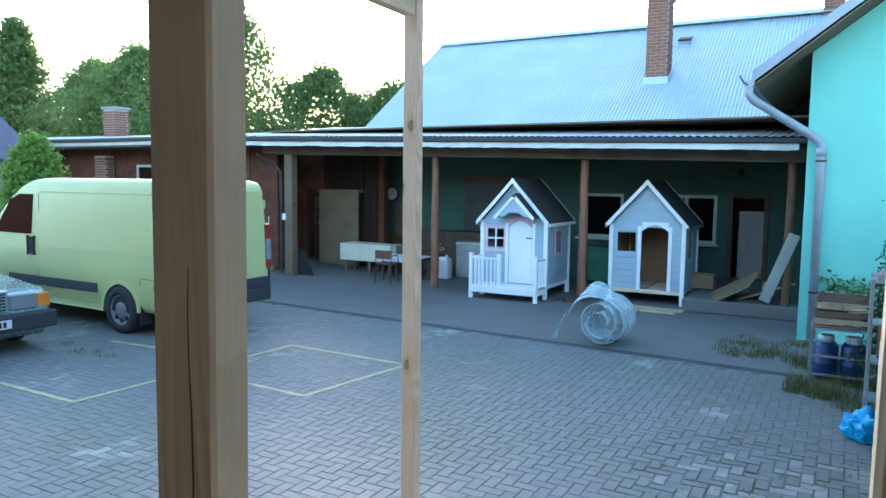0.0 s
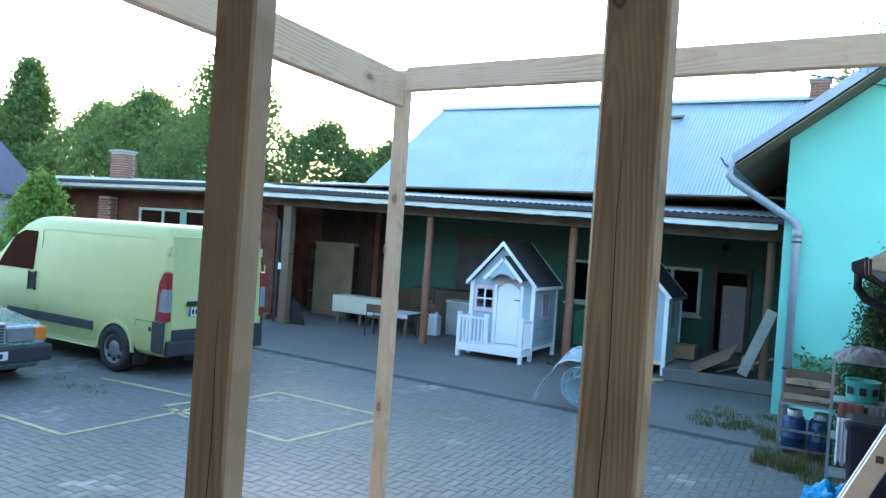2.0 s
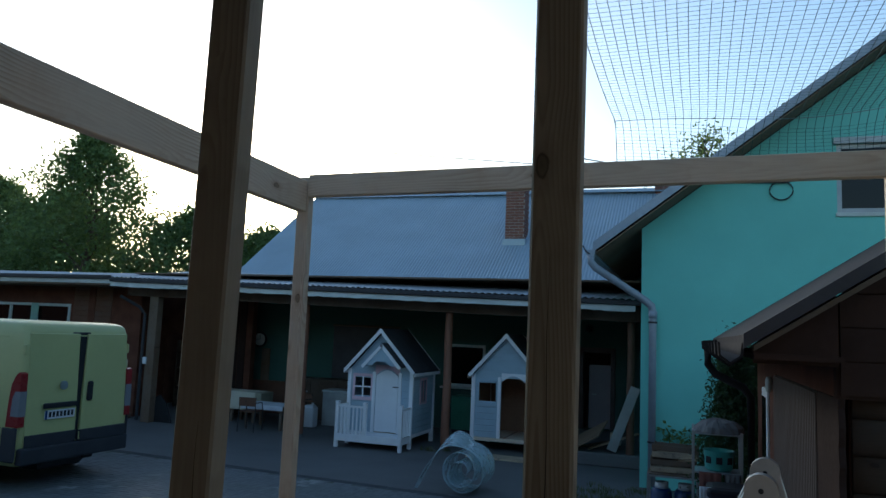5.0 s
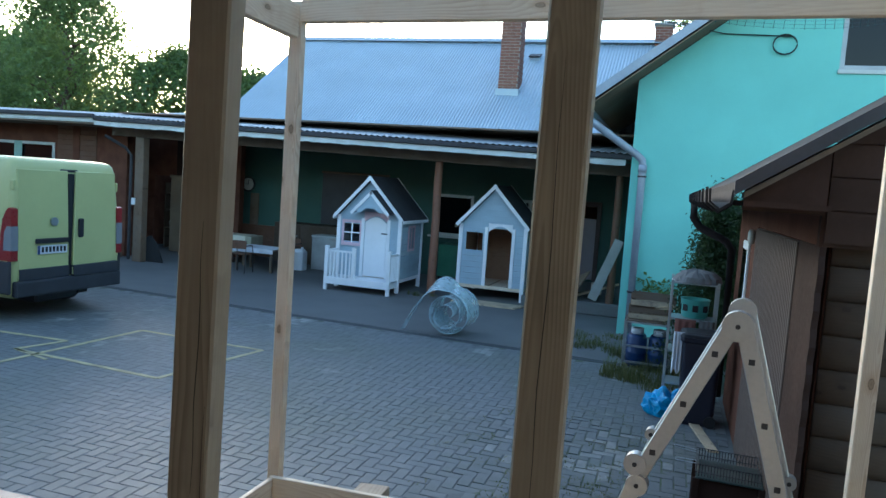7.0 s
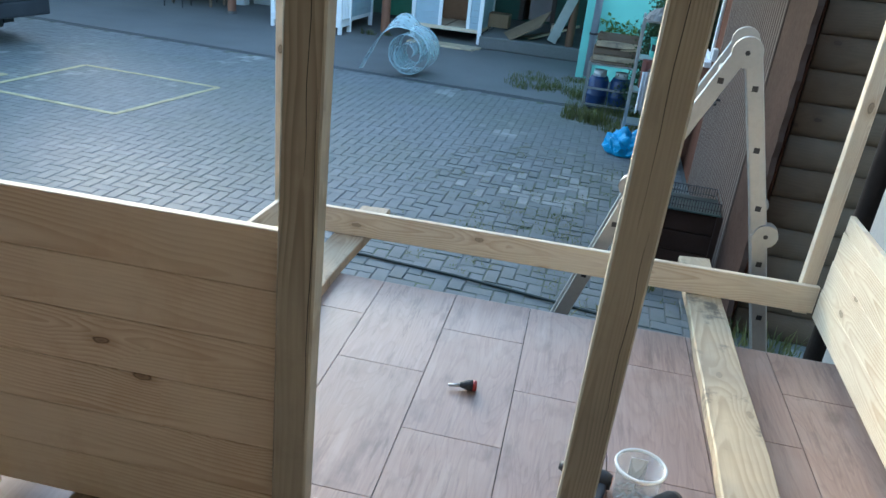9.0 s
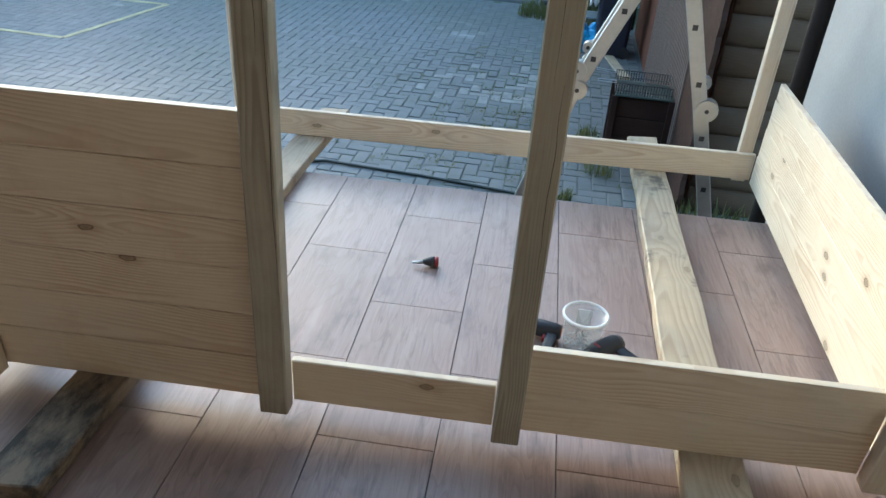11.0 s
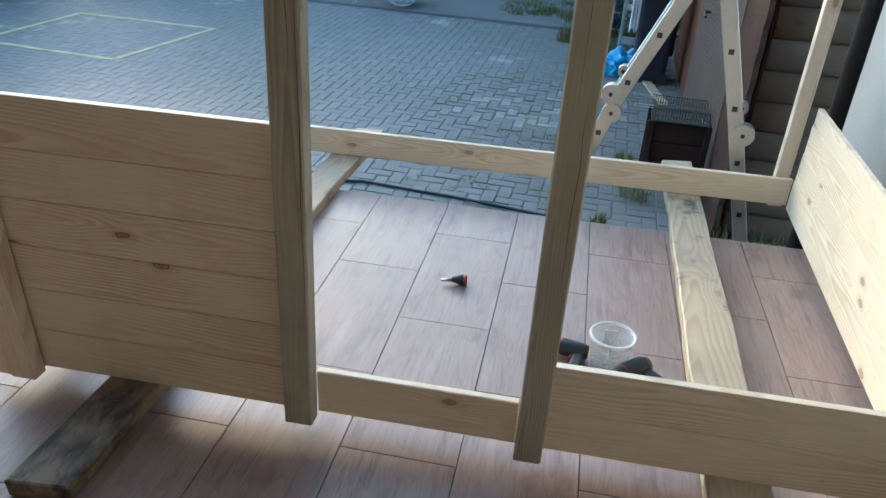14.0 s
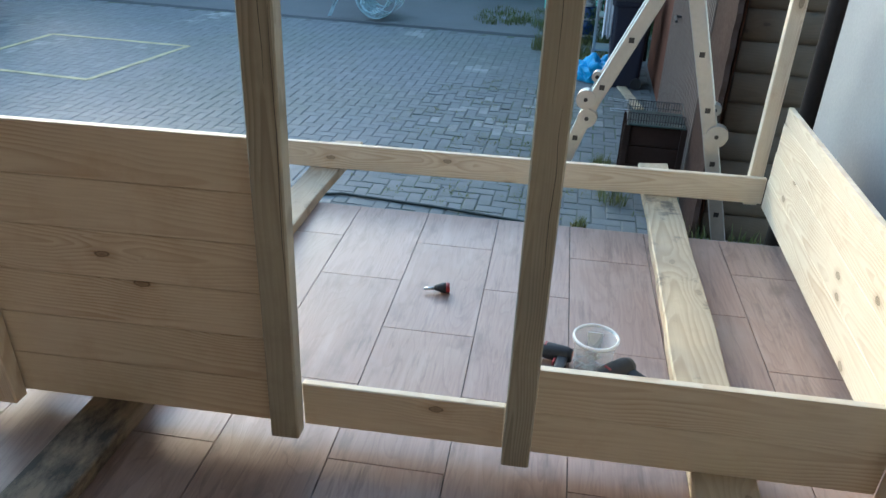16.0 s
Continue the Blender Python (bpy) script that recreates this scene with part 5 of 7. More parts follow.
# ---- roll of clear plastic sheet ----
def plastic_roll():
    t = thing("plastic_sheet_roll", pose(-2.42, 10.12, 0.0, 0, 0, 4), "loose roll of clear blue-tinted corrugated plastic sheet with a curled end", "plastic sheet")
    turns, n, m = 2.3, 130, 44
    rows_in = []
    for k in range(n):
        a = k / n * 2 * math.pi * turns
        r = 0.10 + 0.24 * (k / n) ** 0.8 + 0.014 * math.sin(a * 1.7)
        # inner turns slide out of the roll towards one end
        rows_in.append((r * math.cos(a - 0.25), 0.345 + r * math.sin(a - 0.25), 0.30 - 0.16 * (1 - k / n), 0.33))
    x, z = rows_in[-1][:2]
    for k in range(1, m + 1):
        u = k / m
        rows_in.append((x * (1 - u) - 0.74 * u, z * (1 - u) + 0.008 * u + 0.27 * math.sin(math.pi * u) * (1 - 0.2 * u), 0.30 - 0.20 * u, 0.33 * (1 - u ** 2.2) + 0.01))
    bm = bmesh.new()
    rng = random.Random(8)
    cuts = 8
    grid = []
    for i, (px, pz, mid, half) in enumerate(rows_in):
        jag = rng.uniform(-0.012, 0.012)
        u = max(0, i - n) / m
        lift = 0.24 * math.sin(math.pi * u) * (1 - 0.5 * u)
        row = []
        for j in range(cuts + 1):
            w = j / cuts * 2 - 1
            wave = 0.0015 * math.sin(i * 1.9)
            row.append(bm.verts.new((px + 0.03 * w + wave, mid - 0.3 + half * w + (jag if j in (0, cuts) else 0), max(pz + wave + lift * (w + 1) / 2, 0.008))))
        grid.append(row)
    for a, b in zip(grid, grid[1:]):
        for j in range(cuts):
            bm.faces.new((a[j], a[j + 1], b[j + 1], b[j]))
    bm.normal_update()
    g = bmesh.ops.extrude_face_region(bm, geom=bm.faces[:])
    for v in g["geom"]:
        if isinstance(v, bmesh.types.BMVert):
            v.co += v.normal * 0.003
    part("sheet", bm, roll_mat, t, smooth=True)


roll_n = Nodes("clear_blue_plastic_sheet", 0.22)
roll_n.put(roll_n.ramp(roll_n.noise(9.0, 4), [(0.35, (0.34, 0.34, 0.34)), (0.7, (0.54, 0.54, 0.54))]), roll_n.b.inputs["Alpha"])
roll_mat = roll_n.colour((0.60, 0.74, 0.77))
plastic_roll()


# ---- vehicles ----
def loft(levels, corner=0.14, n=5, bm=None):
    """Rounded-rectangle rings (z, rear x, front x, half width) joined into a closed body."""
    bm = bm or bmesh.new()
    rings = []
    for z, xr, xf, hw in levels:
        c = min(corner, hw * 0.5)
        ring = []
        for cx, cy, a0 in ((xr - c, hw - c, 0), (xf + c, hw - c, 90), (xf + c, -hw + c, 180), (xr - c, -hw + c, 270)):
            for k in range(n + 1):
                a = radians(a0 + 90 * k / n)
                ring.append(bm.verts.new((cx + c * math.cos(a), cy + c * math.sin(a), z)))
        rings.append(ring)
    m = len(rings[0])
    for a, b in zip(rings, rings[1:]):
        for i in range(m):
            bm.faces.new((a[i], a[(i + 1) % m], b[(i + 1) % m], b[i]))
    bm.faces.new(rings[0][::-1])
    bm.faces.new(rings[-1])
    return bm


rim_grey = plain("grey_rim", (0.24, 0.25, 0.26), 0.45, 0.4, var=0.2)


def wheel(parent, x, y, r, w, side):
    """A wheel whose outer face looks along side (+1 or -1) in y."""
    def turned(profile):
        b = lathe(profile, 28)
        for v in b.verts:
            v.co = Vector((x + v.co.x, y + side * v.co.z, r + v.co.y))
        bmesh.ops.recalc_face_normals(b, faces=b.faces[:])
        return b
    t = part("wheel", turned([(r * 0.62, -w / 2), (r * 0.92, -w / 2), (r, -w * 0.3), (r, w * 0.3), (r * 0.93, w / 2), (r * 0.64, w / 2), (r * 0.62, w * 0.3)]), rubber, parent, "black tyre on a steel wheel", smooth=True)
    part("rim", turned([(r * 0.66, w * 0.44), (r * 0.62, w * 0.47), (r * 0.58, w * 0.36), (r * 0.42, w * 0.33), (r * 0.32, w * 0.42), (r * 0.16, w * 0.44), (0.0, w * 0.44)]), rim_grey, t, "silver pressed-steel rim", smooth=True)
    for k in range(8):
        a = 2 * math.pi * k / 8
        cx, cz = x + r * 0.46 * math.cos(a), r + r * 0.46 * math.sin(a)
        part("rim_hole", cyl((cx, y + side * w * 0.30, cz), (cx, y + side * w * 0.41, cz), r * 0.10, r * 0.10, 10), rubber, t)
    return t


van = thing("panel_van", pose(-7.62, 7.82, 0.0, 0, 0, -1.5), "pale yellow-green panel van with one rear door slightly ajar", "van")
LV = [(0.34, -0.05, -5.30, 0.90), (0.42, -0.02, -5.36, 0.965), (0.9, 0.0, -5.36, 0.985), (1.15, -0.01, -5.15, 0.985), (1.36, -0.018, -4.62, 0.975), (1.9, -0.045, -3.98, 0.93), (2.10, -0.06, -3.68, 0.912), (2.185, -0.08, -3.48, 0.89), (2.225, -0.115, -3.36, 0.86), (2.25, -0.19, -3.22, 0.80), (2.262, -0.34, -3.1, 0.68)]
part("body", loft(LV, 0.085), van_paint, van, smooth=True)
for s in (-1, 1):
    for x in (-1.07, -4.5):
        arc = [math.pi * k / 18 for k in range(19)]
        pts = [(x + 0.385 * math.cos(a), 0.345 + 0.385 * math.sin(a)) for a in arc]
        part("wheel_arch", prism([*pts, (x - 0.385, 0.335), (x + 0.385, 0.335)], s * 0.80, s * 0.9865), rubber, van, "dark wheel arch")
        lip = [(x + 0.43 * math.cos(a), 0.345 + 0.43 * math.sin(a)) for a in arc]
        part("arch_lip", prism([*lip, *pts[::-1]], s * 0.955, s * 1.004), van_paint, van, "raised yellow-green wheel arch lip")
        wheel(van, x, s * 0.90, 0.348, 0.215, s)
    part("side_moulding", box(-3.95, s * 0.985 - 0.012, 0.56, -1.62, s * 0.985 + 0.012, 0.70, 0.008), grey_plastic, van, "grey rubbing strip")
    part("bumper_corner", box(-0.27, s * 0.975 - 0.018, 0.40, -0.0, s * 0.975 + 0.022, 0.86, 0.02), grey_plastic, van, "grey bumper corner")
    tl = part("tail_light", prism([(-0.20, 0.86), (0.012, 0.86), (0.0, 1.56), (-0.04, 1.58), (-0.09, 1.54), (-0.155, 1.42), (-0.185, 1.2)], s * 0.885, s * 0.988), red_plastic, van, "tall red and clear tail light")
    part("clear_lens", prism([(-0.13, 1.0), (0.015, 1.0), (0.008, 1.33), (-0.07, 1.33), (-0.115, 1.25)], s * 0.882, s * 0.991), clear_lens, tl)
    bm = prism([(-3.28, 1.36), (-4.35, 1.36), (-3.92, 1.90), (-3.65, 2.0), (-3.28, 2.0)], s * 0.90, s * 0.985)
    for v in bm.verts:
        if abs(v.co.y) > 0.93:
            v.co.y = s * (0.982 - 0.0815 * (v.co.z - 1.36))
    part("side_window", bm, pane_glass, van, "dark front door window")
    part("door_handle", box(-3.36, s * 0.975, 1.05, -3.18, s * 1.0, 1.32, 0.02), black_plastic, van)
    mf = part("mudflap", box(-1.64 + 0.98, s * 0.78, 0.16, -0.63, s * 0.97, 0.44, 0.004), rubber, van)
    for x, z0, z1 in ((-3.12, 0.6, 2.02), (-1.75, 1.0, 2.02)):
        b = box(x - 0.004, -0.002, z0, x + 0.004, 0.002, z1)
        for v in b.verts:
            v.co.y += s * (0.987 if v.co.z < 1.3 else 0.932)
        if x < -3:
            part("door_seam", b, grey_plastic, van)
        else:
            b.free()
    for a, b in (((-0.62, 0.84), (-0.27, 0.84)), ((-0.62, 0.84), (-0.64, 0.74))):
        part("panel_seam", tube([(a[0], s * 0.984, a[1]), (b[0], s * 0.984, b[1])], 0.004, 6), grey_plastic, van)
    part("tow_cover", box(-0.33, s * 0.984 - 0.006, 0.70, -0.28, s * 0.984 + 0.008, 0.76, 0.004), black_plastic, van, "small black side marker")
    part("sill", box(-4.05, s * 0.955, 0.30, -1.5, s * 0.975, 0.40, 0.01), van_paint, van)
    rl = box(-3.1, -0.006, 2.035, -0.35, 0.006, 2.05)
    for v in rl.verts:
        v.co.y += s * 0.918
    part("roof_drip", rl, van_paint, van)
    for k, z in enumerate((1.02, 1.06)):
        cr = box(-3.0, -0.004, z + 0.12, -0.35, 0.004, z + 0.13)
        for v in cr.verts:
            v.co.y += s * 0.984
        part("body_crease", cr, van_paint, van)
part("rear_bumper", box(-0.05, -0.93, 0.36, 0.07, 0.93, 0.58, 0.03, seg=2), grey_plastic, van, "grey rear bumper step")
part("door_cladding", box(0.0, -0.86, 0.58, 0.024, -0.03, 0.74, 0.006), grey_plastic, van)
part("door_cladding", box(0.0, 0.005, 0.58, 0.075, 0.86, 0.74, 0.006), grey_plastic, van)
for y0, y1, sh in ((-0.865, -0.03, 0.0), (0.0, 0.865, 0.05)):
    bm = box(-0.02, y0, 0.60, 0.014, y1, 2.10, 0.008)
    for v in bm.verts:
        v.co.x -= max(0, v.co.z - 1.1) * 0.06
        if sh:
            v.co.x += sh * (0.9 - v.co.y) / 0.9
            v.co.y += max(0.0, 0.055 * (v.co.z - 0.8)) * (0.9 - v.co.y) / 0.9
    d = part("rear_door", bm, van_paint, van, "rear door leaf%s" % (" standing slightly ajar" if sh else ""))
    if sh:
        part("handle", box(0.03, 0.09, 1.14, 0.06, 0.19, 1.42, 0.02), black_plastic, d)
    else:
        part("plate_light", box(0.012, -0.62, 1.08, 0.045, -0.06, 1.15, 0.01), black_plastic, d, "dark number plate lamp bar")
        pt = part("number_plate", box(0.012, -0.58, 0.93, 0.026, -0.08, 1.05, 0.003), white_plastic, d, "white number plate with dark bars")
        part("plate_band", box(0.026, -0.58, 0.93, 0.028, -0.545, 1.05), blue_plastic, d)
        for k in range(7):
            b = box(0.0265, -0.52 + k * 0.062, 0.955, 0.028, -0.52 + k * 0.062 + 0.04, 1.03, bm=None)
            o = part("plate_bar", b, black_plastic, d)
        part("badge", cyl((0.0, -0.30, 1.38), (0.022, -0.30, 1.38), 0.06, 0.06, 18), galvanised, d, "round grey badge")
gap = prism([(-0.032, 0.60), (0.004, 0.60), (0.07, 2.06), (-0.032, 2.06)], -0.12, 0.008, 0)
for v in gap.verts:
    v.co.x -= 0.036 * (v.co.z - 0.6) / 1.46
part("door_gap", gap, black_plastic, van, "dark gap between the doors")
part("brake_light", box(-0.14, -0.16, 2.075, -0.055, 0.16, 2.12, 0.008), black_plastic, van, "dark high brake light")
for z in (0.75, 1.75):
    for s in (-1, 1):
        part("hinge", box(-0.10, s * 0.91 - 0.02, z + 0.06, 0.0 - max(0, z - 1.1) * 0.06, s * 0.91 + 0.02, z + 0.2, 0.01), van_paint, van)
part("exhaust_box", box(-0.9, -0.4, 0.2, -0.2, 0.35, 0.4, 0.03), steel_dark, van)

car = thing("saloon_car", pose(-8.78, 4.98, 0.0, 0, 0, -2), "silver-green saloon car with black bumper and chrome grille", "car")
CL = [(0.20, -0.08, -4.60, 0.80), (0.30, -0.02, -4.66, 0.85), (0.55, -0.02, -4.68, 0.865), (0.72, -0.04, -4.66, 0.86), (0.80, -0.14, -4.6, 0.83)]
part("body", loft([(z, a, b, h) for z, a, b, h in CL], 0.10), car_paint, car, smooth=True)
hood = prism([(-0.10, 0.78), (-0.16, 0.815), (-0.7, 0.88), (-1.42, 0.94), (-1.42, 0.78)], -0.80, 0.80)
bmesh.ops.bevel(hood, geom=hood.edges[:], offset=0.03, segments=2, affect="EDGES")
part("bonnet", hood, car_paint, car, smooth=True)
part("cabin", loft([(0.78, -1.35, -4.5, 0.80), (0.95, -1.45, -4.3, 0.79), (1.36, -2.15, -3.6, 0.62), (1.41, -2.35, -3.4, 0.55)], 0.12), pane_glass, car, "dark glazed cabin", smooth=True)
part("roof", loft([(1.37, -2.12, -3.62, 0.63), (1.43, -2.3, -3.45, 0.57)], 0.12), car_paint, car)
bp = part("front_bumper", box(-0.12, -0.87, 0.30, 0.10, 0.87, 0.52, 0.04, seg=3), grey_plastic, car, "dark front bumper")
part("number_plate", box(0.10, -0.26, 0.36, 0.112, 0.26, 0.47, 0.003), white_plastic, bp, "white number plate with dark bars")
for k in range(7):
    part("plate_bar", box(0.1125, -0.22 + k * 0.062, 0.38, 0.114, -0.18 + k * 0.062, 0.45), black_plastic, bp)
gr = part("grille", box(-0.06, -0.27, 0.55, 0.015, 0.27, 0.83, 0.012), galvanised, car, "chrome-framed grille")
for k in range(6):
    part("grille_bar", box(0.015, -0.24, 0.58 + k * 0.04, 0.021, 0.24, 0.60 + k * 0.04), steel_dark, gr)
for s in (-1, 1):
    hl = part("headlight", box(-0.10, s * 0.30 if s > 0 else -0.66, 0.56, 0.0, s * 0.66 if s > 0 else -0.30, 0.76, 0.015), clear_lens, car, "rectangular headlight")
    part("indicator", box(-0.20, 0.665 if s > 0 else -0.845, 0.56, -0.02, 0.845 if s > 0 else -0.665, 0.75, 0.015), orange_plastic, car, "orange indicator")
    for x in (-0.85, -3.7):
        wheel(car, x, s * 0.775, 0.31, 0.19, s)

# ---- painted lines of the parking box ----
lines = thing("painted_lines", pose(0, 0, 0), "worn pale yellow painted lines on the paving", "road marking", kind="structure")


def stripe(a, b, w=0.07):
    a, b = Vector(a), Vector(b)
    d = (b - a).normalized()
    n = Vector((-d.y, d.x)) * (w / 2)
    bm = bmesh.new()
    k = max(2, int((b - a).length / 0.12))
    random.seed(int(abs(a.x * 37 + b.y * 11)))
    up = [bm.verts.new((*(a + (b - a) * i / k + n * random.uniform(0.75, 1.1)), 0.006)) for i in range(k + 1)]
    lo = [bm.verts.new((*(a + (b - a) * i / k - n * random.uniform(0.75, 1.1)), 0.006)) for i in range(k + 1)]
    for i in range(k):
        bm.faces.new((lo[i], lo[i + 1], up[i + 1], up[i]))
    g = bmesh.ops.extrude_face_region(bm, geom=bm.faces[:])
    for v in g["geom"]:
        if isinstance(v, bmesh.types.BMVert):
            v.co.z -= 0.004
    bmesh.ops.recalc_face_normals(bm, faces=bm.faces[:])
    part("stripe", bm, line_paint, lines)


stripe((-4.41, 5.78), (-4.17, 7.48))
stripe((-4.17, 7.48), (-6.1, 7.56))
stripe((-4.41, 5.78), (-6.5, 5.93))
stripe((-6.1, 7.56), (-6.26, 4.40))
stripe((-6.26, 4.42), (-7.6, 4.45))
stripe((-6.55, 5.93), (-6.40, 6.56))
stripe((-6.40, 6.56), (-8.4, 6.45))
stripe((-6.57, 5.95), (-5.9, 5.76), 0.05)


# ---- rack with gas barrels and crates ----
rack = thing("metal_rack", pose(0.22, 9.32, 0), "low grey metal rack beside the turquoise wall", "rack")
for x in (0.0, 0.6):
    for y in (0.0, 0.42):
        part("upright", box(x - 0.015, y - 0.015, 0, x + 0.015, y + 0.015, 0.66, 0.002), galvanised, rack)
for z in (0.08, 0.30, 0.62):
    part("bar", box(0.015, -0.012, z, 0.585, 0.012, z + 0.025), galvanised, rack)
    part("bar", box(-0.012, 0.015, z, 0.012, 0.405, z + 0.025), galvanised, rack)
    part("bar", box(0.588, 0.015, z, 0.612, 0.405, z + 0.025), galvanised, rack)
part("top", box(-0.01, -0.01, 0.645, 0.61, 0.43, 0.662, 0.002), old_wood[0], rack)


def barrel(x, y):
    t = thing("blue_barrel", pose(x, y, 0.0), "dark blue plastic barrel with a white collar in the rack", "barrel", "barrels in the rack")
    part("drum", lathe([(0, 0.03), (0.12, 0.03), (0.135, 0.06), (0.135, 0.18), (0.142, 0.19), (0.142, 0.21), (0.135, 0.22), (0.135, 0.40), (0.11, 0.45), (0, 0.45)], 24), blue_plastic, t, smooth=True)
    part("foot_ring", lathe([(0.10, 0.0), (0.12, 0.0), (0.12, 0.03), (0.10, 0.03)], 20), steel_dark, t)
    part("collar", lathe([(0.07, 0.45), (0.085, 0.45), (0.085, 0.53), (0.07, 0.53)], 16), white_plastic, t, "white collar", smooth=True)


barrel(0.38, 9.54)
barrel(0.67, 9.54)


def crate(m, label):
    t = thing("wooden_crate", m, label, "crate", "crates on the rack")
    for k in range(2):
        for y in (-0.15, 0.15):
            part("slat", box(-0.28, y - 0.006, 0.01 + k * 0.085, 0.28, y + 0.006, 0.08 + k * 0.085, 0.002), old_wood[0] if k else plank_wood[0], t)
        for x in (-0.28, 0.28):
            part("slat", box(x - 0.006, -0.144, 0.01 + k * 0.085, x + 0.006, 0.144, 0.08 + k * 0.085, 0.002), old_wood[1], t)
    for x in (-0.265, 0.265):
        for y in (-0.135, 0.135):
            part("corner_block", box(x - 0.012, y - 0.012, 0, x + 0.012, y + 0.012, 0.175), old_wood[2], t)
    part("bottom", box(-0.27, -0.14, 0.0, 0.27, 0.14, 0.012), old_wood[0], t)


crate(pose(0.52, 9.55, 0.664, 0, 0, 2), "old grey-brown wooden crate on the metal rack")
crate(pose(0.55, 9.56, 0.842, 0, 0, -4), "old grey-brown wooden crate stacked on another")
lo = thing("loose_slats", pose(0.74, 9.42, 0.842, 4, -8, -14), "pale broken slats lying on the crates", "slats")
part("slat", box(-0.16, -0.04, 0.0, 0.2, 0.0, 0.014, 0.002), plank_wood[0], lo)
part("slat", box(-0.14, -0.05, 0.03, 0.22, 0.0, 0.044, 0.002), plank_wood[0], lo)

# ---- tall shelf with baskets and cloths ----
shelf = thing("metal_shelf", pose(0.76, 7.75, 0), "tall grey metal shelf with cloths hung over it", "shelf")
for x in (0.0, 0.48):
    for y in (0.0, 0.32):
        part("upright", box(x - 0.014, y - 0.014, 0, x + 0.014, y + 0.014, 1.45 if y else 1.42, 0.002), galvanised, shelf)
for z in (0.25, 0.62, 0.98, 1.38):
    part("shelf_board", box(-0.012, -0.012, z, 0.49, 0.33, z + 0.02, 0.003), galvanised, shelf)


def cloth(name, m, w, h, material, label, seed):
    t = thing(name, m, label, "cloth", "cloths on the shelf")
    bm = bmesh.new()
    random.seed(seed)
    ph = random.random() * 6
    nx, nz = 14, 10
    g = [[bm.verts.new((w * i / nx - w / 2, 0.012 * math.sin(i * 1.5 + ph) * (0.4 + j / nz) - 0.01, -h * j / nz * (1 + 0.06 * math.sin(i * 0.8 + ph)))) for i in range(nx + 1)] for j in range(nz + 1)]
    for j in range(nz):
        for i in range(nx):
            bm.faces.new((g[j][i], g[j][i + 1], g[j + 1][i + 1], g[j + 1][i]))
    bm.normal_update()
    e = bmesh.ops.extrude_face_region(bm, geom=bm.faces[:])
    for v in e["geom"]:
        if isinstance(v, bmesh.types.BMVert):
            v.co.y += 0.006
    part("fabric", bm, material, t, smooth=True)


cloth("hanging_cloth", pose(0.93, 7.71, 1.0), 0.22, 0.3, red_cloth, "red-brown cloth hung on the shelf", 1)
cloth("hanging_cloth", pose(1.15, 7.71, 1.0), 0.16, 0.24, grey_cloth, "grey cloth hung on the shelf", 2)
cloth("hanging_towel", pose(0.87, 7.15, 0.95), 0.11, 0.42, pale_cloth, "pale grey towel hung over the bin edge", 3)
basket = thing("teal_basket", pose(1.02, 7.9, 1.002), "teal plastic basket with openings on the shelf", "basket")
part("bowl", lathe([(0.0, 0.0), (0.12, 0.0), (0.14, 0.02), (0.155, 0.2), (0.165, 0.21), (0.15, 0.205), (0.13, 0.02), (0, 0.012)], 20), teal_plastic, basket, smooth=True)
for k in range(8):
    a = 2 * math.pi * k / 8
    c = box(-0.03, 0.142, 0.08, 0.03, 0.156, 0.15)
    bmesh.ops.rotate(c, verts=c.verts[:], cent=(0, 0, 0), matrix=Matrix.Rotation(a, 3, "Z"))
    part("opening", c, black_plastic, basket)
mop = thing("folded_rug", pose(1.02, 7.9, 1.402), "grey fringed rug folded over the shelf top", "rug")
bm = lathe([(0.0, 0.14), (0.08, 0.135), (0.17, 0.11), (0.24, 0.06), (0.26, 0.0), (0.0, 0.0)], 40)
random.seed(11)
for v in bm.verts:
    v.co *= 1 + random.uniform(-0.06, 0.06)
    v.co.z = max(0, v.co.z)
part("fabric", bm, grey_cloth, mop)
binn = thing("black_bin", pose(1.1, 7.3, 0), "tall black plastic bin beside the hut", "bin")
bb = loft([(0.0, 0.16, -0.16, 0.16), (0.04, 0.17, -0.17, 0.17), (0.85, 0.2, -0.2, 0.2), (0.87, 0.215, -0.215, 0.215), (0.91, 0.215, -0.215, 0.215)], 0.05, 4)
part("body", bb, plain("bin_plastic", (0.012, 0.014, 0.03), 0.5), binn)
part("lid", loft([(0.912, 0.22, -0.22, 0.22), (0.94, 0.21, -0.21, 0.21), (0.955, 0.16, -0.16, 0.16)], 0.05, 4), black_plastic, binn)
for s in (-1, 1):
    part("wheel", cyl((0.14, s * 0.17, 0.06), (0.14, s * 0.2, 0.06), 0.06, 0.06, 16), rubber, binn)
bag = thing("blue_bag", pose(0.80, 7.38, 0), "crumpled bright blue plastic bag on the paving", "bag")
bm = bmesh.new()
bmesh.ops.create_icosphere(bm, subdivisions=4, radius=1.0)
for v in bm.verts:
    k = 1 + 0.35 * noise.noise(v.co * 2.2) + 0.12 * noise.noise(v.co * 6)
    v.co = Vector((v.co.x * 0.22 * k, v.co.y * 0.18 * k, max(0.0, (v.co.z + 0.55) * 0.17 * k)))
part("film", bm, blue_bag, bag)

# ---- things under the porch ----
lp = thing("leaning_plank", pose(-0.66, 13.45, 0.262, 0, 20, 0), "pale thick board leaning against the porch post", "board")
part("board", box(-0.09, -0.03, 0.03, 0.09, 0.03, 1.28, 0.006), plain("pale_board", (0.33, 0.33, 0.31), 0.8, var=0.15), lp)
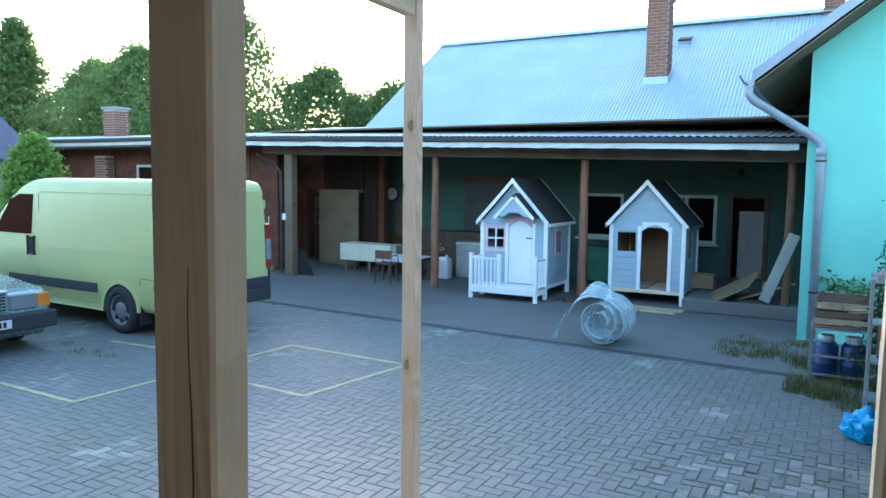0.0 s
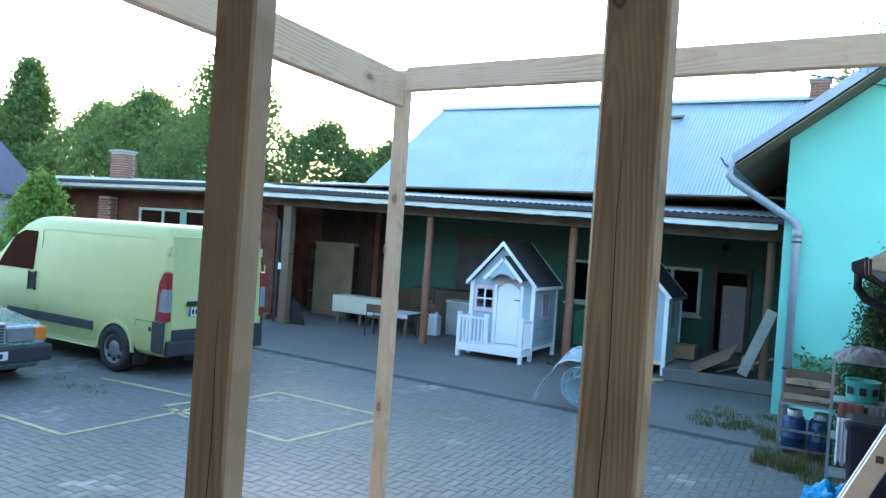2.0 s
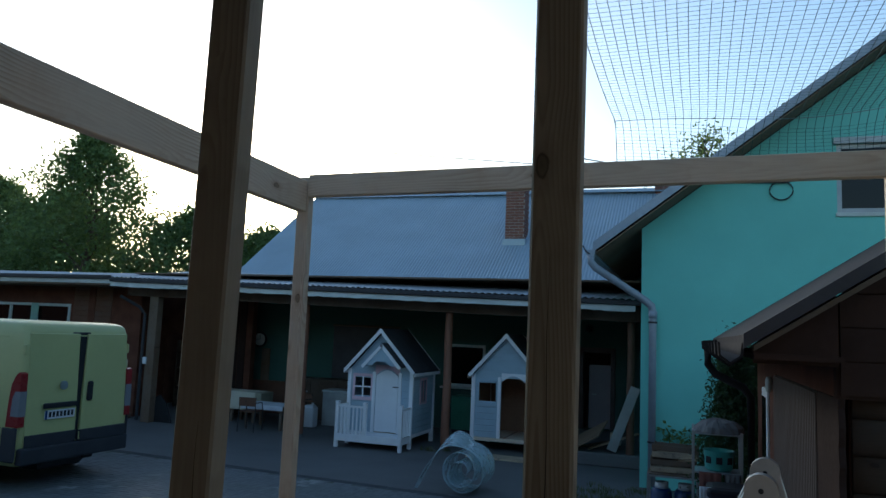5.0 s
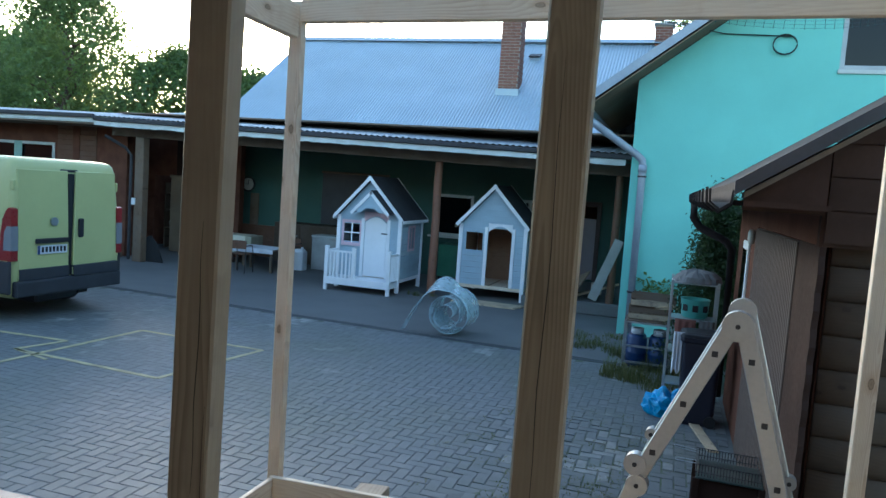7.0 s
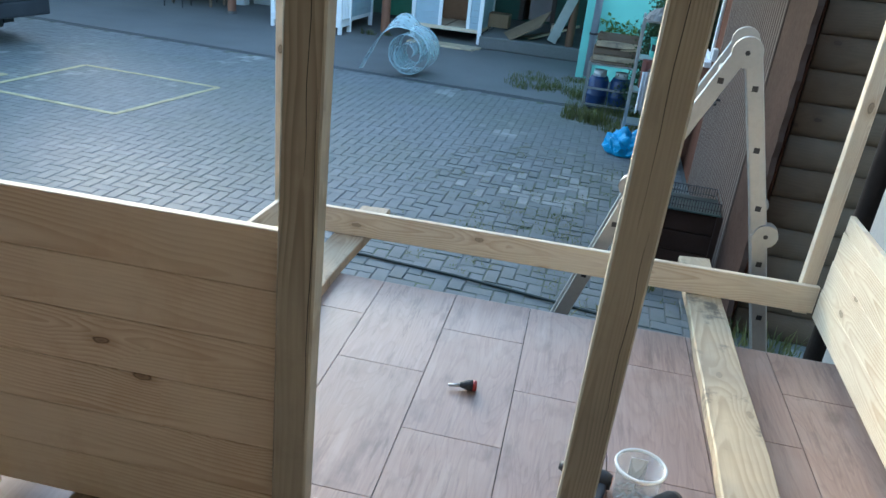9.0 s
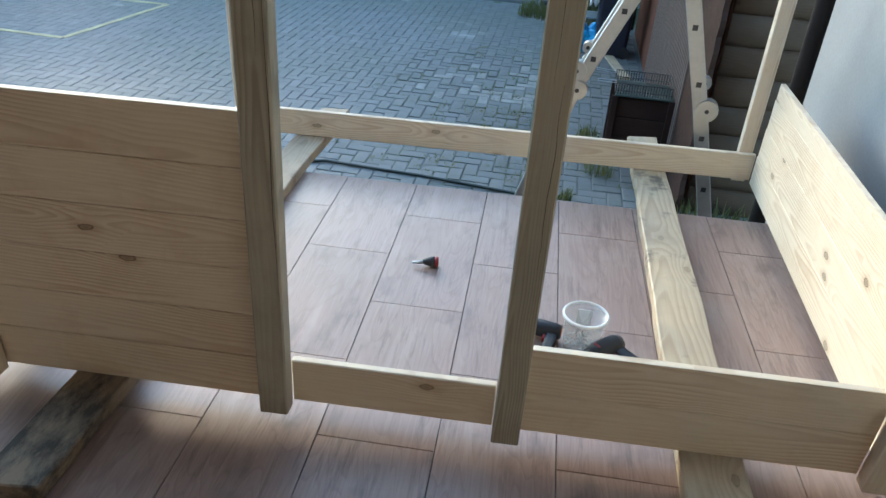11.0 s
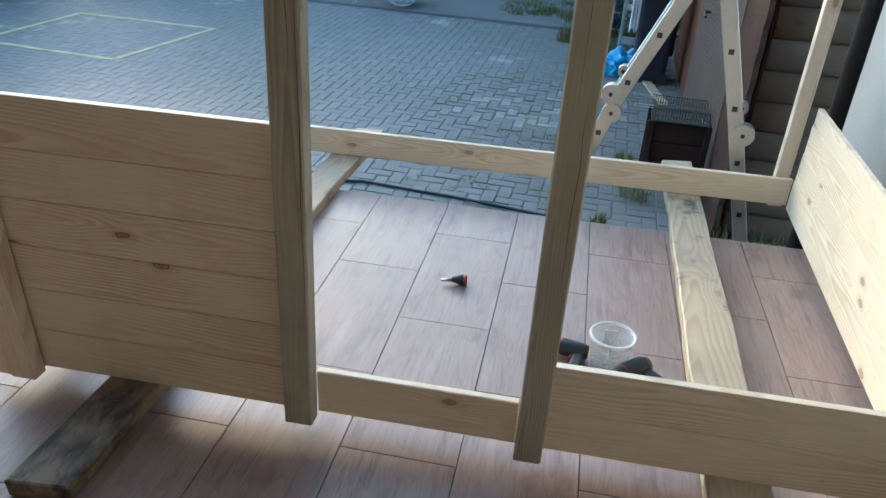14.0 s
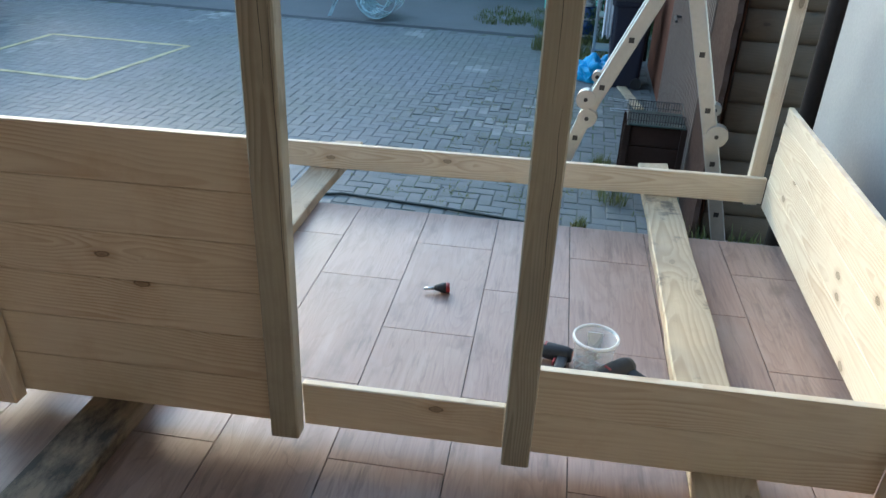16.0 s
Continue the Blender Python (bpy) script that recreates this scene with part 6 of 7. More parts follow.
bs = thing("board_stack", pose(-1.15, 13.55, 0.20), "brown sheet and boards slumped over the step", "boards")
part("sheet", box(-0.75, -0.35, 0.0, 0.4, 0.5, 0.025, 0.004, m=pose(0.0, 0.1, 0.24, 16, -30, -14)), tan_board, bs, "brown hardboard sheet")
part("board", box(-0.6, -0.1, 0.0, 0.6, 0.08, 0.03, 0.003, m=pose(0.3, 0.45, 0.14, 0, -16, -10)), old_wood[0], bs)
part("board", box(-0.5, -0.06, 0.0, 0.5, 0.06, 0.03, 0.003, m=pose(0.5, 0.25, 0.2, 0, -20, 8)), plank_wood[0], bs)
part("block", box(-0.1, -0.1, 0, 0.1, 0.1, 0.22, 0.005, m=pose(0.5, 0.7, 0.1)), pine[2], bs)
cb = thing("cardboard_box", pose(-1.95, 14.9, 0.26), "closed brown cardboard box on the landing", "box")
part("body", box(-0.28, -0.2, 0, 0.28, 0.2, 0.26, 0.006), plain("cardboard", (0.30, 0.19, 0.11), 0.85, var=0.1), cb)
part("flap", box(-0.28, -0.2, 0.262, 0.28, -0.005, 0.268), plain("cardboard_flap", (0.33, 0.21, 0.12), 0.85, var=0.1), cb)
part("flap", box(-0.28, 0.005, 0.262, 0.28, 0.2, 0.268), plain("cardboard_flap_2", (0.33, 0.21, 0.12), 0.85, var=0.1), cb)

sd = thing("sheet_door", pose(0, 0, 0), "large tan chipboard sliding door standing against the wall", "door")
part("panel", box(-12.02, 15.62, 0.02, -10.72, 15.66, 2.02, 0.006), tan_board, sd)
part("rail", box(-12.1, 15.665, 1.96, -10.6, 15.70, 2.04), old_wood[0], sd)
chest = thing("cream_chest", pose(-9.62, 14.9, 0), "long cream freezer chest on trestles", "chest")
part("body", box(-0.95, -0.28, 0.30, 0.55, 0.28, 0.72, 0.012), cream_board, chest)
part("end", box(0.55, -0.27, 0.31, 0.72, 0.27, 0.715, 0.01), plain("olive_end", (0.30, 0.29, 0.21), 0.7), chest, "olive end panel")
for x in (-0.8, -0.1, 0.5):
    for s in (-1, 1):
        part("leg", box(x - 0.03, s * 0.2 - 0.03, 0, x + 0.03, s * 0.2 + 0.03, 0.3), old_wood[2], chest)
table = thing("garden_table", pose(-8.35, 14.2, 0), "small table with a white cloth under the porch", "table")
part("tabletop", box(-0.5, -0.35, 0.50, 0.5, 0.35, 0.53, 0.006), old_wood[0], table)
for x in (-0.44, 0.44):
    for y in (-0.29, 0.29):
        part("leg", box(x - 0.025, y - 0.025, 0, x + 0.025, y + 0.025, 0.5, 0.003), old_wood[2], table)
tc = thing("tablecloth", pose(-8.35, 14.2, 0.532), "white cloth spread over the small table", "cloth")
part("fabric", box(-0.53, -0.38, 0, 0.53, 0.38, 0.012, 0.005), pale_cloth, tc)
part("fold", box(-0.535, -0.395, -0.09, 0.535, -0.382, 0.01, 0.004), pale_cloth, tc)


def chair(m, label):
    t = thing("garden_chair", m, label, "chair", "chairs at the table")
    part("seat", box(-0.2, -0.2, 0.42, 0.2, 0.2, 0.45, 0.01), stain_wood[0], t)
    part("backrest", box(-0.2, -0.215, 0.55, 0.2, -0.19, 0.74, 0.01), stain_wood[0], t)
    for x in (-0.19, 0.19):
        part("leg", tube([(x, -0.2, 0.74), (x, -0.2, 0.42), (x, -0.23, 0.0)], 0.014, 8), steel_dark, t)
        part("leg", tube([(x, 0.19, 0.42), (x, 0.21, 0.0)], 0.014, 8), steel_dark, t)
        part("armrest", tube([(x, -0.2, 0.62), (x, 0.12, 0.62), (x, 0.19, 0.43)], 0.012, 8), steel_dark, t)


chair(pose(-8.45, 13.55, 0, 0, 0, 8), "dark steel chair with a brown seat at the table")
chair(pose(-8.0, 14.9, 0, 0, 0, 170), "dark steel chair with a brown seat behind the table")
can = thing("white_canister", pose(-7.75, 14.95, 0), "white plastic canister on the concrete floor", "canister")
part("body", loft([(0, 0.14, -0.14, 0.12), (0.02, 0.15, -0.15, 0.13), (0.44, 0.15, -0.15, 0.13), (0.5, 0.1, -0.1, 0.09)], 0.04), white_plastic, can)
part("cap", cyl((0.06, 0, 0.5), (0.06, 0, 0.55), 0.03), white_plastic, can)
sink = thing("old_sink_unit", pose(-7.15, 15.6, 0), "old grey enamel sink unit with a tap", "sink")
part("cabinet", box(-0.5, -0.25, 0.0, 0.5, 0.25, 0.78, 0.008), plain("grey_cabinet", (0.36, 0.38, 0.37), 0.6), sink)
part("basin", box(-0.52, -0.28, 0.78, 0.52, 0.27, 0.84, 0.02), plain("enamel", (0.5, 0.53, 0.52), 0.3), sink)
part("tap", tube([(0, 0.2, 0.84), (0, 0.2, 1.02), (0, 0.05, 1.04), (0, 0.03, 0.99)], 0.012, 8), galvanised, sink)
bucket = thing("grey_bucket", pose(-6.6, 14.9, 0), "grey metal bucket on the floor", "bucket")
part("pail", lathe([(0, 0), (0.1, 0), (0.14, 0.26), (0.145, 0.265), (0.135, 0.26), (0.095, 0.01), (0, 0.01)], 18), galvanised, bucket, smooth=True)
part("handle", tube([(0.14 * math.cos(a), 0, 0.26 + 0.1 * math.sin(a)) for a in [math.pi * k / 10 for k in range(11)]], 0.004, 6), galvanised, bucket)
clock = thing("wall_clock", pose(-10.33, BACK - 0.03, 1.93), "round white wall clock on the green wall", "clock")
part("face", cyl((0, 0.0, 0), (0, -0.02, 0), 0.17, 0.17, 28), clock_face, clock)
rim = lathe([(0.165, -0.005), (0.2, -0.005), (0.2, 0.045), (0.165, 0.03)], 28)
for v in rim.verts:
    v.co = Vector((v.co.x, -v.co.z, v.co.y))
bmesh.ops.recalc_face_normals(rim, faces=rim.faces[:])
part("rim", rim, steel_dark, clock)
part("pointer", box(-0.006, -0.026, 0.0, 0.006, -0.021, 0.12), black_plastic, clock)
part("pointer", box(-0.09, -0.026, -0.006, 0.0, -0.021, 0.006), black_plastic, clock)
broom = thing("broom", pose(-12.2, 13.8, 0), "broom with a wooden stick leaning on the wall", "broom")
part("stick", cyl((0.15, -0.12, 0.1), (-0.05, 0.1, 1.35), 0.013, 0.013, 10), pine[2], broom)
part("head", box(0.0, -0.2, 0.0, 0.34, -0.05, 0.14, 0.02), tan_board, broom)
cloth_b = thing("dark_rubber_mat", pose(-10.85, 13.55, 0), "black rubber sheet leaning at the foot of the post", "mat")
part("sheet", prism([(-0.22, 0.0), (0.3, 0.0), (0.12, 0.45), (-0.06, 0.62), (-0.2, 0.55)], -0.02, 0.02), rubber, cloth_b)
niche = thing("niche_shelf", pose(-12.4, 16.5, 0), "dark shelf with pots in the porch niche", "shelf")
for z in (0.55, 1.05, 1.5):
    part("board", box(-0.35, -0.15, z, 0.35, 0.15, z + 0.03), old_wood[0], niche)
for s in (-1, 1):
    part("side", box(s * 0.36 - 0.015, -0.15, 0, s * 0.36 + 0.015, 0.15, 1.8), old_wood[2], niche)
for k, (x, z) in enumerate(((-0.15, 0.582), (0.12, 0.582), (0.0, 1.082))):
    pot = thing("pot", pose(-12.4 + x, 16.45, z), "pale enamel pot on the niche shelf", "pot", "pots on the niche shelf")
    part("pan", lathe([(0, 0), (0.09, 0), (0.1, 0.16), (0.105, 0.165), (0.095, 0.16), (0.085, 0.01), (0, 0.01)], 16), plain("enamel_%d" % k, (0.4, 0.45, 0.4), 0.4), pot, smooth=True)

# dark dado and cupboards against the porch's back wall
structure("trim_dado", box(-10.55, BACK - 0.03, 0.0, -6.1, BACK - 0.004, 0.85, 0.004), stain_wood[0], "dark brown dado boarding on the porch wall", "dado")
cup = thing("dark_cupboard", pose(-8.0, 16.4, 0), "low dark brown cupboard against the porch wall", "cupboard")
part("body", box(-1.15, -0.3, 0, 1.15, 0.28, 1.02, 0.01), log_wood, cup)
for k in range(3):
    d = part("door", box(-1.12 + k * 0.75, -0.32, 0.1, -0.40 + k * 0.75, -0.302, 0.98, 0.004), log_wood, cup)
    part("knob", cyl((-0.48 + k * 0.75, -0.35, 0.7), (-0.48 + k * 0.75, -0.32, 0.7), 0.015), galvanised, d)
gc = thing("green_cabinet", pose(-4.1, 16.3, 0), "green painted low cabinet under the window", "cabinet")
part("body", box(-0.5, -0.3, 0.08, 0.5, 0.3, 0.85, 0.01), plain("green_cabinet_paint", (0.08, 0.30, 0.19), 0.5), gc)
part("plinth", box(-0.48, -0.27, 0.0, 0.48, 0.3, 0.08), steel_dark, gc)
part("door", box(-0.48, -0.315, 0.1, 0.48, -0.302, 0.83, 0.004), plain("green_cabinet_door", (0.07, 0.27, 0.17), 0.5), gc)
pl2 = thing("porch_lamp", pose(-1.5, BACK - 0.05, 2.55), "small dark round lamp on the green wall", "lamp")
part("globe", lathe([(0, -0.08), (0.06, -0.06), (0.09, 0), (0.06, 0.06), (0, 0.08)], 14), black_plastic, pl2, smooth=True)
pillar = structure("trim_pillar", box(-10.25, BACK - 0.05, 0.85, -10.0, BACK - 0.004, 1.7, 0.01), old_wood[2], "dark timber pillar on the porch wall", "pillar")
dw = thing("dark_blackboard", pose(-7.2, BACK - 0.03, 1.45), "dark framed board on the porch wall", "board")
part("panel", box(-0.92, -0.01, -0.42, 0.92, 0.02, 0.92, 0.004), steel_dark, dw)
part("frame", box(-0.95, -0.02, 0.92, 0.95, 0.02, 0.97, 0.004), old_wood[0], dw)

# ---- chimneys of single bricks ----
def chimney(m, w, d, h, label, cap=True, skirt=None):
    t = thing("chimney", m, label, "chimney", "brick chimneys")
    part("core", box(-w / 2 + 0.012, -d / 2 + 0.012, 0, w / 2 - 0.012, d / 2 - 0.012, h), mortar, t, "grey mortar joints")
    bl, bh = 0.24, 0.075
    rows = int(h / bh)
    me = {}

    def brick(a, b, x0, x1, y0, y1, z):
        key = (round(x1 - x0, 3), round(y1 - y0, 3))
        if key not in me:
            bm = box(-key[0] / 2, -key[1] / 2, 0, key[0] / 2, key[1] / 2, bh - 0.012, 0.004)
            mm = bpy.data.meshes.new("brick")
            bm.to_mesh(mm)
            bm.free()
            mm.materials.append(brick_red)
            me[key] = mm
        o = link("brick", me[key], t)
        o.location = ((x0 + x1) / 2, (y0 + y1) / 2, z)

    for r in range(rows):
        z = r * bh
        for y0 in (-d / 2, d / 2 - 0.05):
            x = -w / 2 - (bl / 2 if r % 2 else 0)
            while x < w / 2 - 0.01:
                a, b = max(x, -w / 2), min(x + bl - 0.012, w / 2)
                if b - a > 0.03:
                    brick(0, 0, a, b, y0, y0 + 0.05, z)
                x += bl
        for x0 in (-w / 2, w / 2 - 0.05):
            y = -d / 2 + 0.062 - (0 if r % 2 else bl / 2)
            while y < d / 2 - 0.062:
                a, b = max(y, -d / 2 + 0.062), min(y + bl - 0.012, d / 2 - 0.062)
                if b - a > 0.03:
                    brick(0, 0, x0, x0 + 0.05, a, b, z)
                y += bl
    if cap:
        part("cap", box(-w / 2 - 0.04, -d / 2 - 0.04, h, w / 2 + 0.04, d / 2 + 0.04, h + 0.07, 0.01), step_concrete, t)
    if skirt:
        part("flashing", box(-w / 2 - 0.05, -d / 2 - 0.06, skirt[0], w / 2 + 0.05, d / 2 + 0.06, skirt[1], 0.01), roof_sheet, t, "blue-grey sheet flashing")
    return t


chimney(pose(-3.58, 17.85, 4.55), 0.5, 0.55, 2.03, "tall red brick chimney on the metal roof", True, (0.0, 0.24))
chimney(pose(0.0, 20.4, 6.1), 0.45, 0.45, 0.85, "short red brick chimney near the roof ridge", True)
chimney(pose(-19.3, 14.9, 3.25), 0.55, 0.5, 1.1, "squat red brick chimney on the low wing", True)
chimney(pose(-18.35, 13.75, 0.0), 0.5, 0.3, 2.9, "brick pier against the wall of the low wing", False)
chimney(pose(5.0, 14.5, 7.6), 0.4, 0.4, 1.1, "small red brick chimney on the turquoise house", True)
ant = thing("roof_hatch", pose(-3.3, 19.35, 5.90) @ Matrix.Scale(0.7, 4), "small metal roof hatch beside the chimney", "roof hatch")
part("lid", box(-0.2, -0.2, 0.05, 0.25, 0.25, 0.1, 0.006, m=pose(0, 0, 0, 20, 0, 0)), dark_sheet, ant)
part("frame", box(-0.18, -0.18, -0.1, 0.23, 0.23, 0.05, m=pose(0, 0, 0, 30, 0, 0)), roof_sheet, ant)

# small neighbouring roof beyond the van
nb = thing("neighbour_house", pose(-4.2, 0.6, 0), "small house with a dark purple tiled hip roof", "house")
part("wall", box(-20.6, 10.6, 0, -16.4, 12.4, 2.75), grey_render, nb)
bm = bmesh.new()
v = [bm.verts.new(p) for p in ((-21, 10.3, 2.75), (-16.1, 10.3, 2.75), (-16.1, 12.6, 2.75), (-21, 12.6, 2.75), (-17.6, 11.5, 4.75), (-19.6, 11.5, 4.75))]
for f in ((0, 1, 4, 5), (1, 2, 4), (2, 3, 5, 4), (3, 0, 5), (3, 2, 1, 0)):
    bm.faces.new([v[i] for i in f])
nr = part("roof", bm, purple_tile, nb, "dark purple tiled hip roof")
for r in range(7):
    s = r / 7
    x0, x1 = -21 + 1.4 * s, -16.1 - 1.5 * s
    y, z = 10.3 + 1.2 * s, 2.75 + 2.0 * s
    part("tile_course", box(x0, y - 0.03, z + 0.0, x1, y + 0.06, z + 0.06, 0.02), purple_tile, nr)

# ---- bird net over the terrace ----
net = thing("net", pose(0, 0, 0), "wide-meshed dark net stretched overhead beyond the terrace", "net")
NX0, NX1, NY0, NY1, NZ, CELL = 0.10, 3.1, 0.4, 5.7, 4.25, 0.062


def net_point(u, v):
    x = NX0 + (NX1 - NX0) * u
    y = NY0 + (NY1 - NY0) * min(v, 1.0)
    sag = 0.10 * math.sin(math.pi * u) * (0.4 + 0.6 * v) + 0.02 * math.sin(9 * u + 3 * v)
    if v > 1.0:
        return Vector((x + 0.05 * math.sin(14 * u) * (v - 1) * 6, NY1 + 0.25 * (v - 1) * 5, NZ - sag - (v - 1) * 2.2))
    return Vector((x + 0.015 * math.sin(6 * v + 4 * u), y, NZ - sag + 0.12 * u))


def strand(bm, pts, r=0.0028):
    rows = []
    for i, p in enumerate(pts):
        d = (pts[min(i + 1, len(pts) - 1)] - pts[max(i - 1, 0)]).normalized()
        a = d.orthogonal().normalized()
        b = d.cross(a)
        rows.append([bm.verts.new(p + a * (r * math.cos(k * 2.0944)) + b * (r * math.sin(k * 2.0944))) for k in range(3)])
    for p, q in zip(rows, rows[1:]):
        for k in range(3):
            bm.faces.new((p[k], p[(k + 1) % 3], q[(k + 1) % 3], q[k]))


bm = bmesh.new()
nu, nv = int((NX1 - NX0) / CELL), int((NY1 - NY0) / CELL)
for i in range(nu + 1):
    strand(bm, [net_point(i / nu, 1.18 * k / 30) for k in range(31)], 0.0026)
for j in range(int(nv * 1.18) + 1):
    strand(bm, [net_point(k / 20, j / nv) for k in range(21)], 0.0013)
tagged(part("mesh", bm, plain("net_cord", (0.06, 0.11, 0.11), 0.8), net, "thin knotted cords"), kind="stuff")
hem = bmesh.new()
strand(hem, [net_point(k / 20, 1.0) for k in range(21)], 0.004)
strand(hem, [net_point(0, 1.18 * k / 20) for k in range(21)], 0.004)
part("hem", hem, plain("hem_cord", (0.30, 0.36, 0.38), 0.8), net, "pale hem rope")


# ---- trees, shrubs and weeds ----
def leaf_mesh(name, centres, size, seed, material, parent, label="", spread=0.5, per=1, flat=0.0):
    """Many small two-triangle leaves about the given clump centres, in one mesh."""
    rng = np.random.default_rng(seed)
    c = np.repeat(np.asarray(centres, float), per, axis=0)
    n = len(c)
    c = c + rng.normal(0, spread, (n, 3))
    a = rng.normal(0, 1, (n, 3))
    a /= np.linalg.norm(a, axis=1, keepdims=True)
    b = np.cross(a, rng.normal(0, 1, (n, 3)))
    b /= np.linalg.norm(b, axis=1, keepdims=True)
    s = size * rng.uniform(0.6, 1.4, (n, 1))
    p = np.stack([c - a * s, c + b * s * 0.45, c + a * s, c - b * s * 0.45], axis=1).reshape(-1, 3)
    me = bpy.data.meshes.new(name)
    me.vertices.add(4 * n)
    me.vertices.foreach_set("co", p.ravel())
    me.loops.add(4 * n)
    me.loops.foreach_set("vertex_index", np.arange(4 * n))
    me.polygons.add(n)
    me.polygons.foreach_set("loop_start", np.arange(0, 4 * n, 4))
    me.update(calc_edges=True)
    me.materials.append(material)
    ob = link(name, me, parent, label)
    return ob


def tree(x, y, h, w, lo, seed, material, label, shape="round", clumps=700, per=14, size=0.13, category="tree"):
    t = thing("tree", pose(x, y, 0), label, category, "trees behind the buildings")
    rng = np.random.default_rng(seed)
    trunk = bmesh.new()
    pts = [Vector((0.15 * math.sin(k * 1.1 + seed), 0.12 * math.cos(k * 0.9 + seed), h * 0.9 * k / 8)) for k in range(9)]
    for k in range(8):
        cyl(pts[k], pts[k + 1], 0.018 * h * (1 - k / 8.6), 0.018 * h * (1 - (k + 1) / 8.6), 8, trunk, caps=False)
    cs = []
    limbs = bmesh.new()
    while len(cs) < clumps:
        z = rng.uniform(lo, h)
        s = (z - lo) / (h - lo)
        if shape == "cone":
            r = w * (1 - s) ** 0.8 + 0.15
            r *= 0.88 + 0.12 * math.sin(z * 5.5 + seed)
        else:
            r = w * math.sin(math.pi * min(0.97, 0.28 + 0.72 * s)) ** 0.7
        a = rng.uniform(0, 2 * math.pi)
        r *= 0.80 + (0.26 if shape == "cone" else 0.36) * noise.noise(Vector((math.cos(a) * 2.1, math.sin(a) * 2.1, z * 0.9 + seed)))
        q = r * math.sqrt(rng.uniform(0.15, 1.0))
        cs.append((q * math.cos(a), q * math.sin(a), z))
        if len(cs) % (clumps // 28) == 0:
            base = Vector((0, 0, max(lo * 0.7, z - q * 0.6)))
            tip = Vector(cs[-1])
            mid = (base + tip) / 2 + Vector((0, 0, 0.12 * q))
            cyl(base, mid, 0.006 * h, 0.004 * h, 6, limbs, caps=False)
            cyl(mid, tip, 0.004 * h, 0.0012 * h, 6, limbs, caps=False)
    part("trunk", trunk, bark, t)
    tagged(part("limbs", limbs, bark, t), kind="stuff")
    leaf_mesh("crown", cs, size * (0.66 if h > 4 else 1.0), seed, material, t, "crown of many small leaves", (0.16 + 0.012 * h) * (1.0 if h > 4 else 0.45), int(per * (1.75 if h > 4 else 1.0)))
    return t


tree(-23.9, 24.0, 10.3, 7.8, 2.0, 1, leaf_dark, "tall broad dark-green tree behind the low wing", "cone", 1000, 16, 0.14)
tree(-19.8, 25.5, 6.9, 3.6, 2.0, 2, leaf_dark, "rounded dark-green tree behind the low wing", "round", 800, 16, 0.14)
tree(-16.3, 26.0, 6.1, 2.6, 2.0, 3, leaf_dark, "small dark-green tree beside the main roof", "round", 600, 16, 0.13)
tree(-18.4, 27.0, 6.0, 2.0, 2.0, 12, leaf_mid, "small green tree behind the low wing", "round", 260, 14, 0.13)
tree(-28.4, 27.0, 8.2, 4.2, 2.5, 4, leaf_mid, "green leafy tree behind the low wing", "round", 900, 16, 0.16)
tree(-32.0, 26.0, 8.7, 4.6, 2.5, 5, leaf_mid, "bright green leafy tree behind the low wing", "round", 1000, 16, 0.17)
tree(-36.5, 27.0, 8.5, 4.8, 2.5, 6, leaf_mid, "green leafy tree behind the low wing", "round", 900, 16, 0.18)
tree(-41.0, 25.0, 10.8, 4.0, 2.5, 7, leaf_dark, "tall dark tree far behind the van", "cone", 800, 16, 0.18)
tree(-46.5, 27.0, 9.0, 3.8, 2.5, 8, leaf_mid, "green leafy tree far behind the van", "round", 420, 14, 0.2)
tree(1.2, 25.0, 9.3, 1.7, 6.4, 9, leaf_mid, "thin-leaved treetop above the roof ridge", "round", 120, 10, 0.11)
tree(4.2, 27.0, 10.4, 2.0, 6.4, 10, leaf_mid, "thin-leaved treetop above the turquoise house", "round", 120, 10, 0.12)
tree(-14.9, 9.5, 3.05, 1.75, 0.2, 13, leaf_bright, "bright green conifer shrub behind the van", "cone", 800, 34, 0.05, "shrub")
tree(1.28, 9.4, 2.35, 0.55, 0.3, 14, leaf_conifer, "dark green thuja beside the log hut", "cone", 620, 55, 0.024, "shrub")
tree(1.65, 9.0, 2.3, 0.5, 0.3, 15, leaf_conifer, "dark green thuja behind the log hut corner", "cone", 420, 40, 0.02, "shrub")


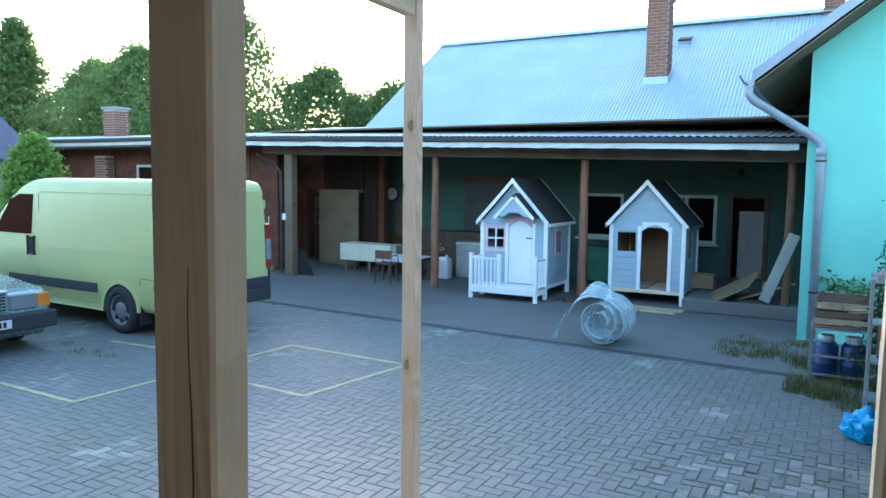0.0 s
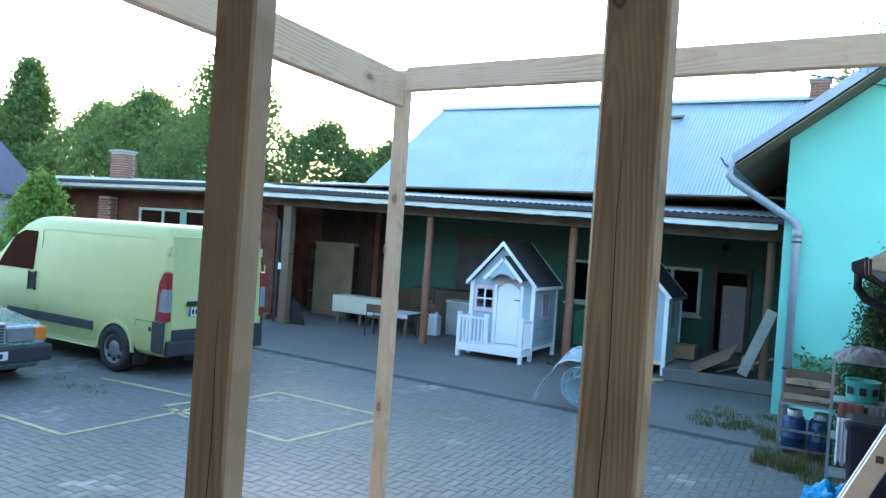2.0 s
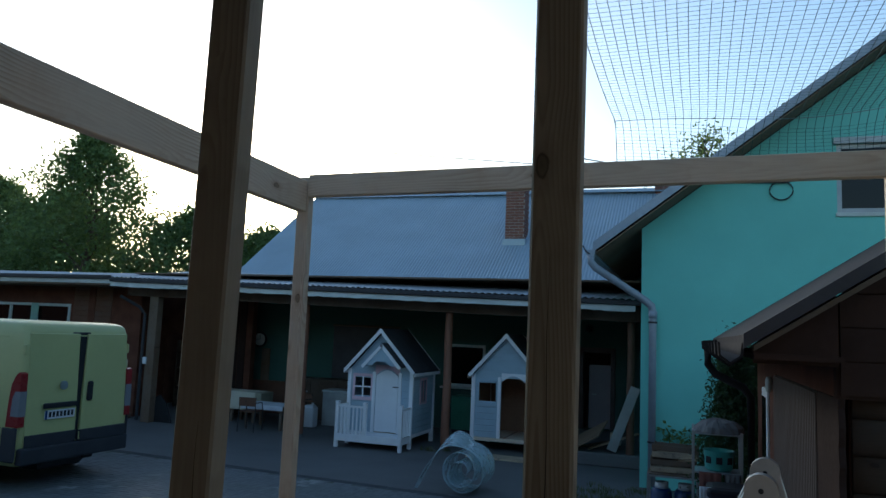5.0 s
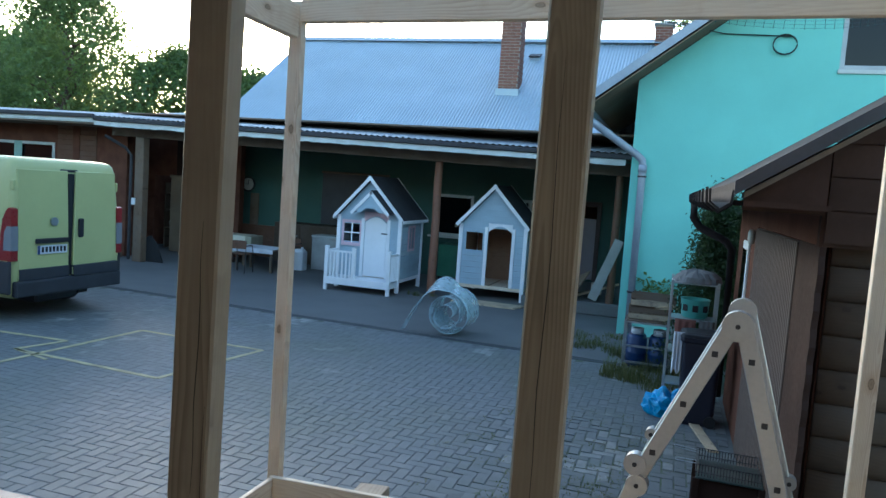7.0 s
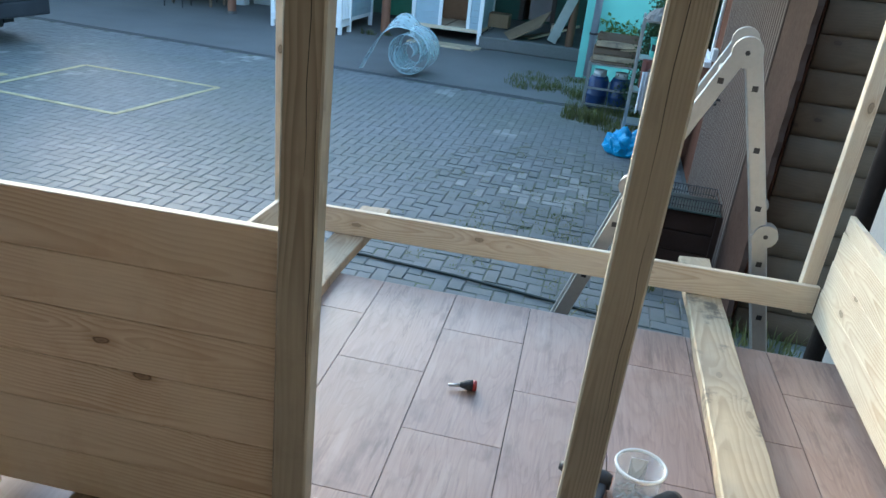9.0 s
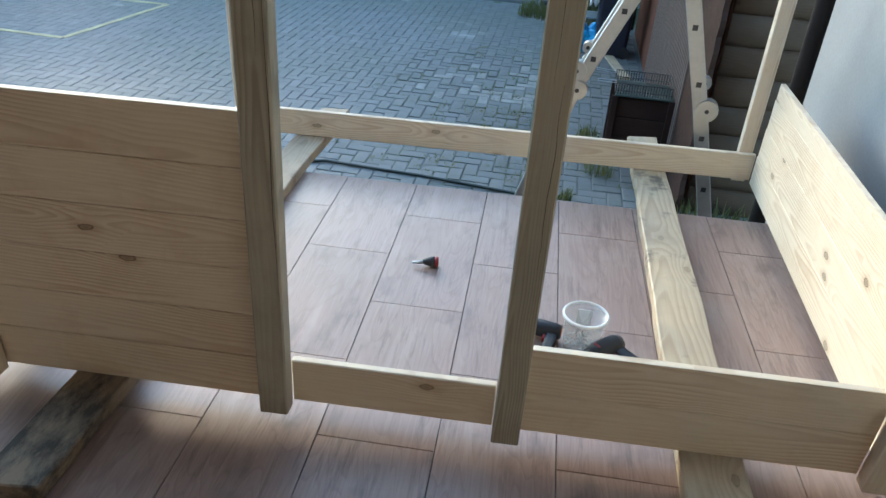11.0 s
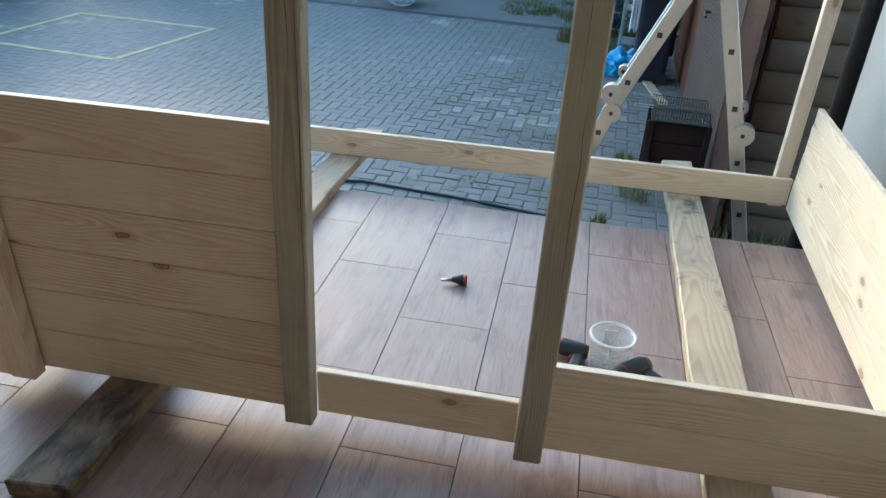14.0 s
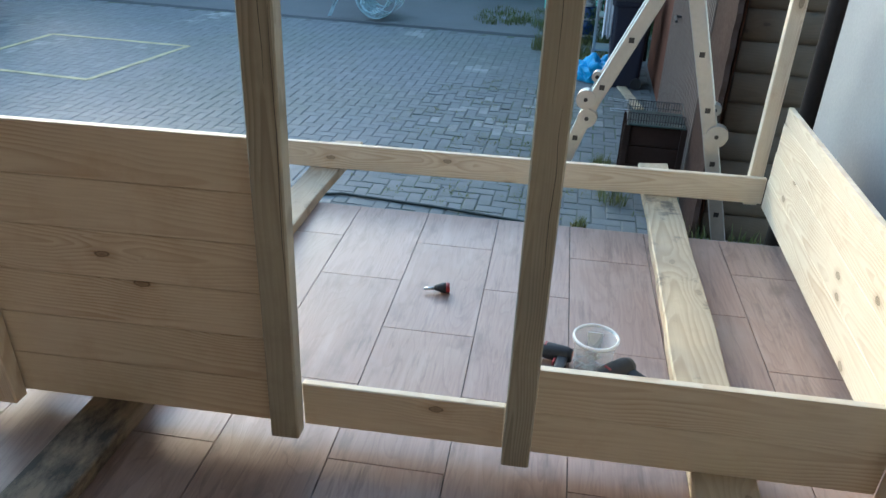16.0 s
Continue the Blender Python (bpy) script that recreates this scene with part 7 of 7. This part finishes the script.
def weeds(name, spots, label, seed, blades=55, h=0.11, material=grass_mat):
    """Tufts of thin bent blades on the ground."""
    rng = np.random.default_rng(seed)
    vs, fs = [], []
    for x, y, r in spots:
        for _ in range(blades):
            a, q = rng.uniform(0, 6.28), r * math.sqrt(rng.uniform(0, 1))
            bx, by = x + q * math.cos(a), y + q * math.sin(a)
            d = rng.uniform(0, 6.28)
            hh, ln, w = h * rng.uniform(0.35, 1.2), rng.uniform(0.02, 0.1), 0.005
            ox, oy = math.cos(d + 1.57) * w, math.sin(d + 1.57) * w
            k = len(vs)
            vs += [(bx - ox, by - oy, -0.02), (bx + ox, by + oy, -0.02), (bx + ln * 0.4 * math.cos(d) + ox * 0.7, by + ln * 0.4 * math.sin(d) + oy * 0.7, hh * 0.6), (bx + ln * 0.4 * math.cos(d) - ox * 0.7, by + ln * 0.4 * math.sin(d) - oy * 0.7, hh * 0.6), (bx + ln * math.cos(d), by + ln * math.sin(d), hh)]
            fs += [(k, k + 1, k + 2, k + 3), (k + 3, k + 2, k + 4)]
    me = bpy.data.meshes.new(name)
    me.from_pydata(vs, [], fs)
    me.materials.append(material)
    return tagged(link(name, me), label, "weeds", "", "stuff")


rng = random.Random(4)
weeds("weeds", [(rng.uniform(-0.95, 0.25), rng.uniform(10.1, 11.6), 0.16) for _ in range(34)], "yellow-green weeds at the foot of the turquoise wall", 1, 34, 0.085)
weeds("weeds", [(rng.uniform(0.1, 1.3), rng.uniform(8.6, 9.3), 0.16) for _ in range(22)] + [(rng.uniform(0.15, 1.3), rng.uniform(9.9, 10.4), 0.2) for _ in range(14)], "green weeds growing round the metal rack", 2, h=0.17)
weeds("weeds", [(0.86, 7.75, 0.18), (0.72, 8.0, 0.15), (0.62, 8.3, 0.14), (0.78, 8.45, 0.18), (0.95, 4.0, 0.1), (0.85, 4.35, 0.08), (1.62, 3.2, 0.14), (1.5, 3.5, 0.12), (1.75, 3.4, 0.14)], "green weeds in the joints of the paving", 3, h=0.14)
weeds("weeds", [(rng.gauss(0.15, 0.55), rng.gauss(5.0, 0.9), 0.10) for _ in range(110)], "short green moss and seedlings in the paving joints", 6, 14, 0.012)
weeds("weeds", [(0.84, 4.55, 0.09), (0.88, 4.7, 0.08), (0.72, 3.5, 0.05), (0.45, 3.25, 0.05), (1.55, 3.1, 0.16), (1.6, 2.95, 0.12), (1.45, 2.9, 0.1)], "green grass tufts beside the grill box and hut", 7, 60, 0.09)
weeds("weeds", [(rng.uniform(-9.2, -7.4), rng.uniform(5.1, 6.1), 0.12) for _ in range(5)], "sparse weeds on the paving before the car", 4, 16, 0.06)
weeds("weeds", [(-4.25, 13.3, 0.12), (-4.1, 13.2, 0.1), (-3.8, 13.35, 0.1)], "small weeds at the foot of the porch post", 5, 40, 0.1)
ivy = [(0.35 + 0.5 * rng.random(), 11.72, 0.75 + 0.2 * rng.random()) for _ in range(16)]
leaf_ivy = leaf_mesh("climbing_plant", ivy, 0.045, 21, leaf_mid, None, spread=0.06, per=8)
tagged(leaf_ivy, "green leaves climbing behind the crates on the wall", "plant", "", "stuff")


# ---- floor tiles of the terrace ----
tiles = thing("floor", T, "wood-look brown ceramic floor tiles on the terrace", "floor", kind="structure")
tile_me = {}
for i in range(-12, 6):
    x0, x1 = i * 0.30, min(i * 0.30 + 0.297, 1.66)
    if x1 - x0 < 0.05:
        continue
    y = 0.3 if i % 2 else 0.6
    y1 = y
    while y1 > -3.2:
        a, b = y1 - 0.6 + 0.003, min(y1, 0.282)
        if b - a > 0.04:
            key = (round(x1 - x0, 3), round(b - a, 3))
            if key not in tile_me:
                bm = box(0, 0, 0, key[0], key[1], 0.012)
                me = bpy.data.meshes.new("tile")
                bm.to_mesh(me)
                bm.free()
                me.materials.append(floor_tile)
                tile_me[key] = me
            o = link("tile", tile_me[key], tiles)
            o.location = (x0, a, 0.788)
        y1 -= 0.6
nose = part("edge", box(-4.2, 0.2835, 0.70, 1.66, 0.292, 0.797, 0.002), step_concrete, tiles, "grey edge strip")

# ---- paving blocks of the yard, laid in herringbone ----
pav = thing("paving", pose(0, 0, 0), "worn grey paving blocks laid in herringbone with mossy joints", "paving", kind="structure")
U = 0.10
rng = random.Random(9)


def block(lx, ly, tilt, corner, gap=0.0025):
    """Corners and faces of one worn block about its centre."""
    a, b, c = lx / 2 - gap, ly / 2 - gap, 0.004
    low = [(-a, -b), (a, -b), (a, b), (-a, b)]
    v = [(p[0], p[1], -0.03) for p in low] + [(p[0], p[1], -0.003) for p in low]
    v += [(p[0] * (1 - c / a), p[1] * (1 - c / b), tilt * p[1] + corner * p[0]) for p in low]
    f = [q for i in range(4) for q in ((i, (i + 1) % 4, 4 + (i + 1) % 4, 4 + i), (4 + i, 4 + (i + 1) % 4, 8 + (i + 1) % 4, 8 + i))]
    return v, f + [(8, 9, 10, 11)]


shapes = {}
for lx, ly in ((2 * U, U), (U, 2 * U)):
    for k in range(3):
        me = bpy.data.meshes.new("paving_block")
        v, f = block(lx, ly, rng.uniform(-0.02, 0.02), rng.uniform(-0.02, 0.02), rng.uniform(0.004, 0.006))
        me.from_pydata(v, [], f)
        me.materials.append(paving)
        shapes[lx > ly, k] = me
vs, fs = [], []
pale_vs, pale_fs = [], []
single = 0
for j in range(19, 104):
    for i in range(-125, 24):
        kind = (i - j) % 4
        if kind not in (0, 3):
            continue
        flat_way = kind == 0
        lx, ly = (2 * U, U) if flat_way else (U, 2 * U)
        x, y = i * U + lx / 2, j * U + ly / 2
        if (x > HX - 0.05 and y > 3.45) or y + ly / 2 > drain_y(x) - 0.005:
            continue
        worn = -0.9 < x < 1.4 and 3.2 < y < 6.8
        z, tilt = rng.uniform(-0.001, 0.001), rng.uniform(-0.005, 0.005)
        if worn:
            z, tilt = z * 4.0, tilt * 7.0
        if 2.9 < y < 5.3 and -1.0 < x < 1.4 and single < 300:
            o = link("paving_block", shapes[flat_way, rng.randrange(3)], pav)
            o.location = (x, y, z)
            o.rotation_euler = (tilt, tilt * 0.7, rng.uniform(-0.02, 0.02))
            single += 1
        else:
            v, f = block(lx, ly, tilt, tilt * 0.6, 0.0075 if worn else 0.0022)
            bare = worn and rng.random() < 0.75 * math.exp(-((x - 0.05) / 0.45) ** 2 - ((y - 5.5) / 0.65) ** 2)
            into_v, into_f = (pale_vs, pale_fs) if bare else (vs, fs)
            k = len(into_v)
            into_v += [(x + p[0], y + p[1], z + p[2]) for p in v]
            into_f += [tuple(k + q for q in face) for face in f]
me = bpy.data.meshes.new("paving_blocks")
me.from_pydata(vs, [], fs)
me.materials.append(paving)
tagged(link("paving_blocks", me, pav), kind="stuff")
me = bpy.data.meshes.new("worn_paving_blocks")
me.from_pydata(pale_vs, [], pale_fs)
me.materials.append(pale_paving)
tagged(link("worn_paving_blocks", me, pav, "pale worn blocks with bare aggregate"), kind="stuff")
